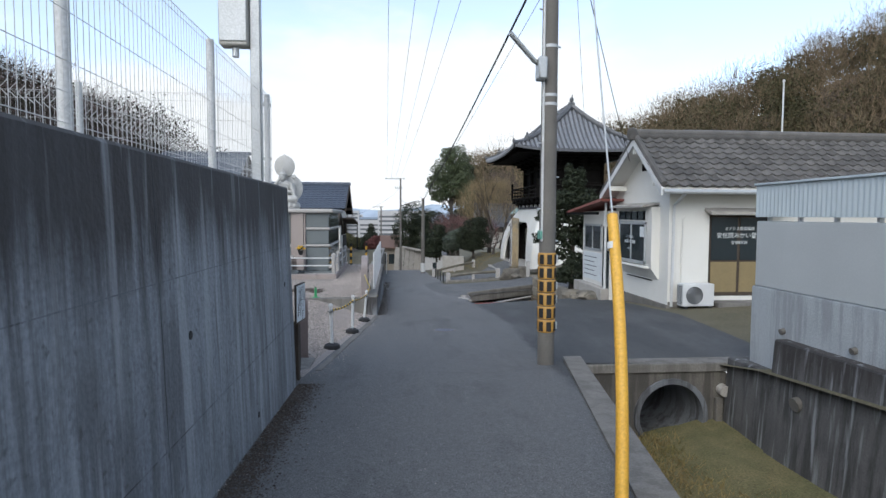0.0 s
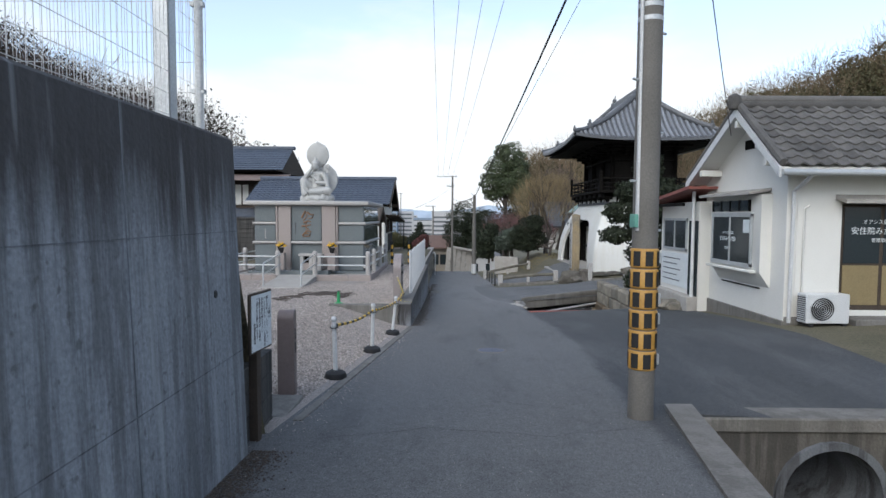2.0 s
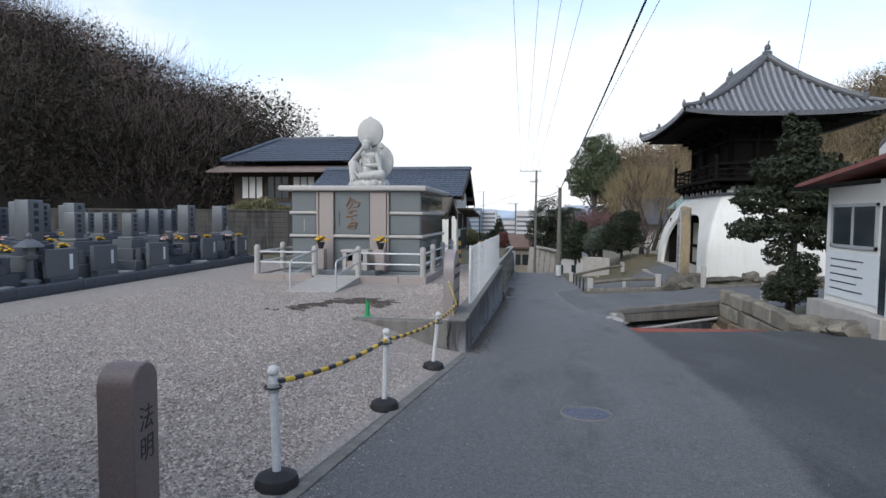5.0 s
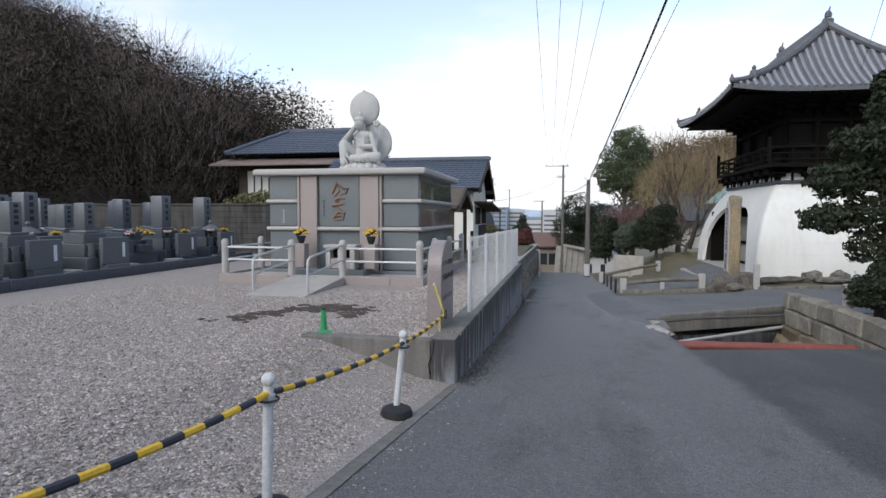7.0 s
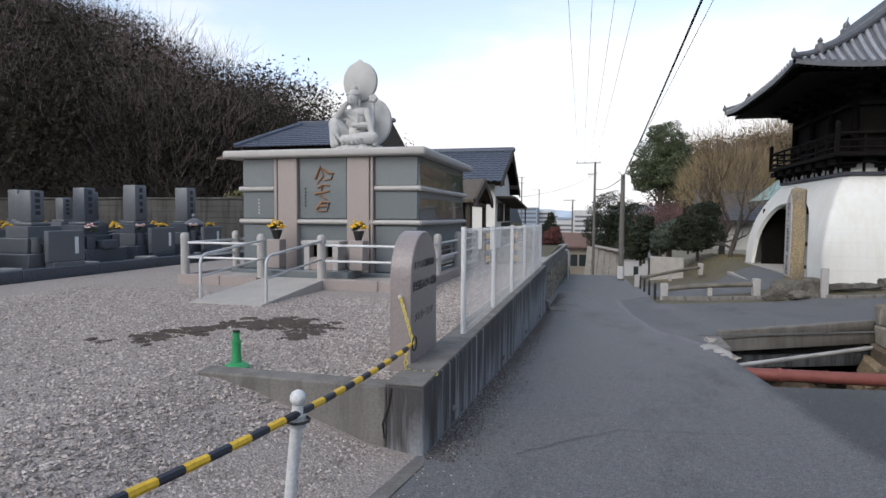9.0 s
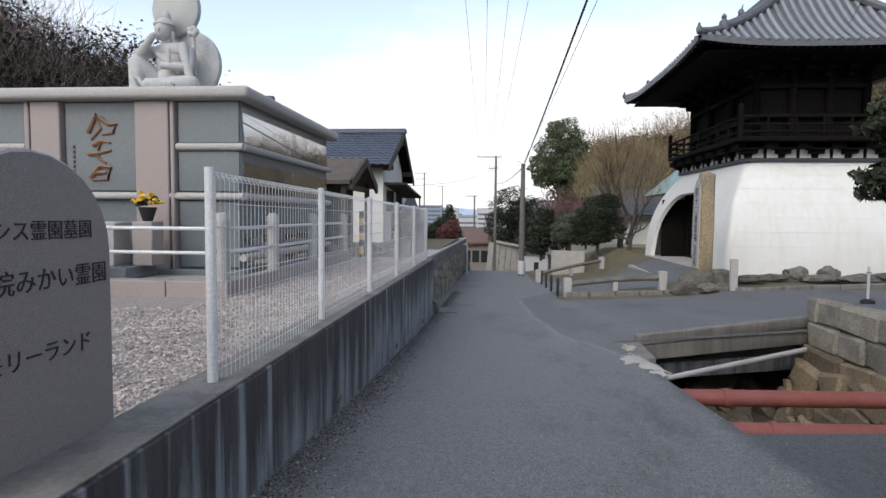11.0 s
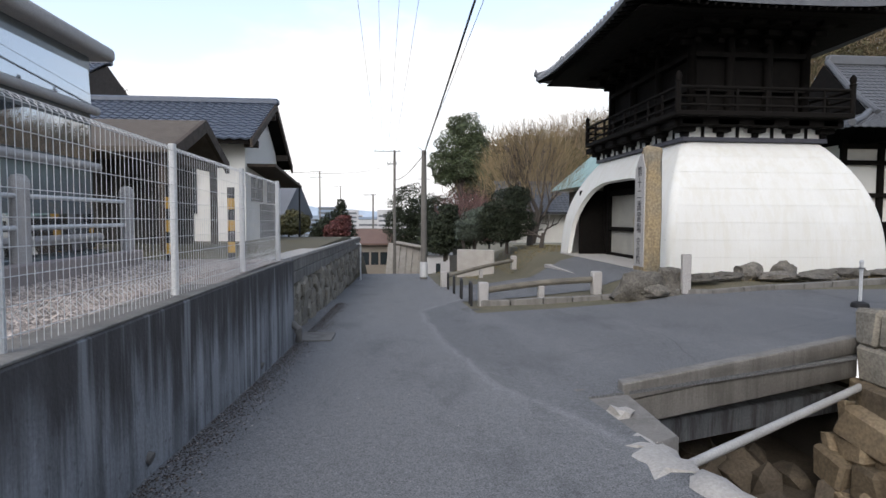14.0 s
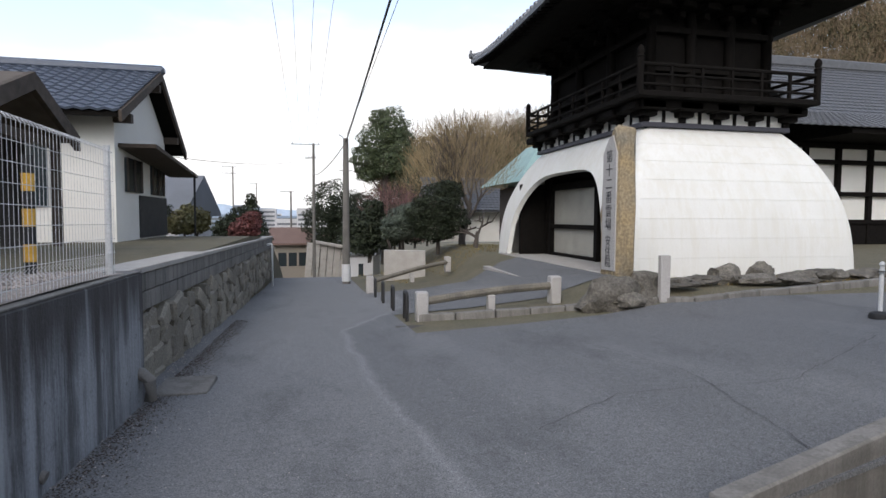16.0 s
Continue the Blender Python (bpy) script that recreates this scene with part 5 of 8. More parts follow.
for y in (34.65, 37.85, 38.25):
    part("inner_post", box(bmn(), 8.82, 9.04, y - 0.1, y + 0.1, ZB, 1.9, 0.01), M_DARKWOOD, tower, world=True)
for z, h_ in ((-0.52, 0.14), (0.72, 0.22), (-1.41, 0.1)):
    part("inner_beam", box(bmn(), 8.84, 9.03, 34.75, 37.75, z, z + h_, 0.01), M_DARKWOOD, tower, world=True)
# dark sheet added before the lit north skirt, standing in for shade
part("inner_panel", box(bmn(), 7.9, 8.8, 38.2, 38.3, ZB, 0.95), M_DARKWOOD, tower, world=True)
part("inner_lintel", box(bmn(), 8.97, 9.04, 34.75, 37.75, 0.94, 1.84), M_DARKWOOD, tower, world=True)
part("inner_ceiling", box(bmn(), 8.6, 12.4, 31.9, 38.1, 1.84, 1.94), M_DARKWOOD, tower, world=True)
part("sill_band", box(bmn(), TX0 - 0.1, TX1 + 0.1, TY0 - 0.1, TY1 + 0.1, 1.945, 2.06, 0.012), mk("dark_grey_band", (0.055, 0.055, 0.07), (0.04, 0.04, 0.05), 5, 0.6, 0.1), tower, world=True)
part("white_frieze", box(bmn(), TX0 - 0.02, TX1 + 0.02, TY0 - 0.02, TY1 + 0.02, 2.06, 2.34), M_PLASTER, tower, world=True)
# brackets under the gallery
for side, n_ in (("s", 5), ("w", 7)):
    for i in range(n_):
        u = (i + 0.0) / (n_ - 1)
        for k, (w, o, z0, z1) in enumerate(((0.09, 0.1, 2.06, 2.2), (0.2, 0.24, 2.18, 2.33), (0.3, 0.42, 2.3, 2.5))):
            if side == "s":
                c = TX0 + u * (TX1 - TX0)
                bmx = box(bmn(), c - w, c + w, TY0 - o, TY0 + 0.05, z0, z1, 0.025)
            else:
                c = TY0 + u * (TY1 - TY0)
                bmx = box(bmn(), TX0 - o, TX0 + 0.05, c - w, c + w, z0, z1, 0.025)
            part("bracket", bmx, M_DARKWOOD, tower, world=True)
        if i < n_ - 1:
            d = 0.5 / (n_ - 1)
            if side == "s":
                c = TX0 + (u + d) * (TX1 - TX0)
                bmx = box(bmn(), c - 0.04, c + 0.04, TY0 - 0.05, TY0 + 0.05, 2.06, 2.34)
            else:
                c = TY0 + (u + d) * (TY1 - TY0)
                bmx = box(bmn(), TX0 - 0.05, TX0 + 0.05, c - 0.04, c + 0.04, 2.06, 2.34)
            part("strut", bmx, M_DARKWOOD, tower, world=True)
GX0, GX1, GY0, GY1 = 8.06, 12.72, 31.28, 38.0
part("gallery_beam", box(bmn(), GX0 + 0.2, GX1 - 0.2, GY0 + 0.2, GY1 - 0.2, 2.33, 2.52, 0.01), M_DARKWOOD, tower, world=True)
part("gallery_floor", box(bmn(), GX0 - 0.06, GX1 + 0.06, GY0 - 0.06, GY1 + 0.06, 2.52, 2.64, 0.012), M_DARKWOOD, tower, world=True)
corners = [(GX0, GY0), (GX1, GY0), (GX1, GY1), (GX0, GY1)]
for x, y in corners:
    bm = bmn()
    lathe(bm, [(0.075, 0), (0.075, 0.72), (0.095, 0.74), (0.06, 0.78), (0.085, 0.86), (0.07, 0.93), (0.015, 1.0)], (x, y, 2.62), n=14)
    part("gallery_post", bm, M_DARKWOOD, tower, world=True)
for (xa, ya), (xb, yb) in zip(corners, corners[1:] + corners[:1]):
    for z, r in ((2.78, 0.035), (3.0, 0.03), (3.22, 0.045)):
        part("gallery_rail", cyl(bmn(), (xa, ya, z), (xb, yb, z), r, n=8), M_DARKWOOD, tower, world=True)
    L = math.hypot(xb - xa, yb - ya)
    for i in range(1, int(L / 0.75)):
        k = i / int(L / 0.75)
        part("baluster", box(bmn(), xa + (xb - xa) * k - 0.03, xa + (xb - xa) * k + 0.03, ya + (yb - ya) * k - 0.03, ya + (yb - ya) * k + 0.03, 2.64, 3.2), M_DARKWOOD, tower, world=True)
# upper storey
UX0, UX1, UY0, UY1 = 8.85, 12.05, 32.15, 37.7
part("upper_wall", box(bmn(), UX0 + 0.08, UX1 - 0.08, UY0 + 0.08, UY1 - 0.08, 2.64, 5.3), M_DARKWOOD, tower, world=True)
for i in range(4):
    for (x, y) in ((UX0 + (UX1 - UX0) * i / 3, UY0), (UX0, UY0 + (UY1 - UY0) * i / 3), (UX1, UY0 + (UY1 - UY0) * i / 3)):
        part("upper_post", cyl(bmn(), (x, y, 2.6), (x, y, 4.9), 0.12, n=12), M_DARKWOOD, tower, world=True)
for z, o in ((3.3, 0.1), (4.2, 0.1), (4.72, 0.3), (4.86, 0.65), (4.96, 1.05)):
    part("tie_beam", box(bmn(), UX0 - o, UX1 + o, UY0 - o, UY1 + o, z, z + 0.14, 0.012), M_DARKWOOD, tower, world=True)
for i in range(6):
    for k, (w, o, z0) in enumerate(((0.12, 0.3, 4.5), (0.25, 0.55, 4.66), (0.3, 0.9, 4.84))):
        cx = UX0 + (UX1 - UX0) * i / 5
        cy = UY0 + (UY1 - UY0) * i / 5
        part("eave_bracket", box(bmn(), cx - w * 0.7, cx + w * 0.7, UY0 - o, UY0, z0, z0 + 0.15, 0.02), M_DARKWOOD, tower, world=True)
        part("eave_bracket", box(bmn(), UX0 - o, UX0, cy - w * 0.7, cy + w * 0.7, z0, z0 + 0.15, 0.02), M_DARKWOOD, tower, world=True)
# hipped roof
EX0, EX1, EY0, EY1 = 6.5, 14.2, 30.45, 39.6
RYA, RYB, RX, RZ = 32.75, 37.2, 10.35, 7.75
def roof_z(u, s):
    """u: 0 at the eave, 1 at the ridge; s: 0 in the middle, 1 at a corner."""
    return 5.12 + 0.24 * s ** 3 * (1 - u) ** 2 + (RZ - 5.12) * (0.62 * u + 0.38 * u ** 2.2)
def south(x, u):
    half = (EX1 - EX0) / 2
    return Vector((x, EY0 + u * (RYA - EY0), roof_z(u, min(1, abs(x - RX) / half))))
def west(y, u, side=-1):
    mid, half = (EY0 + EY1) / 2, (EY1 - EY0) / 2
    ex = EX0 if side < 0 else EX1
    return Vector((ex + u * (RX - ex), y, roof_z(u, min(1, abs(y - mid) / half))))
def south_limit(x):
    return max(0.02, 1 - abs(x - RX) / ((EX1 - EX0) / 2))
def west_limit(y):
    if y < RYA:
        return max(0.02, (y - EY0) / (RYA - EY0))
    if y > RYB:
        return max(0.02, (EY1 - y) / (EY1 - RYB))
    return 1.0
def face_of(at, lim, lo, hi, n):
    bm = bmn()
    cols = []
    for i in range(n + 1):
        a = lo + (hi - lo) * i / n
        top = lim(a)
        cols.append([bm.verts.new(at(a, top * k / 10)) for k in range(11)])
    for a, b in zip(cols, cols[1:]):
        for k in range(10):
            bm.faces.new((a[k], b[k], b[k + 1], a[k + 1]))
    r = bmesh.ops.extrude_face_region(bm, geom=list(bm.faces))
    bmesh.ops.translate(bm, verts=[v for v in r["geom"] if isinstance(v, bmesh.types.BMVert)], vec=(0, 0, -0.12))
    bmesh.ops.recalc_face_normals(bm, faces=bm.faces)
    return bm
roof = part("roof", face_of(south, south_limit, EX0, EX1, 26), M_TILE_GREY, tower, "grey tiled hipped roof with upturned corners", world=True)
def north(x, u):
    v = south(x, u)
    return Vector((v.x, EY1 - (v.y - EY0) / (RYA - EY0) * (EY1 - RYB), v.z))
for at, lim, lo, hi in ((west, west_limit, EY0, EY1), (lambda y, u: west(y, u, 1), west_limit, EY0, EY1), (north, south_limit, EX0, EX1)):
    part("roof_slope", face_of(at, lim, lo, hi, 26), M_TILE_GREY, roof, world=True)
def tile_rows(at, lim, lo, hi, step, every):
    n = int((hi - lo) / step)
    for i in range(n + 1):
        a = lo + 0.06 + (hi - lo - 0.12) * i / n
        top = lim(a)
        pts = [at(a, top * k / 9) + Vector((0, 0, 0.025)) for k in range(10)]
        if (pts[-1] - pts[0]).length > 0.15:
            part("ridge_tile", tube(bmn(), pts, 0.068, 7), M_TILE_LIT, roof, world=True, angle=60)
tile_rows(south, south_limit, EX0, EX1, 0.26, 1)
tile_rows(west, west_limit, EY0, EY1, 0.26, 1)
for ex, ey, ry in ((EX0, EY0, RYA), (EX1, EY0, RYA), (EX0, EY1, RYB), (EX1, EY1, RYB)):
    pts = []
    for k in range(10):
        u = k / 9
        pts.append(Vector((ex + u * (RX - ex), ey + u * (ry - ey), roof_z(u, 1 - u) + 0.14)))
    hip = part("hip_ridge", tube(bmn(), pts[2:], 0.13, 8, 0.15), M_TILE_GREY, roof, world=True)
    part("hip_ridge_low", tube(bmn(), [p - Vector((0, 0, 0.04)) for p in pts[:3]], 0.1, 8), M_TILE_GREY, roof, world=True)
    for p, sc in ((pts[2], 1.0), (pts[0], 0.55)):
        bm = bmn()
        lathe(bm, [(a * sc, b * sc) for a, b in ((0.12, -0.15), (0.15, 0.0), (0.13, 0.14), (0.06, 0.2), (0.08, 0.27), (0.02, 0.36))], p, n=10)
        part("ridge_end_tile", bm, M_TILE_GREY, roof, world=True)
part("main_ridge", box(bmn(), RX - 0.16, RX + 0.16, RYA - 0.1, RYB + 0.1, RZ - 0.1, RZ + 0.28, 0.05), M_TILE_GREY, roof, world=True)
for y in (RYA - 0.05, RYB + 0.05):
    bm = bmn()
    box(bm, RX - 0.2, RX + 0.2, y - 0.08, y + 0.08, RZ - 0.1, RZ + 0.35, 0.06)
    rock(bm, (RX, y, RZ + 0.46), 0.12, 0.09, 0.16, 3, 2)
    cyl(bm, (RX, y, RZ + 0.5), (RX + 0.06, y, RZ + 0.78), 0.05, 0.02, 8)
    part("finial", bm, M_TILE_GREY, roof, world=True)
for i in range(36):
    k = (i + 0.5) / 36
    for at, lo, hi in ((south, EX0, EX1), (west, EY0, EY1)):
        a = lo + (hi - lo) * k
        p, q = at(a, 0.02) - Vector((0, 0, 0.19)), at(a, min(0.5, (south_limit if at is south else west_limit)(a))) - Vector((0, 0, 0.22))
        q.z = min(q.z, p.z + 0.25)
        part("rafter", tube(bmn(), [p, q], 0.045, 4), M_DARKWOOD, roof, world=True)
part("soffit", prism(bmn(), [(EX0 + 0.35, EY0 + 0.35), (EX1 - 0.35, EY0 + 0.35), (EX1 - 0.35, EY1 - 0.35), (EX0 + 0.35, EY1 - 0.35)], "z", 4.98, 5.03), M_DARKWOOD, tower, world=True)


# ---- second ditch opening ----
# channel concrete with the shade under the deck put into its colour
M_BLOCK_SHADE = mk("shade_dark_concrete", (0.07, 0.062, 0.052), (0.04, 0.036, 0.03), 2.0, 0.75, 0.4)
bm = bmn()
prism(bm, [(2.3, 17.35), (2.58, 17.35), (2.58, 22.3), (2.3, 22.3)], "z", -3.9, -1.75)
box(bm, 2.3, 2.58, 22.3, 29.0, -3.9, -2.0)
box(bm, 2.4, 6.3, 29.0, 29.3, -3.9, -2.0)
box(bm, 6.0, 6.3, 22.72, 29.0, -3.9, -1.9)
box(bm, 2.58, 6.0, 17.3, 17.6, -3.9, -1.3)
solid("ditch_side", bm, M_BLOCK_SHADE, "dark concrete sides of the stream channel, shade in the colour", "wall", "structure")
bm = bmn()
for k in range(90):
    g = random.Random(k)
    rock(bm, (g.uniform(2.8, 5.8), g.uniform(17.6, 24.9), -3.0 + 0.25 * g.random()), g.uniform(0.12, 0.4), g.uniform(0.12, 0.4), g.uniform(0.08, 0.25), k, 1, 0.4)
box(bm, 2.4, 6.2, 17.3, 29, -4.0, -2.95)
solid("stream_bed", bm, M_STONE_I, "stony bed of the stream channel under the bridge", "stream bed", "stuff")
br = thing("bridge_slab", 4.35, 22.4, -1.7, "weathered concrete bridge slab across the channel", "bridge", kind="structure")
def oblique(y0, y1, za, zb, zc, zd, x0=2.95, x1=5.8):
    """A bar across the channel, skewed by its end."""
    bm = bmn()
    k = 0.75 / 2.79
    vs = []
    for x, lo, hi in ((x0, za, zb), (x1, zc, zd)):
        s = k * (x - 2.95)
        vs += [bm.verts.new((x, y0 + s, lo)), bm.verts.new((x, y1 + s, lo)), bm.verts.new((x, y1 + s, hi)), bm.verts.new((x, y0 + s, hi))]
    for f in ((0, 1, 2, 3), (4, 7, 6, 5), (0, 4, 5, 1), (1, 5, 6, 2), (2, 6, 7, 3), (3, 7, 4, 0)):
        bm.faces.new([vs[i] for i in f])
    bmesh.ops.bevel(bm, geom=list(bm.edges), offset=0.012, segments=1, affect="EDGES")
    return bm
part("kerb_beam", oblique(22.08, 22.22, -1.66, -1.5, -1.46, -1.29), M_CONC, br, world=True)
part("edge_beam", oblique(22.1, 22.4, -1.9, -1.665, -1.72, -1.465), M_CONC, br, world=True)
# deck runs on unseen below the ground to keep the opening dark
part("deck", oblique(22.4, 28.6, -2.3, -2.05, -2.2, -1.95, 2.5, 6.1), M_CONC_DARK, br, world=True)
for k, (xx, yy, rr) in enumerate(((2.58, 20.45, 0.2), (2.62, 20.1, 0.17), (2.55, 20.8, 0.13), (2.6, 19.8, 0.1), (2.72, 21.6, 0.1))):
    solid("broken_concrete", rock(bmn(), (xx, yy, prof(yy) - 0.02), rr, rr * 1.3, 0.07, k, 2, 0.9), M_CONC_LIGHT, "broken pale patch of concrete at the channel edge", "concrete lump", group="broken concrete")
solid("abutment", prism(bmn(), [(2.56, 22.3), (2.56, 20.9), (2.98, 21.15), (3.02, 22.3)], "z", -3.6, -1.6, 0.02), M_CONC, "concrete abutment under the end of the bridge", "abutment", "structure")
M_PIPE = mk("white_pipe", (0.42, 0.42, 0.42), (0.3, 0.3, 0.29), 4, 0.6, 0.1)
solid("white_pipe", tube(bmn(), [(2.95, 21.32, -1.97), (5.95, 22.8, -1.735)], 0.038, 12), M_PIPE, "thin pale pipe across the channel under the bridge", "pipe")
for y, z in ((19.55, -1.62), (18.55, -1.6)):
    rp = thing("red_pipe", 2.6, y, z, "rusty red-painted steel pipe across the channel", "pipe", "red pipes")
    part("tube", cyl(bmn(), (0, 0, 0), (3.5, 0.05, 0.06), 0.085, n=18), M_RED, rp)
    for k in range(2):
        part("flange", cyl(bmn(), (0.6 + 1.7 * k, 0.01, 0.01), (0.66 + 1.7 * k, 0.01, 0.012), 0.098, n=18), M_RED, rp)
# stone wall at the channel's far side
sw = thing("wall_stone_channel", 5.8, 20, -2.4, "rough stone retaining wall with larger cut blocks on top", "wall", kind="structure")
part("backing", box(bmn(), 6.0, 6.25, 17.3, 22.7, -3.9, -1.2), M_EARTH, sw, world=True)
gs = random.Random(21)
M_RUBBLE = mk("earthy_rubble_stone", (0.24, 0.185, 0.115), (0.11, 0.085, 0.06), 2.5, 0.92, 0.5, fine=30, spot=0.15, vary=0.35)
def stone_piece(L, H, D, seed, wild=0.05, mat=None):
    bm = bmn()
    box(bm, -D, 0, -L / 2, L / 2, -H / 2, H / 2, min(L, H) * 0.12, 1)
    for v in bm.verts:
        n_ = noise.noise_vector(v.co * 2.3 + Vector((seed * 1.7, seed, 0)))
        v.co += n_ * wild * min(1, H * 2.5)
    return mesh_of("stone", bm, mat or M_STONE, 30)
z = -3.75
while z < -1.05:
    H = 0.38 if z > -1.8 else gs.uniform(0.2, 0.36)
    top = -0.98
    if z + H > top:
        H = top - z
    if H < 0.08:
        break
    y = 17.4
    while y < 22.75:
        L = gs.uniform(0.5, 0.95) if z > -2.0 else gs.uniform(0.25, 0.6)
        L = min(L, 22.85 - y)
        if L > 0.1:
            low_course = z < -1.8
            piece("stone", stone_piece(L - 0.012, H - 0.012 + (0.06 if low_course else 0), 0.3, gs.random() * 9, 0.13 if low_course else 0.05, M_RUBBLE if low_course else None), sw, Matrix.Translation((5.78 - sw.location.x + 0.15 + (0.25 * (z + 1.8) + gs.uniform(-0.14, 0.08) if low_course else 0.0) + 0.08, y + L / 2 - sw.location.y, z + H / 2 - sw.location.z)) @ pose(0, 0, 0, gs.uniform(-22, 22) if low_course else gs.uniform(-2, 2), 0, gs.uniform(-3, 3)))
        y += L
    z += H
# loose stones towards the booth
for k in range(16):
    g = random.Random(k + 50)
    x, y = 5.7 + g.uniform(0, 0.7), 16.4 + g.uniform(0, 1.7)
    s = g.uniform(0.1, 0.28)
    solid("loose_stone", rock(bmn(), (x, y, height(x, y) + s * 0.35), s * 1.3, s, s * 0.7, k, 2, 0.3), M_STONE, "rough tan boulder in the pile beside the booth", "stone", group="stone pile")


# ---- stele, rocks and bay before the gate ----
M_ROCK = mk("lichened_dark_rock", (0.17, 0.155, 0.13), (0.065, 0.06, 0.052), 5, 0.92, 0.9, fine=24, spot=0.25, vary=0.2)
stele = thing("stone_stele", 6.3, 28.95, -1.2, "tall rough-backed stone stele with carved writing", "stele")
bm = bmn()
outline = [(-0.3, 0.0), (0.3, 0.0), (0.31, 0.6), (0.3, 1.1), (0.29, 1.6), (0.2, 2.05), (0.06, 2.4), (-0.1, 2.62), (-0.2, 2.58), (-0.28, 2.3), (-0.29, 1.2)]
prism(bm, outline, "x", -0.2, 0.16, 0.04)
bmesh.ops.subdivide_edges(bm, edges=bm.edges, cuts=1, use_grid_fill=True)
for v in bm.verts:
    if v.co.x > -0.18:
        v.co += noise.noise_vector(v.co * 2.5) * 0.07
part("slab", bm, mk("tan_stele_stone", (0.36, 0.26, 0.13), (0.2, 0.18, 0.14), 2.2, 0.88, 0.6, fine=22, spot=0.2, streak=((0.12, 0.1, 0.075), 0.5)), stele)
bm = bmn()
prism(bm, [(-0.25, 0.12), (0.2, 0.12), (0.2, 2.15), (0.0, 2.42), (-0.12, 2.45), (-0.25, 2.15)], "x", -0.222, -0.19)
face = part("carved_face", bm, M_GRANITE_LIGHT, stele, "smooth pale carved face")
for j, ch in enumerate("第十二番霊場安住院"):
    me = text_mesh(ch, 0.23 if j < 6 else 0.2, 0.002)
    me.materials.append(M_INK)
    piece("letter", me, face, Matrix.Translation((-0.2245, -0.02, 2.08 - 0.235 * j - (0.1 if j > 5 else 0) + (0.05 * (j - 5) if j > 5 else 0))) @ pose(0, 0, 0, 90, 0, -90))
for k, (x, y, sx_, sy_, sz_) in enumerate(((6.1, 28.75, 0.52, 0.36, 0.4), (6.62, 28.8, 0.44, 0.34, 0.36), (6.25, 28.45, 0.34, 0.16, 0.14), (8.9, 29.5, 0.34, 0.28, 0.24), (9.75, 29.5, 0.27, 0.24, 0.32), (9.3, 29.1, 0.4, 0.2, 0.11), (8.2, 29.2, 0.4, 0.2, 0.1), (10.5, 29.3, 0.4, 0.25, 0.14), (11.3, 29.5, 0.4, 0.3, 0.16), (7.5, 28.9, 0.4, 0.2, 0.1), (12.4, 29.6, 0.5, 0.3, 0.14), (10.0, 28.95, 0.5, 0.25, 0.1))):
    solid("garden_rock", rock(bmn(), (x, y, height(x, y) + 0.1), sx_, sy_, sz_, k + 3, 3, 0.5), M_ROCK, "weathered grey-brown garden rock before the gate", "rock", group="garden rocks")
sl = solid("stone_marker", box(bmn(), 6.8, 6.98, 28.42, 28.52, -1.6, -0.8, 0.008), M_GRANITE_LIGHT, "small pale granite marker post", "marker stone")
solid("stone_marker", box(bmn(), 6.0, 6.15, 20.65, 20.8, -1.0, -0.55, 0.008), M_GRANITE_LIGHT, "short granite post beside the bridge", "marker stone")
bay = thing("kerb_bay", 5.0, 29.6, -2.0, "low stone kerb round the small paved bay", "kerb", kind="structure")
kpts = [(2.85, 29.75), (4.2, 29.35), (5.4, 29.1), (6.2, 28.6), (7.4, 28.3), (9.5, 28.5), (13.0, 29.0)]
for (xa, ya), (xb, yb) in zip(kpts, kpts[1:]):
    n_ = max(1, int(math.hypot(xb - xa, yb - ya) / 0.6))
    for i in range(n_):
        a, b = (xa + (xb - xa) * i / n_, ya + (yb - ya) * i / n_), (xa + (xb - xa) * (i + 0.96) / n_, ya + (yb - ya) * (i + 0.96) / n_)
        bm = bmn()
        vs = []
        for (x, y) in (a, b):
            zz = height(x, y - 0.1)
            vs += [bm.verts.new((x, y, zz - 0.15)), bm.verts.new((x, y + 0.16, zz - 0.15)), bm.verts.new((x, y + 0.16, zz + 0.12)), bm.verts.new((x, y, zz + 0.12))]
        for f in ((0, 1, 2, 3), (4, 7, 6, 5), (0, 4, 5, 1), (1, 5, 6, 2), (2, 6, 7, 3), (3, 7, 4, 0)):
            bm.faces.new([vs[q] for q in f])
        bmesh.ops.bevel(bm, geom=list(bm.edges), offset=0.015, segments=1, affect="EDGES")
        part("kerb_stone", bm, M_CONC, bay, world=True)
for y0, y1, x, z in ((30.3, 37.4, 6.35, -1.72), (30.6, 37.6, 6.9, -1.58), (30.8, 37.8, 7.35, -1.45)):
    solid("step_stone", box(bmn(), x, x + 0.5, y0, y1, z - 0.5, z, 0.015), M_CONC_LIGHT, "long pale granite step before the gate", "step", "structure")
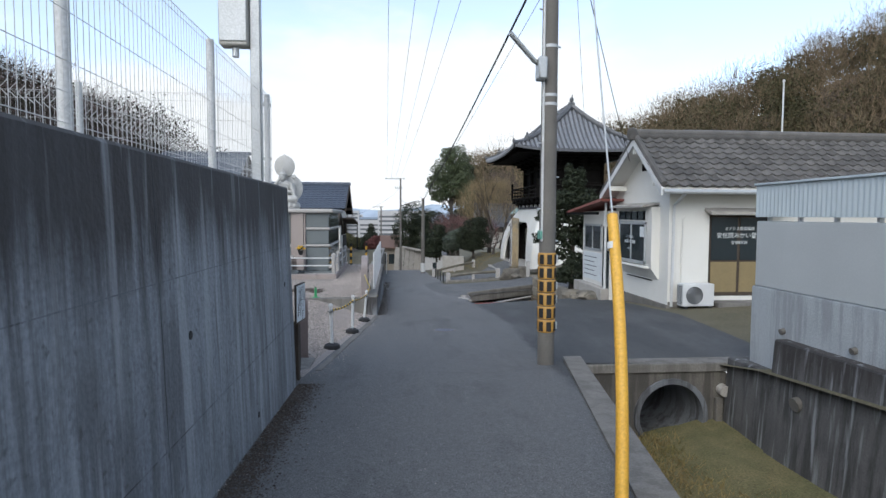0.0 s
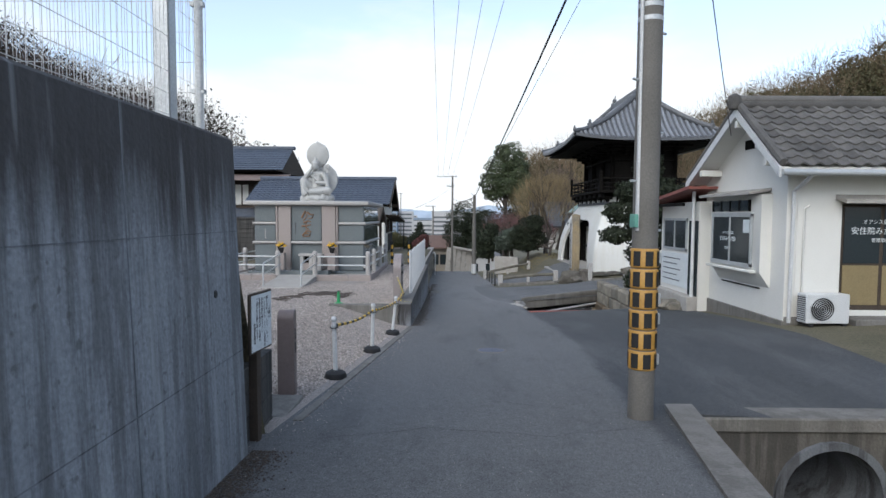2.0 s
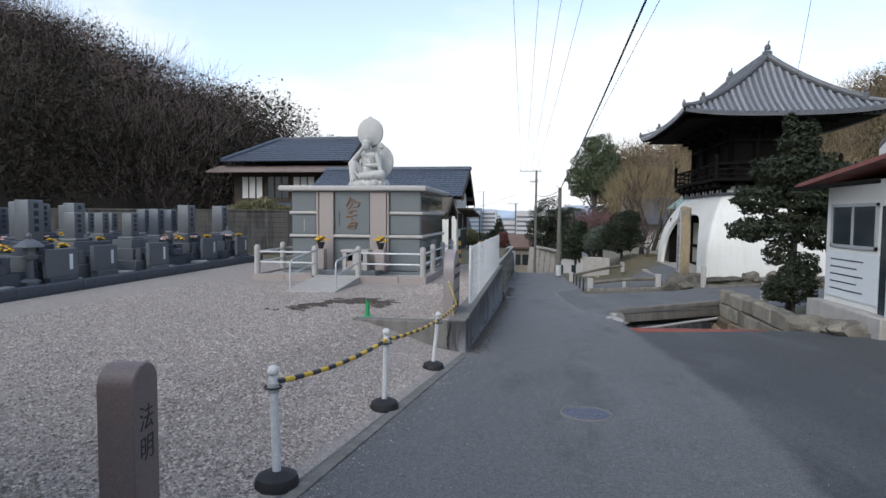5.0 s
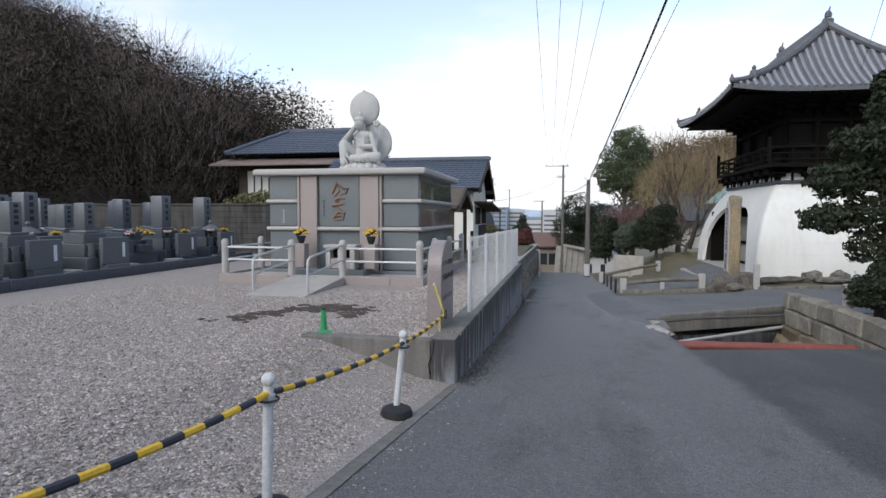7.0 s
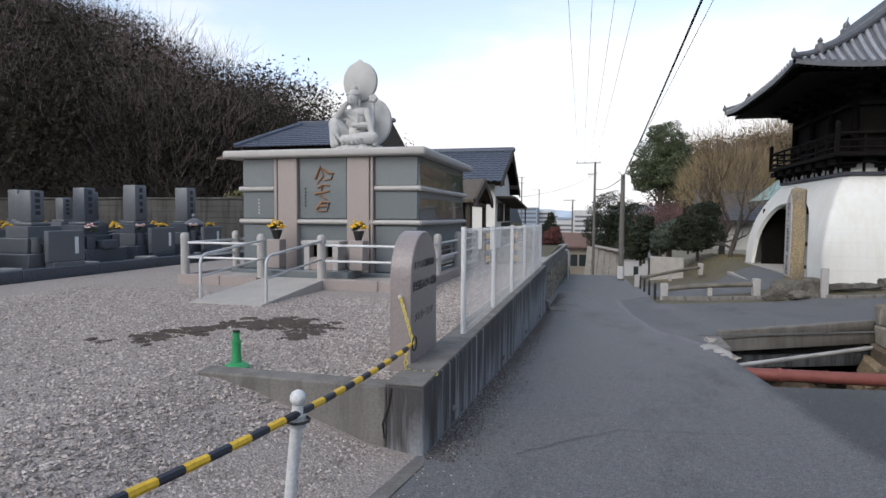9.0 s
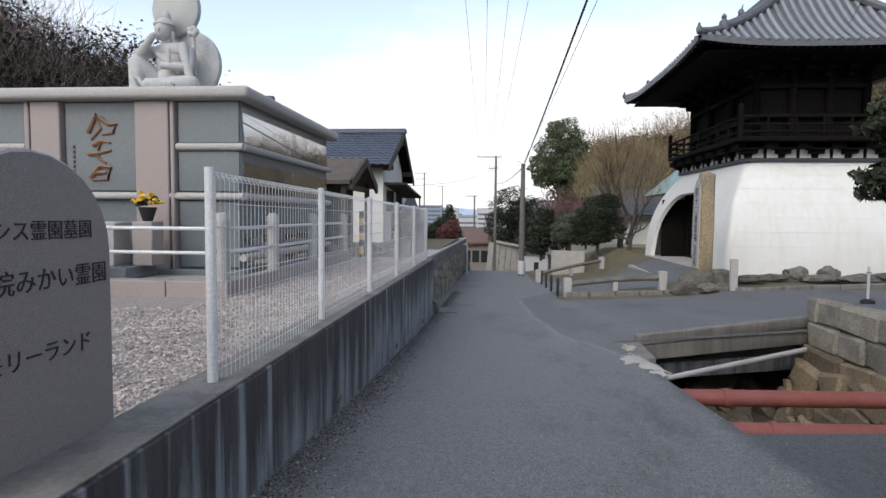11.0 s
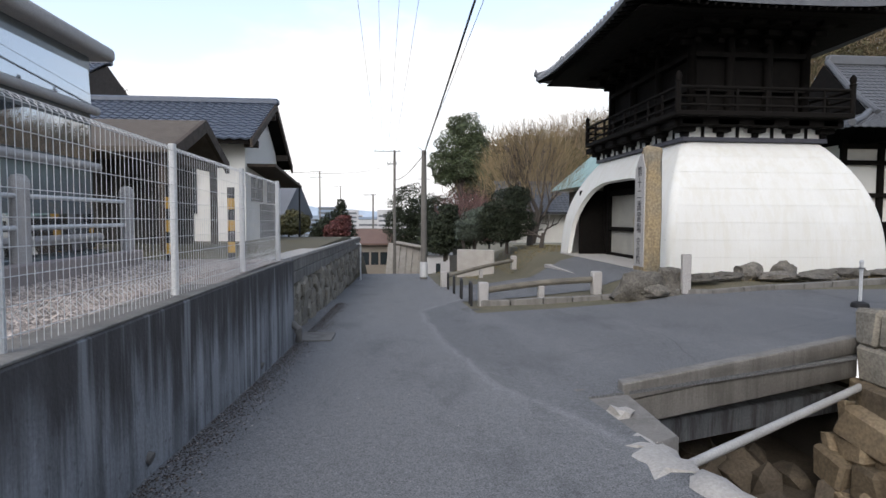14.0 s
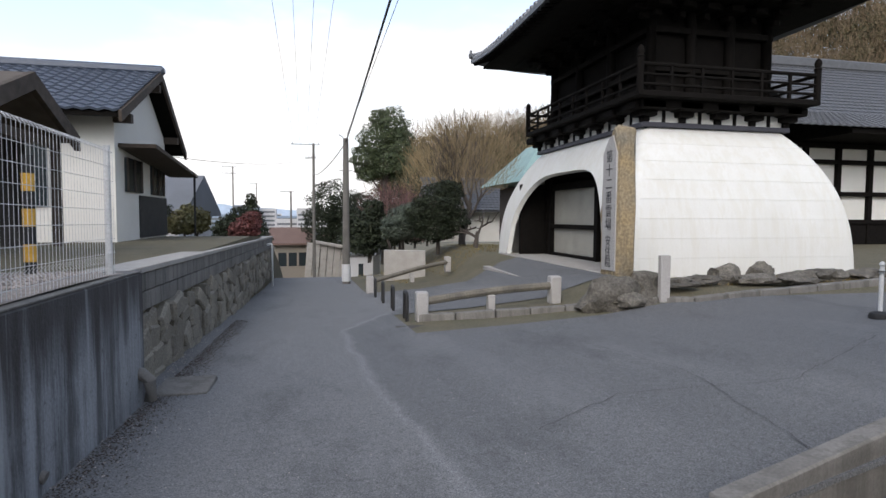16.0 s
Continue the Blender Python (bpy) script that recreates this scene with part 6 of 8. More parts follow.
def stone_rail(p0, p1, sagz, label):
    r = thing("stone_rail", *p0, label, "stone rail", "stone rails")
    a, b = Vector(p0), Vector(p1)
    for p, s in ((a, 0.0), (b, 0.0)):
        part("post", box(bmn(), p.x - 0.11, p.x + 0.11, p.y - 0.11, p.y + 0.11, p.z - 0.5, p.z + 0.05, 0.025), M_GRANITE_LIGHT, r, world=True)
    pts = [a.lerp(b, k / 8) + Vector((0, 0, -0.14 + sagz * math.sin(math.pi * k / 8))) for k in range(9)]
    part("beam", tube(bmn(), pts, 0.075, 8), M_STONE, r, world=True)
    m = a.lerp(b, 0.5)
    part("mid_post", box(bmn(), m.x - 0.07, m.x + 0.07, m.y - 0.07, m.y + 0.07, m.z - 0.5, m.z - 0.16, 0.015), M_GRANITE_LIGHT, r, world=True)
stone_rail((2.95, 29.85, -1.55), (5.65, 30.2, -1.35), 0.04, "low weathered stone rail on short posts")
stone_rail((2.7, 37.0, -2.0), (5.7, 39.6, -1.62), 0.04, "low weathered stone rail at the bay's far end")
for k in range(4):
    y = 29.95 + 1.8 * k
    zz = height(2.7, y)
    hp = thing("hoop_barrier", 2.7, y, zz, "black steel hoop barrier beside the bay", "hoop barrier", "hoop barriers", rz=-4)
    part("hoop", tube(bmn(), [(0, 0, -0.05), (0, 0, 0.42), (0, 0.03, 0.47), (0, 0.08, 0.49), (0, 0.42, 0.49), (0, 0.47, 0.47), (0, 0.5, 0.42), (0, 0.5, -0.05)], 0.032, 10), M_BLACK, hp)

# ---- white house by the lane ----
hw = thing("white_house", 6.32, 14.2, -0.7, "white plastered single-storey house with weathered tiled roof", "house")
part("wall_gable", prism(bmn(), [(12.35, -1.3), (16.2, -1.3), (16.2, 2.15), (13.6, 3.3), (12.35, 2.3)], "x", 6.32, 6.5), M_PLASTER, hw, world=True)
for x0, x1, z0, z1 in ((6.505, 7.28, -1.2, 2.3), (7.28, 8.78, 1.55, 2.3), (8.78, 15.5, -1.2, 2.3), (7.28, 8.78, -1.2, -0.33)):
    part("wall_front", box(bmn(), x0, x1, 12.352, 12.52, z0, z1), M_PLASTER, hw, world=True)
part("wall_back", box(bmn(), 6.5, 15.5, 16.05, 16.2, -1.2, 2.1), M_PLASTER, hw, world=True)
part("wall_east", box(bmn(), 15.35, 15.5, 12.53, 16.04, -1.2, 2.6), M_PLASTER, hw, world=True)
part("foundation", box(bmn(), 6.28, 6.33, 12.31, 16.22, -1.3, -0.52, 0.01), M_CONC, hw, world=True)
part("foundation", box(bmn(), 6.33, 7.28, 12.31, 12.354, -1.3, -0.45, 0.01), M_CONC, hw, world=True)
# roof
rf = part("roof", prism(bmn(), [(11.75, 2.13), (13.6, 3.36), (16.25, 2.1), (16.25, 2.02), (13.6, 3.26), (11.75, 2.05)], "x", 5.9, 15.9), M_PLASTER, hw, "weathered grey tiled gable roof", world=True)
def pantile(w, l):
    bm = bmn()
    prof_ = [(0.0, 0.035), (0.15, 0.05), (0.3, 0.03), (0.5, 0.004), (0.72, 0.0), (0.9, 0.02), (1.0, 0.045)]
    top = [[bm.verts.new((a * w, t * l, h + 0.03 * (1 - t))) for a, h in prof_] for t in (0, 0.5, 1.06)]
    for r0, r1 in zip(top, top[1:]):
        for i in range(len(prof_) - 1):
            bm.faces.new((r0[i], r0[i + 1], r1[i + 1], r1[i]))
    low_ = [bm.verts.new((a * w, 0, h + 0.03 - 0.03)) for a, h in prof_]
    for i in range(len(prof_) - 1):
        bm.faces.new((low_[i], low_[i + 1], top[0][i + 1], top[0][i]))
    return bm
tile_me = mesh_of("tile", pantile(0.262, 0.25), M_TILE_OLD, 60)
slope_s = math.degrees(math.atan2(1.23, 1.85))
for i in range(31):
    for j in range(9):
        d = 0.248 * j
        y = 11.7 + d * math.cos(radians(slope_s))
        z = 2.135 + d * math.sin(radians(slope_s))
        piece("tile", tile_me, rf, Matrix.Translation((5.95 + 0.262 * i - hw.location.x, y - hw.location.y, z - hw.location.z)) @ pose(0, 0, 0, slope_s))
bm = bmn()
slope_n = math.degrees(math.atan2(1.26, 2.65))
for i in range(31):
    for j in range(11):
        d = 0.262 * j
        t = pantile(0.262, 0.262)
        m = Matrix.Translation((5.95 + 0.262 * (i + 1), 16.3 - d * math.cos(radians(slope_n)), 2.11 + d * math.sin(radians(slope_n)))) @ pose(0, 0, 0, 0, 0, 180) @ pose(0, 0, 0, slope_n)
        t.transform(m)
        me_t = bpy.data.meshes.new("t")
        t.to_mesh(me_t)
        t.free()
        bm.from_mesh(me_t)
        bpy.data.meshes.remove(me_t)
tagged(part("tiles_back", bm, M_TILE_OLD, rf, world=True), kind="stuff")
for k in range(2):
    part("roof_ridge", cyl(bmn(), (5.82, 13.6, 3.42 + 0.1 * k), (15.9, 13.6, 3.42 + 0.1 * k), 0.1 - 0.02 * k, n=10), M_TILE_OLD, rf, world=True)
part("ridge_end_tile", lathe(bmn(), [(0.1, -0.16), (0.14, -0.05), (0.12, 0.08), (0.05, 0.13)], (5.84, 13.6, 3.5), n=10), M_TILE_OLD, rf, world=True)
for ya, za, yb, zb in ((11.7, 2.12, 13.6, 3.36), (13.6, 3.36, 16.3, 2.08)):
    part("verge_tiles", tube(bmn(), [(5.93, ya, za + 0.08), (5.93, yb, zb + 0.06)], 0.075, 8), M_TILE_OLD, rf, world=True)
    bm = bmn()
    prism(bm, [(ya, za - 0.16), (yb, zb - 0.16), (yb, zb + 0.0), (ya, za + 0.0)], "x", 5.86, 5.9)
    part("bargeboard", bm, M_WHITEMETAL, rf, "white bargeboard", world=True)
for y, z in ((12.3, 2.32), (13.6, 3.12), (15.4, 2.3)):
    part("purlin_end", box(bmn(), 5.88, 6.35, y - 0.06, y + 0.06, z - 0.13, z, 0.008), M_PLASTER, rf, world=True)
part("gable_vent", box(bmn(), 6.3, 6.33, 13.75, 14.15, 2.62, 2.8), M_DARKWOOD, hw, world=True)
part("gutter", cyl(bmn(), (5.9, 11.66, 2.04), (15.6, 11.66, 2.0), 0.055, n=10), M_GALV, hw, world=True)
part("downpipe", tube(bmn(), [(6.4, 11.68, 2.0), (6.4, 12.0, 1.85), (6.4, 12.28, 1.75), (6.4, 12.3, -0.55)], 0.035, 8), M_WHITEMETAL, hw, world=True)
# window bay
bayw = part("window_bay", prism(bmn(), [(6.12, 0.28), (6.12, 1.72), (6.34, 1.72), (6.34, -0.02), (6.3, 0.02)], "y", 12.9, 15.3), M_PLASTER, hw, "projecting window bay", world=True)
part("window_canopy", prism(bmn(), [(5.9, 1.76), (6.34, 1.84), (6.34, 1.78), (5.9, 1.71)], "y", 12.95, 15.5), M_CONC_LIGHT, hw, world=True)
part("window_glass", box(bmn(), 6.09, 6.121, 13.27, 15.12, 0.42, 1.3), M_GLASS_DARK, bayw, world=True)
part("transom_glass", box(bmn(), 6.09, 6.121, 13.35, 15.15, 1.42, 1.62), M_GLASS_DARK, bayw, world=True)
for y0, y1, z0, z1 in ((13.22, 13.27, 0.36, 1.36), (15.12, 15.17, 0.36, 1.36), (14.2, 14.25, 0.42, 1.3), (13.22, 15.17, 0.34, 0.42), (13.22, 15.17, 1.3, 1.38)):
    part("window_frame", box(bmn(), 6.07, 6.12, y0, y1, z0, z1, 0.004), M_GALV, bayw, world=True)
for k in range(5):
    part("transom_bar", box(bmn(), 6.075, 6.12, 13.34 + 0.45 * k, 13.38 + 0.45 * k, 1.41, 1.63), M_DARKWOOD, bayw, world=True)
part("window_sill", box(bmn(), 6.0, 6.13, 13.05, 15.25, 0.26, 0.31, 0.008), M_PLASTER, bayw, world=True)
part("sill_line", box(bmn(), 6.29, 6.316, 13.3, 15.1, -0.05, -0.03), M_DARKWOOD, bayw, world=True)
part("paper_notice", box(bmn(), 6.085, 6.089, 13.32, 13.6, 1.0, 1.25), M_SIGNWHITE, bayw, world=True)
for body, size, z in (("オアシス霊園墓園", 0.07, 0.98), ("安住院みかい霊園", 0.1, 0.86), ("管理事務所", 0.06, 0.68)):
    me = text_mesh(body, size, 0.001)
    me.materials.append(M_SIGNWHITE)
    piece("writing", me, bayw, Matrix.Translation((6.086 - hw.location.x, 14.33 - hw.location.y, z - hw.location.z)) @ pose(0, 0, 0, 90, 0, -90))
# doors
dr = part("door", box(bmn(), 7.3, 8.76, 12.42, 12.47, -0.33, 1.53), M_BROWNWOOD, hw, "brown framed sliding doors with dark glass", world=True)
for x0, x1 in ((7.36, 7.99), (8.06, 8.7)):
    part("door_glass", box(bmn(), x0, x1, 12.405, 12.425, 0.5, 1.48), M_GLASS_DARK, dr, world=True)
    part("door_panel", box(bmn(), x0, x1, 12.405, 12.425, -0.24, 0.46), mk("ochre_door_panel", (0.26, 0.2, 0.1), (0.22, 0.17, 0.085), 4, 0.5, 0.02), dr, world=True)
for body, size, z in (("オアシス霊園墓園", 0.09, 1.22), ("安住院みかい霊園", 0.14, 1.06), ("管理事務所", 0.08, 0.9)):
    me = text_mesh(body, size, 0.001)
    me.materials.append(M_SIGNWHITE)
    piece("writing", me, dr, Matrix.Translation((8.04 - hw.location.x, 12.402 - hw.location.y, z - hw.location.z)) @ pose(0, 0, 0, 90, 0, 0))
part("door_canopy", prism(bmn(), [(12.0, 1.6), (12.36, 1.7), (12.36, 1.62), (12.0, 1.54)], "x", 7.16, 8.96), M_CONC_LIGHT, hw, world=True)
part("door_step", box(bmn(), 7.3, 8.86, 11.8, 12.34, -0.75, -0.42, 0.015), M_CONC, hw, world=True)
part("wall_pipe", tube(bmn(), [(6.62, 12.33, -0.1), (6.62, 12.33, 1.45), (6.7, 12.33, 1.5)], 0.02, 8), M_PLASTER, hw, world=True)
ac = thing("air_conditioner", 7.2, 12.94, height(7.2, 12.94), "white outdoor air-conditioner unit with a fan grille", "air conditioner")
part("case", box(bmn(), -0.39, 0.39, -0.14, 0.14, 0.05, 0.58, 0.012), M_WHITEMETAL, ac)
part("fan_recess", cyl(bmn(), (-0.1, -0.139, 0.31), (-0.1, -0.145, 0.31), 0.21, n=24), M_BLACK, ac)
for k in range(6):
    bm = bmn()
    r = 0.035 * (k + 1)
    tube(bm, [(-0.1 + r * math.cos(t), -0.15, 0.31 + r * math.sin(t)) for t in [2 * math.pi * i / 20 for i in range(21)]], 0.005, 4)
    part("grille_ring", bm, M_GALV, ac)
for k in range(12):
    part("side_slat", box(bmn(), -0.395, -0.389, -0.12, 0.12, 0.1 + 0.037 * k, 0.115 + 0.037 * k), M_BLACK, ac)
for x in (-0.3, 0.3):
    part("foot", box(bmn(), x - 0.04, x + 0.04, -0.16, 0.16, 0, 0.05), M_BLACK, ac)
# booth with a red roof
bo = thing("ticket_booth", 6.4, 17.4, -0.6, "small white booth with a red sheet-metal roof", "booth")
part("wall", box(bmn(), 6.36, 8.4, 16.205, 18.56, -1.1, 1.66), M_PLASTER, bo, world=True)
bm = bmn()
prism(bm, [(15.9, 2.0), (19.1, 1.66), (19.1, 1.6), (15.9, 1.94)], "x", 5.95, 8.7)
part("roof", bm, M_RED, bo, "red seamed sheet-metal roof", world=True)
for k in range(9):
    bm = bmn()
    prism(bm, [(15.95, 2.03), (19.1, 1.695), (19.1, 1.655), (15.95, 1.99)], "x", 6.0 + 0.33 * k, 6.03 + 0.33 * k)
    part("roof_seam", bm, M_RED, bo, world=True)
part("fascia", box(bmn(), 5.94, 6.0, 16.2, 19.1, 1.55, 1.63), M_DARKWOOD, bo, world=True)
part("window_glass", box(bmn(), 6.34, 6.365, 16.9, 18.3, 0.5, 1.2), M_GLASS_DARK, bo, world=True)
for y0, y1, z0, z1 in ((16.85, 18.35, 1.2, 1.26), (16.85, 18.35, 0.44, 0.5), (16.85, 16.9, 0.44, 1.26), (18.3, 18.35, 0.44, 1.26), (17.58, 17.63, 0.5, 1.2)):
    part("window_frame", box(bmn(), 6.32, 6.36, y0, y1, z0, z1), M_GALV, bo, world=True)
nb = part("notice_board", box(bmn(), 6.33, 6.358, 16.75, 18.45, -0.5, 0.36), M_SIGNWHITE, bo, "white notice board under the window", world=True)
for k in range(5):
    part("text_bar", box(bmn(), 6.325, 6.331, 17.2 + 0.2 * (k % 2), 18.3, 0.2 - 0.14 * k, 0.225 - 0.14 * k), M_GRAVE, nb, world=True)
part("door", box(bmn(), 6.33, 6.362, 16.25, 16.72, -0.7, 1.2), M_GLASS_DARK, bo, world=True)
part("post", cyl(bmn(), (6.25, 16.3, -0.75), (6.25, 16.3, 1.9), 0.04, n=10), M_WHITEMETAL, bo, world=True)
part("plinth", box(bmn(), 6.1, 6.36, 16.2, 18.7, -1.3, -0.62, 0.02), M_CONC_LIGHT, bo, world=True)

# the house stands a little back from the lane
hw.matrix_basis = Matrix.Translation((6.63, 14.77, -0.826)) @ Matrix.Diagonal((1.06, 0.85, 1.06, 1))

# ---- houses behind the lot ----
def tile_sheet(name, parent, a, b, c, d, nx, ny, mat, label=""):
    """Corrugated, stepped tiles on the slope a b (eave) to d c (ridge)."""
    a, b, c, d = (Vector(v) for v in (a, b, c, d))
    up = (b - a).cross(d - a).normalized()
    if up.z < 0:
        up = -up
    bm = bmn()
    for j in range(ny):
        rows = []
        for jj, lift in ((j, 0.045), (j + 1, 0.008)):
            t = jj / ny
            row = []
            for i in range(nx * 4 + 1):
                s = i / (nx * 4)
                p = a.lerp(b, s).lerp(d.lerp(c, s), t)
                row.append(bm.verts.new(p + up * (lift + 0.02 * math.cos(2 * math.pi * (i % 4) / 4))))
            rows.append(row)
        low_ = [bm.verts.new(v.co - up * 0.05) for v in rows[0]]
        for i in range(nx * 4):
            bm.faces.new((rows[0][i], rows[0][i + 1], rows[1][i + 1], rows[1][i]))
            bm.faces.new((low_[i], low_[i + 1], rows[0][i + 1], rows[0][i]))
    return tagged(part(name, bm, mat, parent, label, world=True, angle=60), kind="stuff")
hb = thing("tiled_house", -5.5, 35, -0.72, "white-walled house with blue-grey tiled gable roof", "house")
part("wall", prism(bmn(), [(33.0, -0.8), (37.1, -0.8), (37.1, 1.9), (35.3, 3.1), (33.0, 1.9)], "x", -9.5, -2.95), M_PLASTER, hb, world=True)
hbr = part("roof", prism(bmn(), [(32.3, 1.86), (35.35, 3.3), (37.95, 1.66), (37.95, 1.56), (35.35, 3.2), (32.3, 1.76)], "x", -10.2, -2.62), M_DARKWOOD, hb, "blue-grey tiled roof", world=True)
tile_sheet("tiles_front", hbr, (-10.2, 32.25, 1.88), (-2.6, 32.25, 1.88), (-2.6, 35.35, 3.34), (-10.2, 35.35, 3.34), 28, 13, M_TILE_BLUE_I)
tile_sheet("tiles_back", hbr, (-2.6, 38.0, 1.66), (-10.2, 38.0, 1.66), (-10.2, 35.35, 3.34), (-2.6, 35.35, 3.34), 28, 12, M_TILE_BLUE_I)
part("ridge", box(bmn(), -10.3, -2.5, 35.22, 35.48, 3.3, 3.5, 0.05), M_TILE_BLUE, hbr, world=True)
part("bargeboard", prism(bmn(), [(32.2, 1.66), (35.35, 3.15), (38.0, 1.46), (38.0, 1.68), (35.35, 3.36), (32.2, 1.88)], "x", -2.62, -2.56), M_BROWNWOOD, hbr, "brown bargeboard", world=True)
for y, z in ((33.0, 1.9), (35.3, 3.0), (37.1, 1.95)):
    part("purlin_end", box(bmn(), -2.95, -2.6, y - 0.08, y + 0.08, z - 0.15, z + 0.03), M_BROWNWOOD, hbr, world=True)
part("dado", box(bmn(), -2.96, -2.92, 34.6, 37.1, -0.7, 0.3), M_BLACK, hb, "black lower wall boards", world=True)
part("door_canopy", prism(bmn(), [(33.2, 1.35), (37.6, 1.0), (37.6, 0.92), (33.2, 1.27)], "x", -2.95, -2.2), M_BROWNWOOD, hb, world=True)
for y0 in (33.6, 35.6):
    w = part("window", box(bmn(), -2.96, -2.9, y0, y0 + 1.1, 0.35, 1.1), M_GLASS_DARK, hb, world=True)
    for dy in (0, 0.53, 1.06):
        part("window_bar", box(bmn(), -2.9, -2.87, y0 + dy, y0 + dy + 0.04, 0.35, 1.1), M_BROWNWOOD, w, world=True)
part("canopy_post", cyl(bmn(), (-2.25, 37.4, -0.75), (-2.25, 37.4, 0.95), 0.03, n=8), M_BLACK, hb, world=True)
for k in range(3):
    part("lower_window", box(bmn(), -8.5 + 1.6 * k, -7.4 + 1.6 * k, 32.95, 33.0, 0.0, 1.3), M_GLASS_DARK, hb, world=True)
sh = thing("garden_shed", -4.2, 28.6, -0.65, "open timber shed with a brown board roof", "shed")
part("roof", prism(bmn(), [(27.0, 1.05), (28.55, 1.72), (30.0, 1.05), (30.0, 0.96), (28.55, 1.62), (27.0, 0.96)], "x", -6.2, -2.55), mk("brown_board_roof", (0.115, 0.095, 0.075), (0.08, 0.065, 0.052), 5, 0.85, 0.3), sh, world=True)
for y0, y1, za, zb in ((27.0, 28.55, 0.94, 1.6), (28.55, 30.0, 1.6, 0.94)):
    part("bargeboard", prism(bmn(), [(y0, za - 0.1), (y1, zb - 0.1), (y1, zb + 0.13), (y0, za + 0.13)], "x", -2.6, -2.52), M_BROWNWOOD, sh, world=True)
for x in (-6.0, -2.8):
    for y in (27.2, 29.8):
        part("post", box(bmn(), x - 0.06, x + 0.06, y - 0.06, y + 0.06, -0.65, 1.1), M_BROWNWOOD, sh, world=True)
part("back_wall", box(bmn(), -6.0, -3.2, 29.7, 29.78, -0.65, 1.1), M_BLOCK, sh, world=True)
part("tie_beam", box(bmn(), -2.86, -2.74, 27.2, 29.8, 0.85, 0.98), M_BROWNWOOD, sh, world=True)
for k, (x, y) in enumerate(((-1.75, 24.6), (-1.12, 24.98))):
    wp = thing("warning_post", x, y, -0.68, "yellow and black striped warning post", "bollard", "warning posts")
    for j in range(7):
        part("stripe", cyl(bmn(), (0, 0, 0.14 * j), (0, 0, 0.14 * j + 0.14), 0.045, n=12), M_YELLOW if j % 2 else M_BLACK, wp)
h3 = thing("timber_house", -13, 40, -0.6, "dark timber two-storey house with blue-grey tiled roof", "house")
part("wall", box(bmn(), -16.4, -9.6, 37.0, 43.5, -0.6, 3.6), M_BROWNWOOD, h3, world=True)
h3r = part("roof", prism(bmn(), [(36.6, 3.95), (40, 5.55), (43.9, 3.95), (43.9, 3.85), (36.6, 3.85)], "x", -14.9, -9.8), M_DARKWOOD, h3, "blue-grey tiled roof", world=True)
tile_sheet("tiles_front", h3r, (-16.8, 36.4, 3.95), (-9.3, 36.4, 3.95), (-9.6, 40, 5.6), (-14.8, 40, 5.6), 26, 12, M_TILE_BLUE_I)
tile_sheet("tiles_side", h3r, (-16.8, 43.6, 3.95), (-16.8, 36.4, 3.95), (-14.8, 40, 5.6), (-14.85, 40.1, 5.6), 20, 12, M_TILE_BLUE_I)
part("ridge", box(bmn(), -15.0, -9.5, 39.85, 40.15, 5.52, 5.74, 0.05), M_TILE_BLUE, h3r, world=True)
part("hip", tube(bmn(), [(-16.85, 36.4, 4.02), (-14.85, 40, 5.68)], 0.11, 8), M_TILE_BLUE, h3r, world=True)
part("gable_end", prism(bmn(), [(36.5, 3.9), (40, 5.5), (43.5, 3.9)], "x", -9.75, -9.65), M_BROWNWOOD, h3, world=True)
part("lower_eave", prism(bmn(), [(35.6, 3.35), (37.0, 3.75), (37.0, 3.65), (35.6, 3.27)], "x", -17.3, -9.0), mk("rusty_sheet_roof", (0.22, 0.17, 0.15), (0.16, 0.12, 0.105), 4, 0.7, 0.1), h3, world=True)
for k in range(4):
    w = part("window", box(bmn(), -15.9 + 1.55 * k, -14.6 + 1.55 * k, 36.94, 37.0, 1.9, 3.1), M_PLASTER if k % 2 == 0 else M_GLASS_DARK, h3, "paper-screened window", world=True)
    for j in range(4):
        part("window_bar", box(bmn(), -15.92 + 1.55 * k + 0.43 * j, -15.86 + 1.55 * k + 0.43 * j, 36.9, 36.94, 1.9, 3.1), M_BROWNWOOD, w, world=True)
part("lower_roof", prism(bmn(), [(34.6, 1.2), (37, 1.7), (37, 1.6), (34.6, 1.1)], "x", -16, -9), M_TILE_BLUE, h3, world=True)

# ---- temple hall beyond the gate ----
hall = thing("temple_hall", 31, 48, -1.3, "white-walled temple hall with a great grey tiled roof", "temple hall")
part("wall", box(bmn(), 23, 39, 44, 54, -1.5, 3.6), M_PLASTER, hall, world=True)
for k in range(9):
    part("pillar", box(bmn(), 22.9 + 2 * k, 23.15 + 2 * k, 43.8, 44.0, -1.5, 3.8), M_DARKWOOD, hall, world=True)
for z in (-0.4, 1.0, 2.6, 3.4):
    part("beam", box(bmn(), 22.8, 39.2, 43.75, 43.98, z, z + 0.22), M_DARKWOOD, hall, world=True)
part("dado", box(bmn(), 22.9, 39.1, 43.85, 43.99, -1.5, -0.4), M_DARKWOOD, hall, world=True)
hr_ = part("roof", prism(bmn(), [(41.0, 3.9), (44, 4.9), (47.5, 8.4), (51, 4.9), (56, 3.9), (56, 3.7), (41.0, 3.7)], "x", 24.6, 37.4), M_DARKWOOD, hall, "great grey tiled roof", world=True)
tile_sheet("tiles_lower", hr_, (20.8, 40.8, 3.95), (41, 40.8, 3.95), (37.6, 44, 5.2), (24.4, 44, 5.2), 50, 12, M_TILE_GREY)
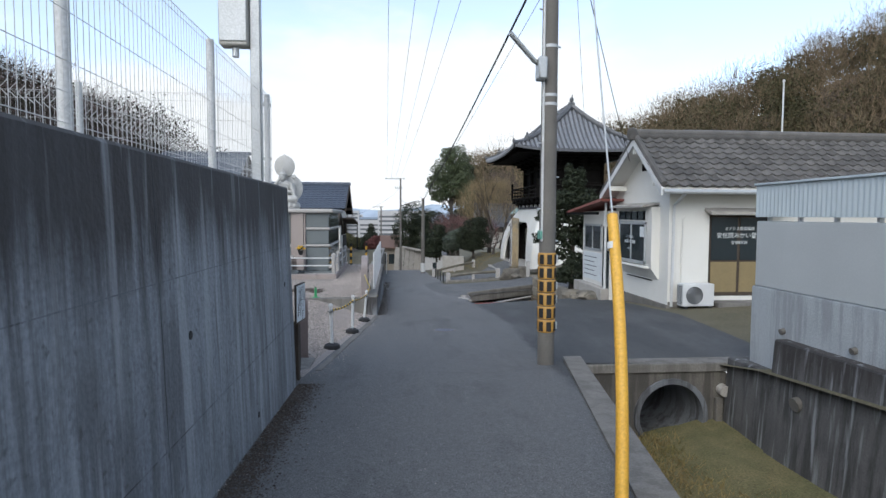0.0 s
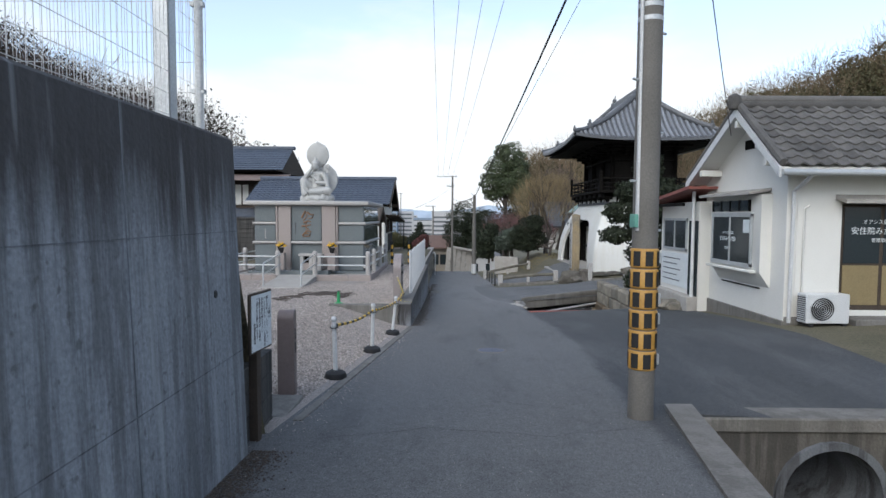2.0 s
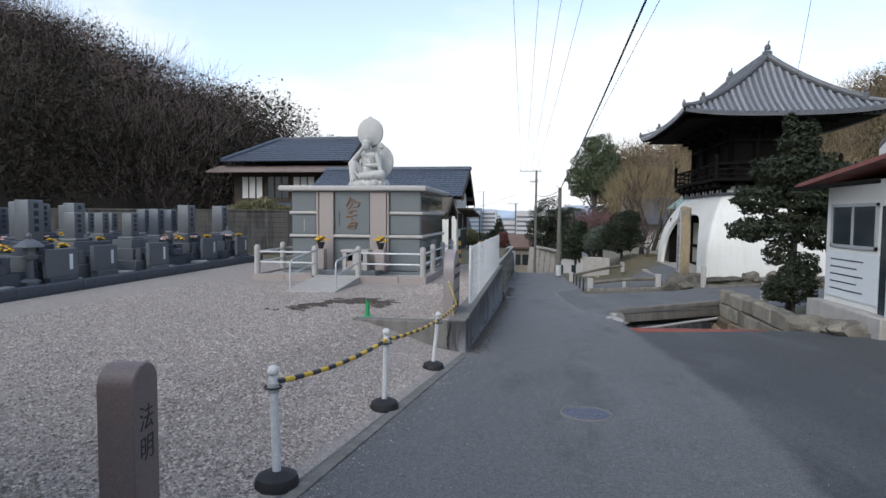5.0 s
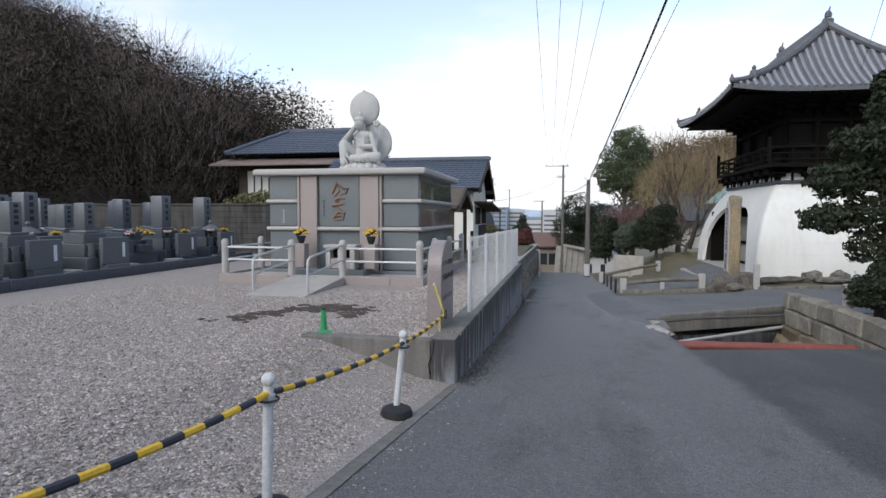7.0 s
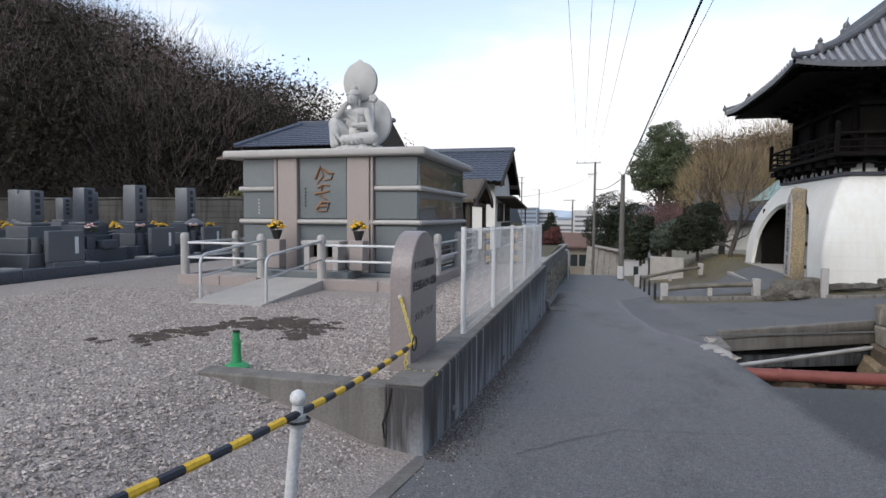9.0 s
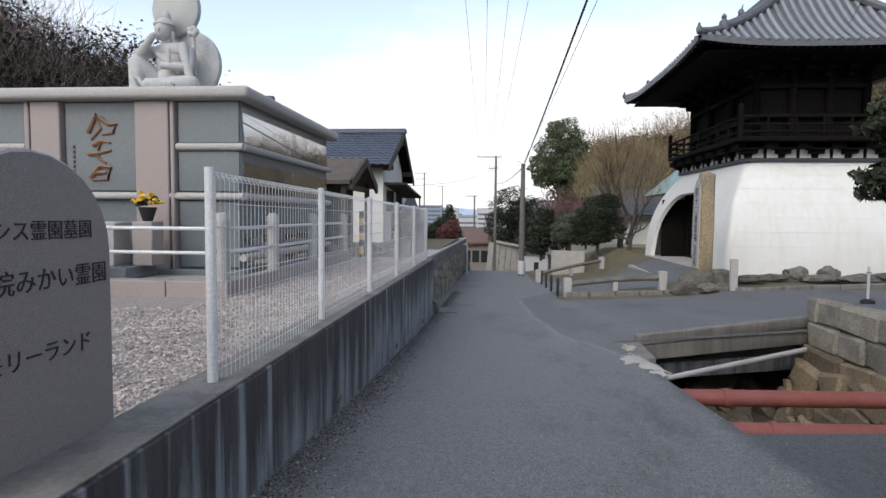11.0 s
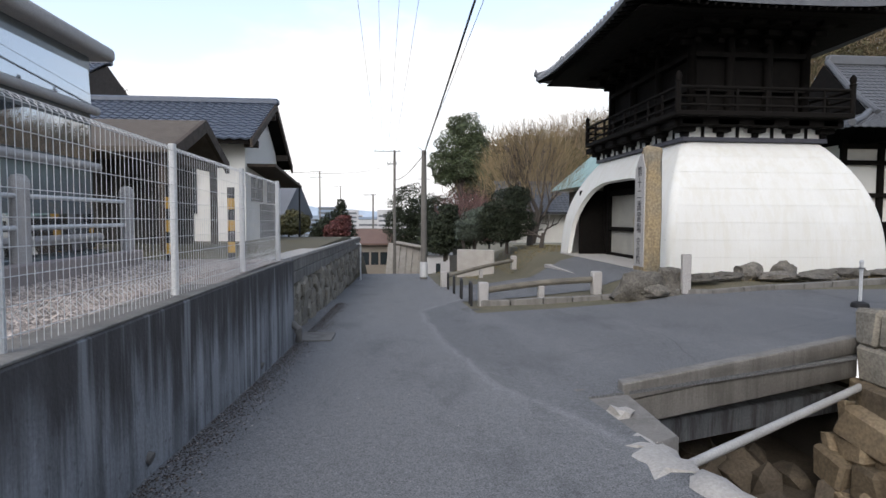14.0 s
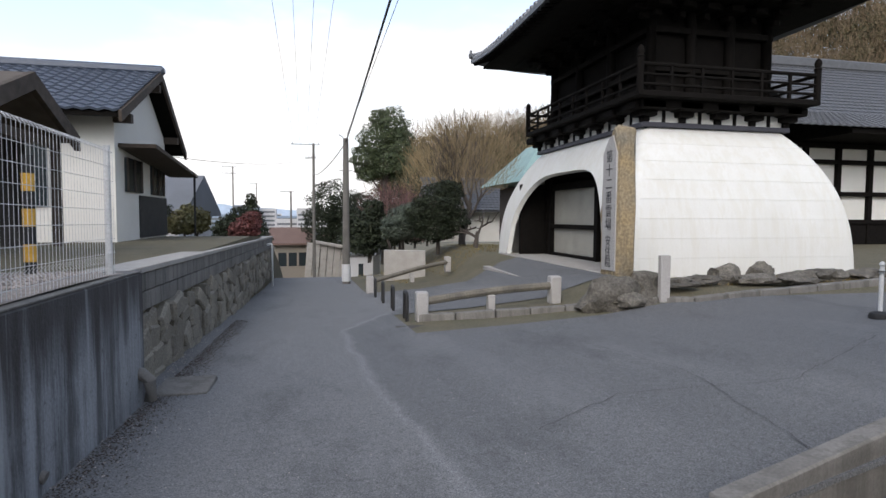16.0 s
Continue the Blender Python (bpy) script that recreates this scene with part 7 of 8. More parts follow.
tile_sheet("tiles_upper", hr_, (24.2, 43.8, 5.1), (37.8, 43.8, 5.1), (37.0, 47.5, 8.5), (25.0, 47.5, 8.5), 40, 16, M_TILE_GREY)
tile_sheet("tiles_side", hr_, (20.8, 56, 3.95), (20.8, 40.8, 3.95), (24.4, 44, 5.2), (24.4, 52, 5.2), 40, 12, M_TILE_GREY)
part("ridge", box(bmn(), 24.8, 37.2, 47.3, 47.7, 8.4, 8.95, 0.08), M_TILE_GREY, hr_, world=True)
part("gable_end", prism(bmn(), [(43.9, 5.1), (47.5, 8.3), (51, 5.1)], "x", 24.7, 24.8), M_PLASTER, hall, world=True)
for x in (24.45, 37.5):
    part("gable_ridge", tube(bmn(), [(x, 43.6, 5.15), (x + 0.2 * (1 if x < 30 else -1), 45.6, 6.7), (x + 0.4 * (1 if x < 30 else -1), 47.5, 8.6)], 0.16, 8), M_TILE_GREY, hr_, world=True)
part("hip", tube(bmn(), [(20.8, 40.8, 4.15), (22.6, 42.4, 4.6), (24.4, 44, 5.3)], 0.15, 8), M_TILE_GREY, hr_, world=True)
fp = thing("flagpole", 21.4, 30, -1.2, "white painted steel flagpole", "flagpole")
part("shaft", cyl(bmn(), (0, 0, 0), (0, 0, 10.1), 0.06, 0.04, 10), M_WHITEMETAL, fp)
part("ball", rock(bmn(), (0, 0, 10.15), 0.08, 0.08, 0.08, 1, 2, 0), M_WHITEMETAL, fp)
h5 = thing("long_house", 13, 62, -1.6, "low house with a grey tiled roof beyond the garden", "house")
part("wall", box(bmn(), 9.8, 18, 61, 66, -2, 0.6), M_PLASTER, h5, world=True)
h5r = part("roof", prism(bmn(), [(60, 0.3), (63.5, 2.6), (67, 0.3), (67, 0.2), (60, 0.2)], "x", 9.3, 18.5), M_TILE_GREY, h5, world=True)
tile_sheet("tiles_front", h5r, (9.2, 59.9, 0.35), (18.6, 59.9, 0.35), (18.6, 63.5, 2.65), (9.2, 63.5, 2.65), 30, 12, M_TILE_GREY)
part("ridge", box(bmn(), 9.1, 18.7, 63.3, 63.7, 2.6, 2.9, 0.06), M_TILE_GREY, h5r, world=True)
h6 = thing("copper_roof_hall", 14, 52, -1.5, "small hall with a pale green copper roof", "hall")
part("wall", box(bmn(), 12.4, 17, 49, 54, -1.6, 1.6), M_BROWNWOOD, h6, world=True)
part("roof", hull(bmn(), [(11.4, 48, 1.7), (18, 48, 1.7), (18, 55, 1.7), (11.4, 55, 1.7), (13.6, 50.6, 4.0), (15.8, 50.6, 4.0), (13.6, 52.6, 4.0), (15.8, 52.6, 4.0)]), mk("green_copper", (0.26, 0.38, 0.35), (0.21, 0.32, 0.3), 2, 0.6, 0.1), h6, "pale green copper roof", world=True)

# ---- stone wall along the lane ----
ws = thing("wall_stone_lane", -0.6, 33, -1.5, "stone retaining wall topped with concrete blocks", "wall", kind="structure")
part("backing", prism(bmn(), [(25.26, -3), (25.26, -0.8), (44, -1.1), (44, -4)], "x", -0.95, -0.72), M_EARTH, ws, world=True)
part("coping", prism(bmn(), [(25.26, -0.72), (25.26, -0.66), (44, -0.98), (44, -1.04)], "x", -0.96, -0.56, 0.008), M_CONC_LIGHT, ws, world=True)
blk = mesh_of("block", box(bmn(), -0.12, 0.0, 0.005, 0.39, 0.005, 0.19, 0.008), mk("grey_block", (0.2, 0.19, 0.175), (0.14, 0.135, 0.125), 3, 0.9, 0.3, vary=0.18, streak=((0.06, 0.06, 0.055), 0.5)))
for i in range(47):
    for j in range(2):
        y = 25.28 + 0.395 * i + (0.2 if j else 0)
        piece("block", blk, ws, Matrix.Translation((-0.58 - ws.location.x, y - ws.location.y, -0.915 - 0.195 * j - 0.017 * (y - 25.28) - ws.location.z)) @ pose(0, 0, 0, -0.97))
gw = random.Random(5)
for i in range(190):
    y = 25.4 + 18.4 * (i % 38) / 38 + gw.uniform(-0.1, 0.1)
    j = i // 38
    z = -1.28 - 0.017 * (y - 25.28) - 0.2 * j + gw.uniform(-0.05, 0.05)
    if z < prof(y) - 0.15:
        continue
    piece("stone", stone_piece(gw.uniform(0.38, 0.56), gw.uniform(0.2, 0.3), 0.25, gw.random() * 9), ws, Matrix.Translation((-0.55 - ws.location.x + gw.uniform(-0.04, 0.03), y - ws.location.y, z - ws.location.z)) @ pose(0, 0, 0, gw.uniform(-25, 25), gw.uniform(-5, 5), 0))
solid("drain_elbow", tube(bmn(), [(-0.6, 25.1, -1.5), (-0.36, 25.1, -1.52), (-0.3, 25.1, -1.58), (-0.3, 25.1, -1.75)], 0.055, 10), M_POLE, "grey drain elbow at the end of the concrete wall", "drain pipe")
solid("drain_grate", box(bmn(), -0.38, 0.1, 25.4, 26.0, -1.9, -1.795, 0.01), M_CONC, "flat concrete drain cover beside the wall", "drain cover")
for k, y in enumerate((15.2, 17.9, 20.6, 23.3)):
    solid("weep_pipe", cyl(bmn(), (-0.42, y, prof(y) + 0.12), (-0.36, y, prof(y) + 0.1), 0.035, n=10), M_POLE, "small weep pipe in the concrete wall", "drain pipe", group="weep pipes of the lot wall")


# ---- plants ----
def leaf_mesh(name, blobs, count, size, mat, seed, flat=0.0, shell=0.55, gap=0.12):
    """Many small leaf blades in uneven clumps; blobs: centre and radii."""
    g = np.random.default_rng(seed)
    w = np.array([max(b[1]) ** 2 for b in blobs], float)
    pick = g.choice(len(blobs), count, p=w / w.sum())
    c = np.array([b[0] for b in blobs], float)[pick]
    r = np.array([b[1] for b in blobs], float)[pick]
    d = g.normal(size=(count, 3))
    d /= np.linalg.norm(d, axis=1)[:, None]
    lump = 1 + gap * np.sin(5 * d[:, 0] + pick) * np.cos(4 * d[:, 1] + 2 * pick) + gap * np.sin(9 * d[:, 2] + 3 * pick)
    rad = (shell + (1 - shell) * g.random(count) ** 0.6) * lump
    p = c + r * d * rad[:, None]
    nrm = d + g.normal(size=(count, 3)) * 0.75
    nrm[:, 2] += 0.25
    nrm /= np.linalg.norm(nrm, axis=1)[:, None]
    a = np.cross(nrm, g.normal(size=(count, 3)))
    a /= np.linalg.norm(a, axis=1)[:, None] + 1e-9
    b = np.cross(nrm, a)
    s = size * g.uniform(0.6, 1.35, count)[:, None]
    v = np.stack([p - a * s, p + b * s * 0.45 + nrm * s * 0.15, p + a * s, p - b * s * 0.45 + nrm * s * 0.15], 1).reshape(-1, 3)
    f = np.arange(count * 4).reshape(-1, 4)
    return quads(name, v.tolist(), f.tolist(), mat)


def twig_mesh(name, trees, per, length, width, mat, seed, up=0.9):
    """Fine upright winter twigs: thin blades; trees: base centre, radius, height."""
    g = np.random.default_rng(seed)
    n = len(trees) * per
    t = np.repeat(np.array([(x, y, z, r, h) for (x, y, z), r, h in trees], float), per, 0)
    ang = g.uniform(0, 2 * np.pi, n)
    k = g.random(n) ** 0.5
    hh = g.random(n) ** 0.7
    rad = t[:, 3] * k * np.sin(np.pi * (0.15 + 0.75 * hh)) ** 0.7
    p = np.stack([t[:, 0] + rad * np.cos(ang), t[:, 1] + rad * np.sin(ang), t[:, 2] + t[:, 4] * (0.1 + 0.8 * hh)], 1)
    d = np.stack([np.cos(ang) * 0.55 * k, np.sin(ang) * 0.55 * k, np.full(n, up)], 1) + g.normal(size=(n, 3)) * 0.28
    d /= np.linalg.norm(d, axis=1)[:, None]
    s = np.cross(d, g.normal(size=(n, 3)))
    s /= np.linalg.norm(s, axis=1)[:, None]
    L = length * g.uniform(0.5, 1.3, n)[:, None]
    q = p + d * L
    v = np.stack([p - s * width, p + s * width, q + s * width * 0.2, q - s * width * 0.2], 1).reshape(-1, 3)
    return quads(name, v.tolist(), np.arange(n * 4).reshape(-1, 4).tolist(), mat)


def limbs(bm, p, d, length, r, depth, g, spread=0.6, upw=0.25, minr=0.006):
    pts = [Vector(p)]
    dd = Vector(d).normalized()
    for k in range(4):
        dd = (dd + Vector((g.gauss(0, 0.12), g.gauss(0, 0.12), g.gauss(0, 0.08) + upw * 0.15))).normalized()
        pts.append(pts[-1] + dd * length / 4)
    tube(bm, pts, r, 6 if depth > 2 else 4, max(minr, r * 0.62))
    if depth <= 0:
        return
    for k in range(g.choice((2, 3, 3))):
        at = pts[g.choice((2, 3, 4))]
        nd = (dd + Vector((g.gauss(0, spread), g.gauss(0, spread), g.gauss(0, spread * 0.5) + upw))).normalized()
        limbs(bm, at, nd, length * g.uniform(0.62, 0.85), max(minr, r * 0.58), depth - 1, g, spread, upw, minr)


def evergreen(name, x, y, z, blobs, n, size, mat, trunk_h, r, seed, label, lean=0.0, category="tree"):
    t = thing(name, x, y, z, label, category)
    bm = bmn()
    g = random.Random(seed)
    tube(bm, [(0, 0, -0.2), (lean * 0.3, 0, trunk_h * 0.4), (lean, 0, trunk_h)], r, 8, r * 0.5)
    for c, rr in blobs:
        a = Vector((lean * 0.6, 0, trunk_h * g.uniform(0.5, 0.95)))
        tube(bm, [a, a.lerp(Vector(c), 0.5) + Vector((0, 0, 0.1)), Vector(c)], r * 0.35, 5, r * 0.12)
    part("trunk", bm, M_BARK, t)
    cr = new("crown", leaf_mesh("crown", blobs, n, size, mat, seed))
    cr.parent = t
    return t


# camellia beside the booth
evergreen("camellia_tree", 6.75, 21.0, -1.05, [((0.05, 0, 3.75), (0.45, 0.45, 0.55)), ((-0.45, -0.1, 3.15), (0.6, 0.6, 0.42)), ((0.4, 0.1, 3.1), (0.7, 0.6, 0.5)), ((-0.8, 0, 2.5), (0.6, 0.6, 0.36)), ((0.2, 0, 2.55), (0.6, 0.6, 0.42)), ((0.95, 0, 2.35), (0.65, 0.6, 0.55)), ((-0.95, 0, 1.75), (0.5, 0.5, 0.3)), ((-0.2, 0, 1.85), (0.5, 0.5, 0.4)), ((0.6, 0, 1.7), (0.55, 0.5, 0.45)), ((1.25, 0.1, 3.0), (0.55, 0.5, 0.42)), ((1.5, 0.1, 2.4), (0.5, 0.5, 0.4)), ((-0.15, 0, 4.25), (0.16, 0.16, 0.3)), ((0.3, 0, 4.15), (0.18, 0.16, 0.25)), ((-0.3, 0, 1.2), (0.35, 0.35, 0.35))], 19000, 0.06, M_LEAF, 2.9, 0.11, 4, "dense dark evergreen camellia tree beside the booth", 0.1)
evergreen("evergreen_shrub", 6.55, 20.3, -1.0, [((0, 0, 0.45), (0.5, 0.5, 0.45)), ((0.2, 0.2, 0.85), (0.4, 0.4, 0.4)), ((-0.25, 0.3, 0.3), (0.35, 0.4, 0.3))], 5000, 0.045, M_LEAF, 0.5, 0.04, 8, "low dark evergreen shrub above the channel", category="shrub")
# garden beyond the bay
evergreen("clipped_evergreen", 6.3, 44, -1.6, [((0, 0, 1.9), (1.0, 1.0, 1.0)), ((0.5, 0.2, 2.5), (0.65, 0.7, 0.6)), ((-0.7, 0, 1.5), (0.7, 0.7, 0.7)), ((0.6, 0, 1.3), (0.75, 0.7, 0.7)), ((-0.2, 0, 0.9), (0.9, 0.8, 0.6))], 16000, 0.06, M_LEAF, 1.2, 0.1, 12, "rounded dark evergreen in the temple garden")
evergreen("clipped_evergreen", 5.0, 45.5, -1.7, [((0, 0, 1.2), (0.9, 0.9, 0.8)), ((0.4, 0, 1.7), (0.6, 0.6, 0.55)), ((-0.4, 0, 0.9), (0.6, 0.6, 0.5))], 9000, 0.06, mk("grey_green_leaf", (0.075, 0.095, 0.07), (0.06, 0.08, 0.055), 2.5, 0.5, 0.0, island=0.4), 0.8, 0.08, 13, "grey-green rounded evergreen shrub in the garden")
evergreen("clipped_evergreen", 3.9, 50, -2.4, [((0, 0, 1.6), (0.95, 0.9, 1.0)), ((0.2, 0, 2.5), (0.6, 0.6, 0.7)), ((-0.3, 0, 0.8), (0.8, 0.8, 0.7))], 5000, 0.1, M_LEAF, 1.4, 0.1, 14, "dark conical evergreen beside the lower lane")
evergreen("camphor_tree", 2.6, 76, -7.0, [((0, 0, 8.0), (2.1, 2, 2.2)), ((-0.8, 0, 6.0), (2.0, 2, 2.0)), ((1.5, 0, 6.5), (1.9, 2, 2.0)), ((2.6, 1, 7.3), (1.8, 2, 2.3)), ((4.2, 1, 5.8), (2.0, 2, 2.0)), ((0.3, 0, 4.3), (2.2, 2, 1.8))], 22000, 0.12, M_LEAF, 6, 0.3, 15, "broad dark evergreen tree below the garden")
evergreen("tall_evergreen", 8.3, 80, -5.0, [((0.8, 0, 14.2), (1.9, 1.9, 2.0)), ((1.6, 0, 12.2), (1.7, 1.8, 2.2)), ((-1.0, 0, 12.6), (1.9, 1.8, 1.9)), ((-2.0, 0, 10.8), (1.7, 1.7, 1.6)), ((0.3, 0, 10.5), (2.2, 2, 1.9)), ((1.9, 0, 10.0), (1.4, 1.5, 1.6)), ((-1.7, 0, 9.2), (1.2, 1.2, 0.9)), ((-0.4, 0, 15.0), (1.2, 1.2, 1.1))], 30000, 0.115, mk("camphor_leaf", (0.05, 0.072, 0.03), (0.075, 0.095, 0.042), 1.5, 0.5, 0.0, island=0.45), 11, 0.4, 16, "tall rounded evergreen tree with an uneven crown")
for k, (x, y, z, s) in enumerate(((5.5, 66, -3.5, 1.7), (8.0, 70, -3.5, 2.2), (10.5, 74, -3, 2.6), (7.0, 60, -2.6, 1.3), (12.5, 78, -3, 3.0))):
    evergreen("evergreen_tree", x, y, z, [((0, 0, 1.6 * s), (1.2 * s, 1.2 * s, 1.0 * s)), ((-0.6 * s, 0, 1.1 * s), (0.9 * s, s, 0.8 * s)), ((0.7 * s, 0, 1.2 * s), (0.9 * s, s, 0.9 * s))], 3500, 0.14, M_LEAF, 1.4 * s, 0.12, 30 + k, "dark evergreen tree on the garden slope")
# bare trees
def bare_tree(name, x, y, z, h, r, seed, label, mat=None, depth=5, spread=0.55, upw=0.25, twigs=0, tw=M_TWIG, crown=2.0):
    t = thing(name, x, y, z, label, "tree")
    bm = bmn()
    g = random.Random(seed)
    limbs(bm, (0, 0, -0.2), (0, 0, 1), h * 0.33, r, depth, g, spread, upw)
    part("trunk", bm, mat or M_BARK, t, angle=60)
    if twigs:
        tm = new("twig_crown", twig_mesh("twig_crown", [((0, 0, h * 0.3), crown, h * 0.62)], twigs, 0.75, 0.009, tw, seed))
        tm.parent = t
        tagged(tm, kind="stuff")
    return t
bare_tree("ginkgo_tree", 7.9, 46, -1.6, 6.6, 0.19, 3, "bare winter tree with fine tan twigs", depth=5, spread=0.5, upw=0.4, twigs=2600, tw=M_TWIG_TAN, crown=2.7)
bare_tree("crooked_tree", 7.6, 42.6, -1.5, 3.0, 0.13, 8, "crooked bare pruned tree beside the gate", depth=3, spread=0.8, upw=0.1)
bare_tree("plum_tree", 5.6, 54, -2.3, 4.2, 0.12, 17, "bare reddish plum tree", depth=5, spread=0.7, upw=0.15, twigs=900, tw=mk("reddish_twig", (0.16, 0.085, 0.08), (0.12, 0.06, 0.06), 2, 0.9, 0.0, island=0.3), crown=2.0)
bare_tree("bare_tree", 11.5, 60, -1.8, 9.0, 0.2, 23, "tall bare winter tree behind the garden", depth=5, spread=0.4, upw=0.5, twigs=1500, tw=M_TWIG, crown=2.4)
rt = [((x, y, -2.2), 1.5, 3.2) for x, y in ((7.5, 57), (9.5, 58), (6.5, 62), (9.0, 64))]
tagged(new("bare_thicket", twig_mesh("bare_thicket", rt, 900, 0.9, 0.011, bpy.data.materials["reddish_twig"], 31)), "thicket of bare reddish winter branches", "thicket", kind="stuff")
tw2 = [((10 + 2.2 * k + (k % 3), 66 + 3 * (k % 4), -2.0), 2.2, 7.5 + (k % 3)) for k in range(14)]
tagged(new("bare_wood", twig_mesh("bare_wood", tw2, 800, 1.3, 0.018, M_TWIG_TAN, 32)), "stand of bare tan winter trees on the slope", "trees", kind="stuff")
# yard by the stone wall
for k, (x, y, s, m_) in enumerate(((-2.0, 43.5, 0.75, M_LEAF), (-1.4, 42.5, 0.6, mk("red_leaf", (0.16, 0.045, 0.04), (0.11, 0.04, 0.035), 3, 0.6, 0.0, island=0.4)), (-3.2, 40.6, 0.6, M_LEAF_OLIVE), (-2.6, 39.5, 0.45, M_LEAF_OLIVE), (-4.5, 42, 0.7, M_LEAF))):
    evergreen("garden_shrub", x, y, height(x, y), [((0, 0, 0.9 * s), (0.9 * s, 0.9 * s, 0.7 * s)), ((0.3 * s, 0, 1.4 * s), (0.6 * s, 0.6 * s, 0.6 * s)), ((-0.5 * s, 0, 0.7 * s), (0.6 * s, 0.7 * s, 0.5 * s))], 2500, 0.07, m_, 0.6 * s, 0.05, 60 + k, "rounded garden shrub above the stone wall", category="shrub")
evergreen("conifer_tree", -1.7, 47, -2.0, [((0, 0, 0.7 + 0.36 * k), (0.95 - 0.14 * k, 0.95 - 0.14 * k, 0.4)) for k in range(6)], 4000, 0.08, M_LEAF, 2.4, 0.1, 71, "small dark pointed conifer above the lane")
for k, (x, y, s) in enumerate(((-12.6, 30.4, 0.8), (-11.7, 30.3, 0.86), (-10.9, 30.4, 0.74))):
    evergreen("garden_shrub", x, y, -0.6, [((0, 0, 1.7 * s), (1.0 * s, 0.8, 0.8 * s)), ((0.5 * s, 0, 2.2 * s), (0.7 * s, 0.6, 0.6 * s)), ((-0.6 * s, 0, 1.4 * s), (0.7 * s, 0.6, 0.7 * s))], 2600, 0.09, M_LEAF_OLIVE, 1.2 * s, 0.06, 80 + k, "leafy evergreen shrub behind the block wall", category="shrub")
# grass in the ditch, weeds by the walls, gravel stones
def blades(name, pts, length, mat, seed, label, width=0.008):
    g = np.random.default_rng(seed)
    p = np.array(pts, float)
    n = len(p)
    d = np.stack([g.normal(0, 0.6, n), g.normal(0, 0.6, n), np.full(n, 0.8)], 1)
    d /= np.linalg.norm(d, axis=1)[:, None]
    s = np.cross(d, g.normal(size=(n, 3)))
    s /= np.linalg.norm(s, axis=1)[:, None]
    L = length * g.uniform(0.4, 1.4, n)[:, None]
    v = np.stack([p - s * width, p + s * width, p + d * L], 1).reshape(-1, 3)
    tagged(new(name, quads(name, v.tolist(), np.arange(3 * n).reshape(-1, 3).tolist(), mat)), label, "grass", kind="stuff")
g = random.Random(77)
blades("ditch_grass", [(g.uniform(1.9, 4.95), 8.15 - 6 * g.random() ** 1.3, -1.86 + g.uniform(-0.05, 0.08)) for k in range(16000)], 0.11, M_GRASS, 5, "matted yellow-green winter grass in the ditch")
blades("garden_grass", [(x, y, height(x, y)) for x, y in ((g.uniform(3.0, 9.5), g.uniform(39.8, 47)) for k in range(5000))], 0.08, M_GRASS, 6, "thin dry grass in the temple garden")
blades("verge_grass", [(x, y, height(x, y)) for x, y in ((g.uniform(7.5, 13.8), g.uniform(29.2, 30.5)) for k in range(2500))], 0.06, M_GRASS, 7, "sparse dry grass between the garden rocks")
def litter(name, pts, size, mat, seed, label, category):
    g = np.random.default_rng(seed)
    p = np.array(pts, float)
    n = len(p)
    oct_ = np.array([(1, 0, 0), (0, 1, 0), (-1, 0, 0), (0, -1, 0), (0, 0, 0.6), (0, 0, -0.3)])
    fc = np.array([(0, 1, 4), (1, 2, 4), (2, 3, 4), (3, 0, 4)])
    s = size * g.uniform(0.5, 1.4, (n, 1, 3))
    a = g.uniform(0, 6.28, n)
    v = oct_[None] * s
    c_, s_ = np.cos(a)[:, None], np.sin(a)[:, None]
    v = np.stack([v[:, :, 0] * c_ - v[:, :, 1] * s_, v[:, :, 0] * s_ + v[:, :, 1] * c_, v[:, :, 2]], 2)
    v += g.normal(0, size * 0.2, v.shape)
    v = (v + p[:, None]).reshape(-1, 3)
    f = (fc[None] + 6 * np.arange(n)[:, None, None]).reshape(-1, 3)
    tagged(new(name, quads(name, v.tolist(), f.tolist(), mat)), label, category, kind="stuff")
pts = []
while len(pts) < 90000:
    y = 7.4 + 11 * g.random() ** 1.5
    e = edge_left(y) - 0.12 if y < 14.3 else -0.68
    x = e - (6.5 if y > 9 else 4) * g.random() ** 1.4
    if 14.33 < y < 14.56 and x > -2.1 or (-1.8 < x < -1.1 and 7.6 < y < 8.4):
        continue
    pts.append((x, y, height(x, y) + 0.006))
while len(pts) < 116000:
    y = g.uniform(17.5, 25.2)
    pts.append((-0.68 - 1.25 * g.random(), y, height(-1.2, y) + 0.006))
litter("gravel_stones", pts, 0.014, M_PEBBLE, 3, "loose pale grey and brown gravel stones", "gravel")
litter("lane_grit", [(edge_left(y) + 0.04 + 0.35 * abs(g.gauss(0, 0.5)), y, prof(y) + 0.008) for y in (g.uniform(1, 30) for k in range(2600))], 0.007, M_PEBBLE, 4, "fine grit and leaf crumbs along the lane's edge", "grit")
M_LITTER = mk("dead_leaf_litter", (0.085, 0.066, 0.05), (0.05, 0.04, 0.033), 20, 0.95, 0.0, island=0.5)
litter("lot_wall_debris", [(-0.36 + 0.2 * abs(g.gauss(0, 0.7)), y, prof(y) + 0.01) for y in (g.uniform(14.3, 31) for k in range(11000))], 0.0065, M_LITTER, 18, "dark leaf crumbs at the foot of the low wall", "leaf litter")
litter("wall_debris", [(-1.11 + 0.22 * abs(g.gauss(0, 0.6)), y, prof(y) + 0.01) for y in (g.uniform(1.5, 6.8) for k in range(9000))], 0.0075, M_LITTER, 8, "dry leaf debris at the foot of the retaining wall", "leaf litter")

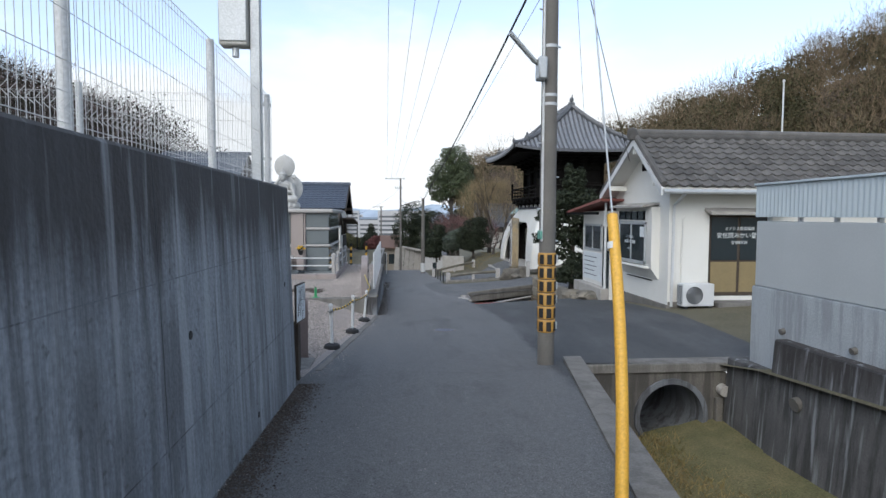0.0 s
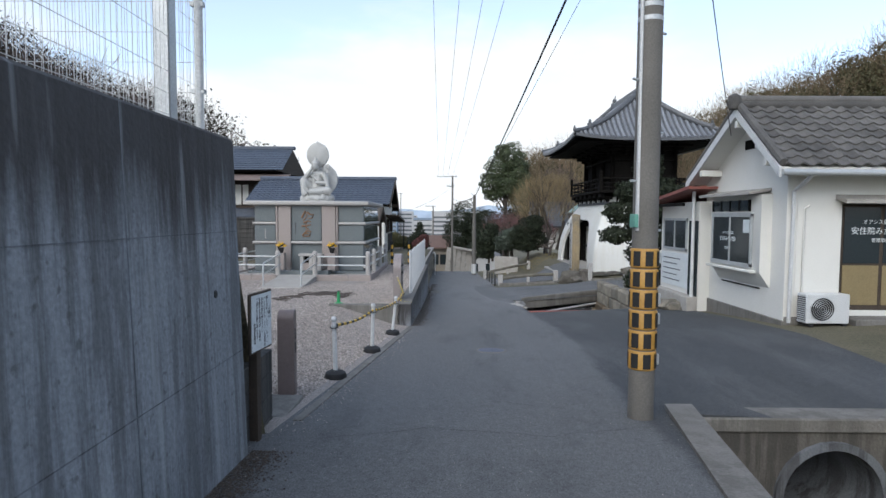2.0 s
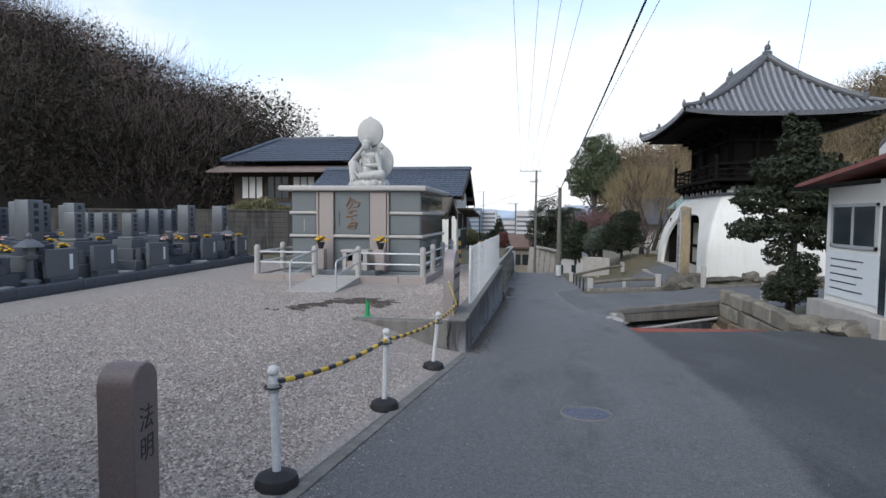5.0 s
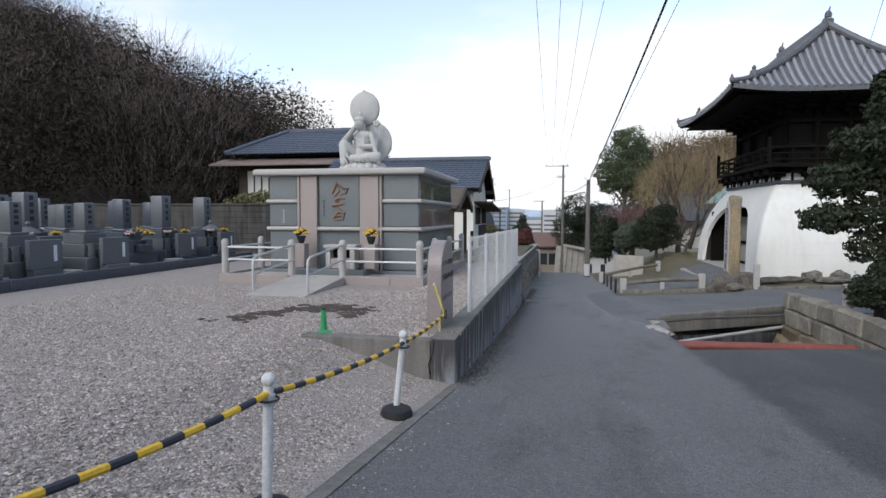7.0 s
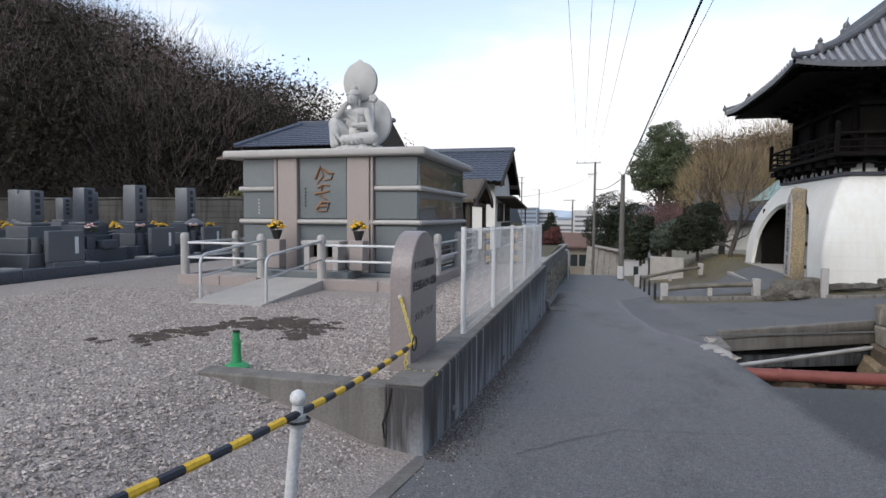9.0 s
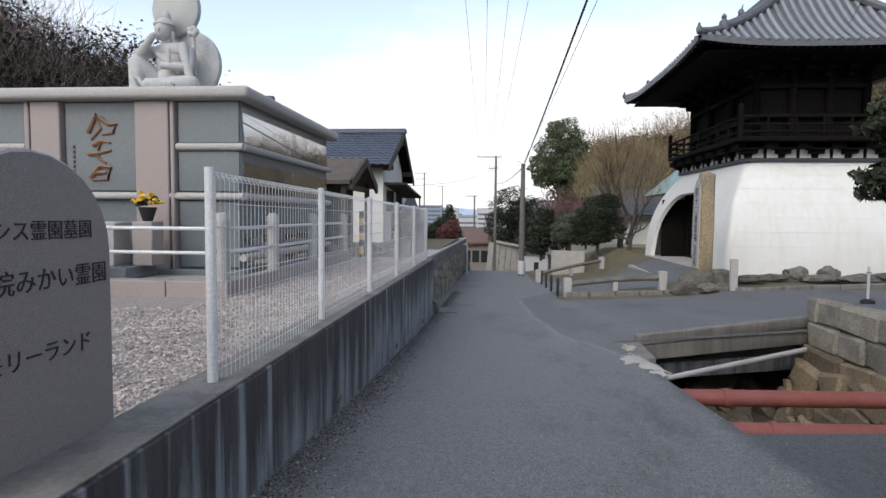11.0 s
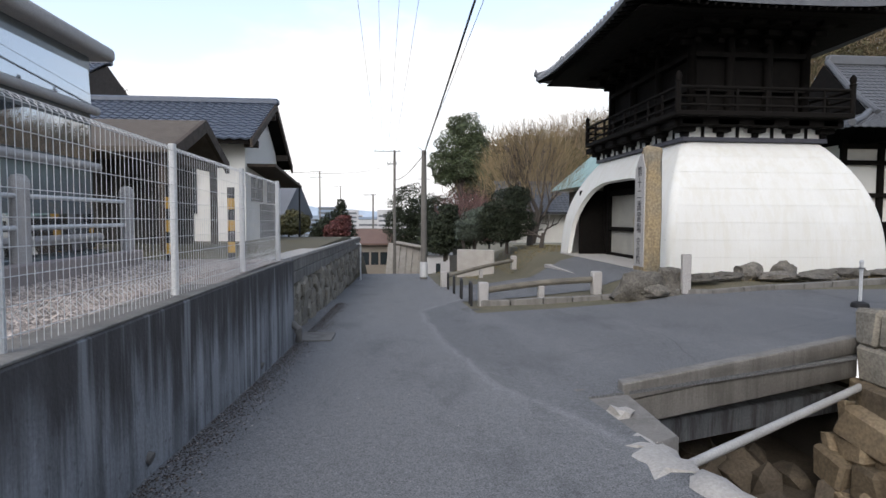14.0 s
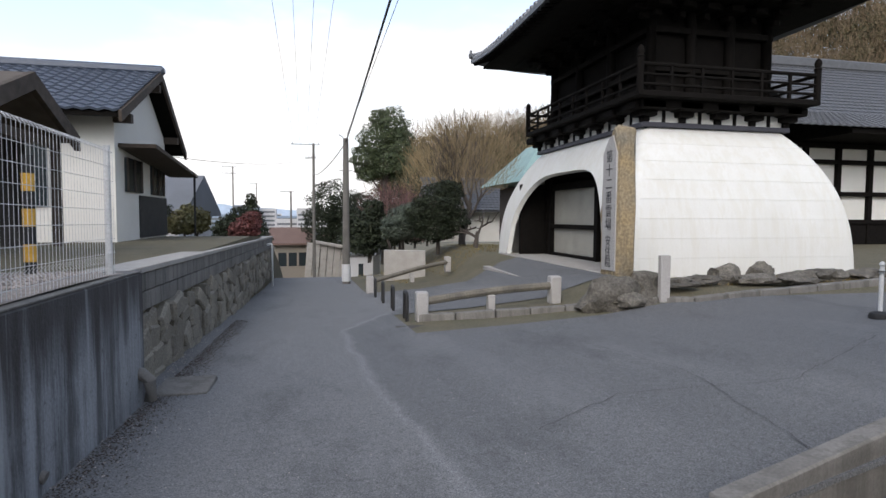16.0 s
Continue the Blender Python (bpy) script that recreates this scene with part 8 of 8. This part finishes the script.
# ---- hills ----
def hill(name, table, near, far, sign, mat, label):
    """Ridge heights by bearing (degrees from +y), seen from the lane."""
    bm = bmn()
    rows = []
    lo, hi = table[0][0], table[-1][0]
    for i in range(49):
        th = lo + (hi - lo) * i / 48
        top = float(np.interp(th, [a for a, b in table], [b for a, b in table]))
        col = []
        for j in range(15):
            d = near + (far * 1.6 - near) * j / 14
            k = smooth(near, far, d) - 0.35 * smooth(far, far * 1.6, d)
            x, y = sign * d * math.sin(radians(th)), 6 + d * math.cos(radians(th))
            col.append(bm.verts.new((x, y, hill_z(table, near, far, th, d))))
        rows.append(col)
    for a, b in zip(rows, rows[1:]):
        for j in range(14):
            bm.faces.new((a[j], b[j], b[j + 1], a[j + 1]))
    return solid(name, bm, mat, label, "hillside", "structure", angle=80)
def hill_z(table, near, far, th, d):
    top = float(np.interp(th, [a for a, b in table], [b for a, b in table]))
    return -0.9 + (top + 0.9) * (smooth(near - 8, far, d) - 0.35 * smooth(far, far * 1.6, d)) + 1.2 * noise.noise((th * 0.2, d * 0.08, 3))
LEFT = [(8, -11), (14, -9), (20, -4), (23, 0.3), (27, 4.6), (34, 9.0), (41, 12.4), (50, 15), (65, 17.5), (100, 19)]
RIGHT = [(6, 1), (9, 5.5), (13, 9.5), (22, 14), (32, 24.5), (43, 36), (60, 42), (100, 42)]
M_LEAF_HILL = mk("far_woodland_leaf", (0.055, 0.062, 0.028), (0.11, 0.085, 0.05), 0.05, 0.75, 0.0, island=0.4, spec=0.15)
M_HILL = mk("leaf_mould", (0.075, 0.058, 0.042), (0.05, 0.042, 0.032), 0.3, 0.95, 0.5, fine=6)
hill("hill_west", LEFT, 36, 75, -1, M_HILL, "wooded hillside behind the cemetery")
hill("hill_east", RIGHT, 95, 165, 1, M_HILL, "wooded hillside beyond the temple")
def woods(name, table, near, far, sign, n_ever, n_bare, leaf, mat, twig, scale, seed, label, lo, hi, skip=None):
    g = random.Random(seed)
    blobs, bare, used = [], [], 0
    for k in range(n_ever + n_bare):
        th, d = g.uniform(lo, hi), near + (far * 1.08 - near) * g.random() ** 0.75
        x, y = sign * d * math.sin(radians(th)), 6 + d * math.cos(radians(th))
        if skip and skip(x, y):
            continue
        z = hill_z(table, near, far, th, d)
        s = scale * g.uniform(0.7, 1.35)
        if k < n_ever:
            for q in range(3):
                blobs.append(((x + g.uniform(-1, 1) * s, y + g.uniform(-1, 1) * s, z + s * g.uniform(0.7, 2.2)), (s * g.uniform(0.6, 1.1), s * g.uniform(0.6, 1.1), s * g.uniform(0.5, 1.0))))
        else:
            bare.append(((x, y, z), 1.3 * s, 3.3 * s))
    tagged(new(name, leaf_mesh(name, blobs, len(blobs) * leaf[0], leaf[1], mat, seed, shell=0.6, gap=0.2)), label, "woods", kind="stuff")
    tagged(new("bare_" + name, twig_mesh("bare_" + name, bare, leaf[2], leaf[3], leaf[4], twig, seed + 1)), "bare winter trees on the " + label.split(" on the ")[-1], "woods", kind="stuff")
# western slope: leaf colour already holds its shade
woods("west_woods", LEFT, 34, 75, -1, 500, 460, (420, 0.13, 330, 0.9, 0.012), M_LEAF_SHADED, M_TWIG, 2.5, 41, "dark evergreen trees on the western hillside", 17, 82, lambda x, y: x > -18.5 and y < 48)
woods("east_woods", RIGHT, 92, 165, 1, 380, 640, (250, 0.32, 200, 1.9, 0.03), M_LEAF_HILL, mk("brown_winter_twig", (0.2, 0.145, 0.085), (0.14, 0.1, 0.065), 0.08, 0.9, 0.0, island=0.4), 3.6, 43, "olive evergreen trees on the eastern hillside", 7, 75)

# ---- distance: lower town and far mountains ----
gt = random.Random(12)
M_TOWN = [mk("town_wall", (0.5, 0.5, 0.5), (0.42, 0.42, 0.43), 0.3, 0.9, 0, island=0.0), mk("town_wall_blue", (0.26, 0.32, 0.4), (0.22, 0.28, 0.34), 0.3, 0.9, 0), mk("town_wall_tan", (0.3, 0.27, 0.23), (0.25, 0.22, 0.19), 0.3, 0.9, 0)]
M_TROOF = [mk("town_roof_grey", (0.16, 0.17, 0.19), (0.12, 0.13, 0.14), 0.5, 0.8, 0), mk("town_roof_brown", (0.12, 0.1, 0.085), (0.09, 0.078, 0.068), 0.5, 0.8, 0), mk("town_roof_red", (0.17, 0.11, 0.09), (0.13, 0.085, 0.07), 0.5, 0.8, 0)]
def town_house(x, y, w, d, h, kind, z=None):
    z = prof(y) if z is None else z
    t = thing("town_house", x, y, z, "distant small house with a pitched tiled roof", "house", "houses of the town below", rz=gt.uniform(-20, 20))
    part("wall", box(bmn(), -w / 2, w / 2, -d / 2, d / 2, -2, h), M_TOWN[kind % 3], t)
    part("roof", prism(bmn(), [(-d / 2 - 0.5, h - 0.2), (0, h + d * 0.3), (d / 2 + 0.5, h - 0.2), (d / 2 + 0.5, h - 0.4), (-d / 2 - 0.5, h - 0.4)], "x", -w / 2 - 0.5, w / 2 + 0.5), M_TROOF[kind % 3], t)
    for k in range(3):
        part("window", box(bmn(), -w / 2 + w * (0.2 + 0.28 * k) - 0.4, -w / 2 + w * (0.2 + 0.28 * k) + 0.4, -d / 2 - 0.05, -d / 2, h * 0.35, h * 0.7), M_GLASS_DARK, t)
for k in range(34):
    y = gt.uniform(85, 330)
    town_house(gt.uniform(-0.28, 0.1) * y + gt.uniform(-3, 3), y, gt.uniform(7, 12), gt.uniform(6, 9), gt.uniform(3.5, 6), k)
town_house(-1.2, 82, 3.6, 4.5, 3.9, 2, -6.6)
town_house(0.6, 86, 4.5, 5, 3.2, 2, -7.0)
town_house(-4.5, 90, 5, 5, 3.4, 1, -7.0)
town_house(-9.5, 58, 7, 7, 3.0, 0, -2.8)
def block(x, y, w, h, m_, z):
    t = thing("apartment_block", x, y, z, "distant multi-storey block in the town below", "apartment block", "blocks of the town below")
    part("wall", box(bmn(), -w / 2, w / 2, -6, 6, 0, h), m_, t)
    for f in range(int(h / 3)):
        part("window_band", box(bmn(), -w / 2 + 0.8, w / 2 - 0.8, -6.06, -6, f * 3 + 1, f * 3 + 2.3), M_GRAVE2, t)
for k in range(14):
    y = gt.uniform(380, 700)
    block(gt.uniform(-0.22, 0.07) * y, y, gt.uniform(16, 40), gt.uniform(12, 30), M_TOWN[k % 2], -22)
block(-44, 430, 16, 27, M_TOWN[1], -20)
block(-34, 440, 18, 25, M_TOWN[0], -20)
block(-20, 470, 30, 22, M_TOWN[1], -22)
bm = bmn()
rows = []
for i in range(81):
    a = radians(-40 + 80 * i / 80)
    hgt = 26 + 22 * noise.noise((i * 0.11, 0.3, 0)) + 10 * noise.noise((i * 0.4, 2, 0))
    x, y = 2600 * math.sin(a), 2600 * math.cos(a)
    rows.append((bm.verts.new((x, y, -60)), bm.verts.new((x * 1.05, y * 1.05, max(10, hgt * 1.6)))))
for a, b in zip(rows, rows[1:]):
    bm.faces.new((a[0], b[0], b[1], a[1]))
solid("backdrop", bm, mk("hazy_mountain", (0.36, 0.43, 0.52), (0.33, 0.4, 0.48), 0.003, 1.0, 0.0, fine=0.02, big=0.001), "pale blue hazy mountains on the horizon", "mountains", "structure")

# ---- poles and wires down the lane ----
def far_pole(x, y, top, arms, label, base=None):
    zb = (prof(y) if base is None else base)
    t = thing("utility_pole", x, y, zb, label, "utility pole", "poles down the lane")
    part("shaft", cyl(bmn(), (0, 0, -0.3), (0, 0, top - zb), 0.15, 0.1, 12), M_POLE, t)
    for dz, w in arms:
        part("crossarm", box(bmn(), -w * 0.85, w * 0.25, -0.05, 0.05, top - zb - dz, top - zb - dz + 0.1), M_GALV, t)
        for k in range(4):
            part("insulator", lathe(bmn(), [(0.03, 0), (0.06, 0.04), (0.03, 0.09), (0.05, 0.13), (0.02, 0.18)], (-w * 0.8 + k * w * 0.33, 0, top - zb - dz + 0.1), n=8), M_WHITEMETAL, t)
    part("step_bolt", cyl(bmn(), (-0.25, 0, top - zb - 1.2), (0.25, 0, top - zb - 1.2), 0.02, n=6), M_GALV, t)
    return t
far_pole(1.05, 70.8, 6.1, ((0.15, 2.2), (1.3, 0.8)), "tall concrete utility pole with crossarms")
p2 = far_pole(2.25, 41.7, 2.75, (), "short concrete utility pole with a white foot")
part("white_sleeve", cyl(bmn(), (0, 0, 0.1), (0, 0, 0.75), 0.17, n=14), M_WHITEMETAL, p2)
part("lamp_bracket", tube(bmn(), [(0, 0, 5.2), (-0.1, 0, 5.5), (-0.25, 0, 5.6)], 0.02, 6), M_GALV, p2)
far_pole(-1.8, 95, 3.0, ((0.15, 1.5),), "distant utility pole with a crossarm")
far_pole(-12, 120, 8.0, ((0.15, 2.0), (1.2, 2.0)), "distant utility pole with crossarms")
far_pole(-13, 170, 8.0, ((0.15, 2.0),), "distant utility pole with a crossarm")
def wire(p, q, sag, r, label="thin overhead power line"):
    p, q = Vector(p), Vector(q)
    pts = [p.lerp(q, k / 20) - Vector((0, 0, sag * 4 * (k / 20) * (1 - k / 20))) for k in range(21)]
    solid("overhead_wire", tube(bmn(), pts, r, 5), M_CABLE, label, "wire", group="overhead wires")
wire((3.2, -12, 9.6), (2.25, 41.65, 2.6), 0.5, 0.024, "thick black overhead cable down to the short pole")
wire((2.25, 41.75, 2.6), (1.1, 70.7, 3.4), 0.3, 0.02, "thick black overhead cable between the lower poles")
for k, (xa, xb) in enumerate(((0.2, -0.6), (1.3, -0.1), (2.2, 0.5), (3.0, 1.1))):
    wire((xa, -12, 11.0), (xb, 70.7, 6.25), 0.6, 0.008)
wire((4.6, -12, 11.0), (2.3, 41.7, 2.9), 0.5, 0.007)
wire((2.2, 7.85, 6.6), (5.95, 14.0, 2.9), 0.15, 0.008, "service wire to the white house")
wire((2.2, 7.85, 9.5), (10.5, 30.5, 5.6), 0.5, 0.007)
wire((-2.6, 36.5, 1.4), (1.1, 70.7, 5.0), 0.4, 0.008)
# walls of the lower lane
lower = thing("wall_lower", 2.0, 73, -4, "leaning pale concrete retaining panels of the lower lane", "wall", kind="structure")
for k in range(6):
    x0 = 0.1 + 0.62 * k
    top = -2.55 - 0.13 * max(0, k - 1)
    bm = bmn()
    prism(bm, [(x0, -6.5), (x0 + 0.58, -6.5), (x0 + 0.93, top - 0.06), (x0 + 0.35, top)], "y", 73 + 0.1 * k, 73.4 + 0.1 * k, 0.02)
    part("panel", bm, M_CONC_LIGHT, lower, world=True)
part("coping", prism(bmn(), [(1.0, -2.6), (4.6, -3.25), (4.6, -3.0), (1.0, -2.35)], "y", 72.9, 74, 0.02), M_CONC_LIGHT, lower, world=True)
gpost = thing("gate_pipe", -0.5, 41.2, prof(41.2), "white bent steel pipe at the end of the stone wall", "pipe")
part("tube", tube(bmn(), [(-0.6, 41.2, -1.2), (-0.45, 41.2, -1.16), (-0.4, 41.2, -1.22), (-0.4, 41.2, prof(41.2) - 0.1)], 0.04, 8), M_WHITEMETAL, gpost, world=True)
bm = bmn()
prism(bm, [(3.7, 41.9), (5.2, 41.2), (5.25, 41.4), (3.75, 42.1)], "z", -3.4, -1.45, 0.02)
solid("wall_garden", bm, M_CONC_LIGHT, "pale low wall beside the temple garden", "wall", "structure")


# ---- wear of the asphalt ----
def crack(pts, w, mat, label, seed):
    g = random.Random(seed)
    bm = bmn()
    fine = []
    for (xa, ya), (xb, yb) in zip(pts, pts[1:]):
        n = max(2, int(math.hypot(xb - xa, yb - ya) / 0.12))
        fine += [(xa + (xb - xa) * k / n + g.gauss(0, 0.012), ya + (yb - ya) * k / n + g.gauss(0, 0.012)) for k in range(n)]
    fine.append(pts[-1])
    prev = None
    for k, (x, y) in enumerate(fine):
        a = fine[max(0, k - 1)]
        b = fine[min(len(fine) - 1, k + 1)]
        d = Vector((b[0] - a[0], b[1] - a[1])).normalized()
        ww = w * g.uniform(0.4, 1.3)
        z = height(x, y) + 0.013
        cur = [bm.verts.new((x - d.y * ww, y + d.x * ww, z)), bm.verts.new((x + d.y * ww, y - d.x * ww, z))]
        if prev:
            bm.faces.new((prev[0], prev[1], cur[1], cur[0]))
        prev = cur
    solid("asphalt_crack", bm, mat, label, "crack", "structure")
M_CRACK = mk("crack_filling", (0.06, 0.06, 0.062), (0.05, 0.05, 0.052), 9, 0.95, 0.3)
for k, pts in enumerate(([(2.2, 7.5), (1.2, 7.2), (0.2, 7.4), (-0.6, 7.1)], [(0.9, 8.3), (1.6, 8.0), (2.1, 7.9)], [(2.6, 23.6), (3.6, 24.2), (5.2, 24.0), (7.5, 25.2)], [(4.0, 22.6), (4.6, 24.6), (4.4, 26.5), (4.0, 27.6)], [(2.0, 9.4), (3.2, 10.2), (3.6, 11.6), (5.2, 12.4)], [(6.0, 23.3), (7.2, 24.1), (9.5, 24.3)], [(0.2, 14.6), (0.9, 15.4), (2.2, 15.7)])):
    crack(pts, 0.0042, M_CRACK, "thin dark crack in the asphalt", k)
litter("road_grit", [(x, y, height(x, y) + 0.006) for x, y in ((edge_left(yy) + 0.2 + (2.6 - edge_left(yy)) * g.random() * (1 if yy < 8 else 1.0), yy) for yy in (g.uniform(1.5, 27) for k in range(2600))) if is_road(x, y)], 0.004, M_PEBBLE, 14, "scattered fine grit on the asphalt", "grit")
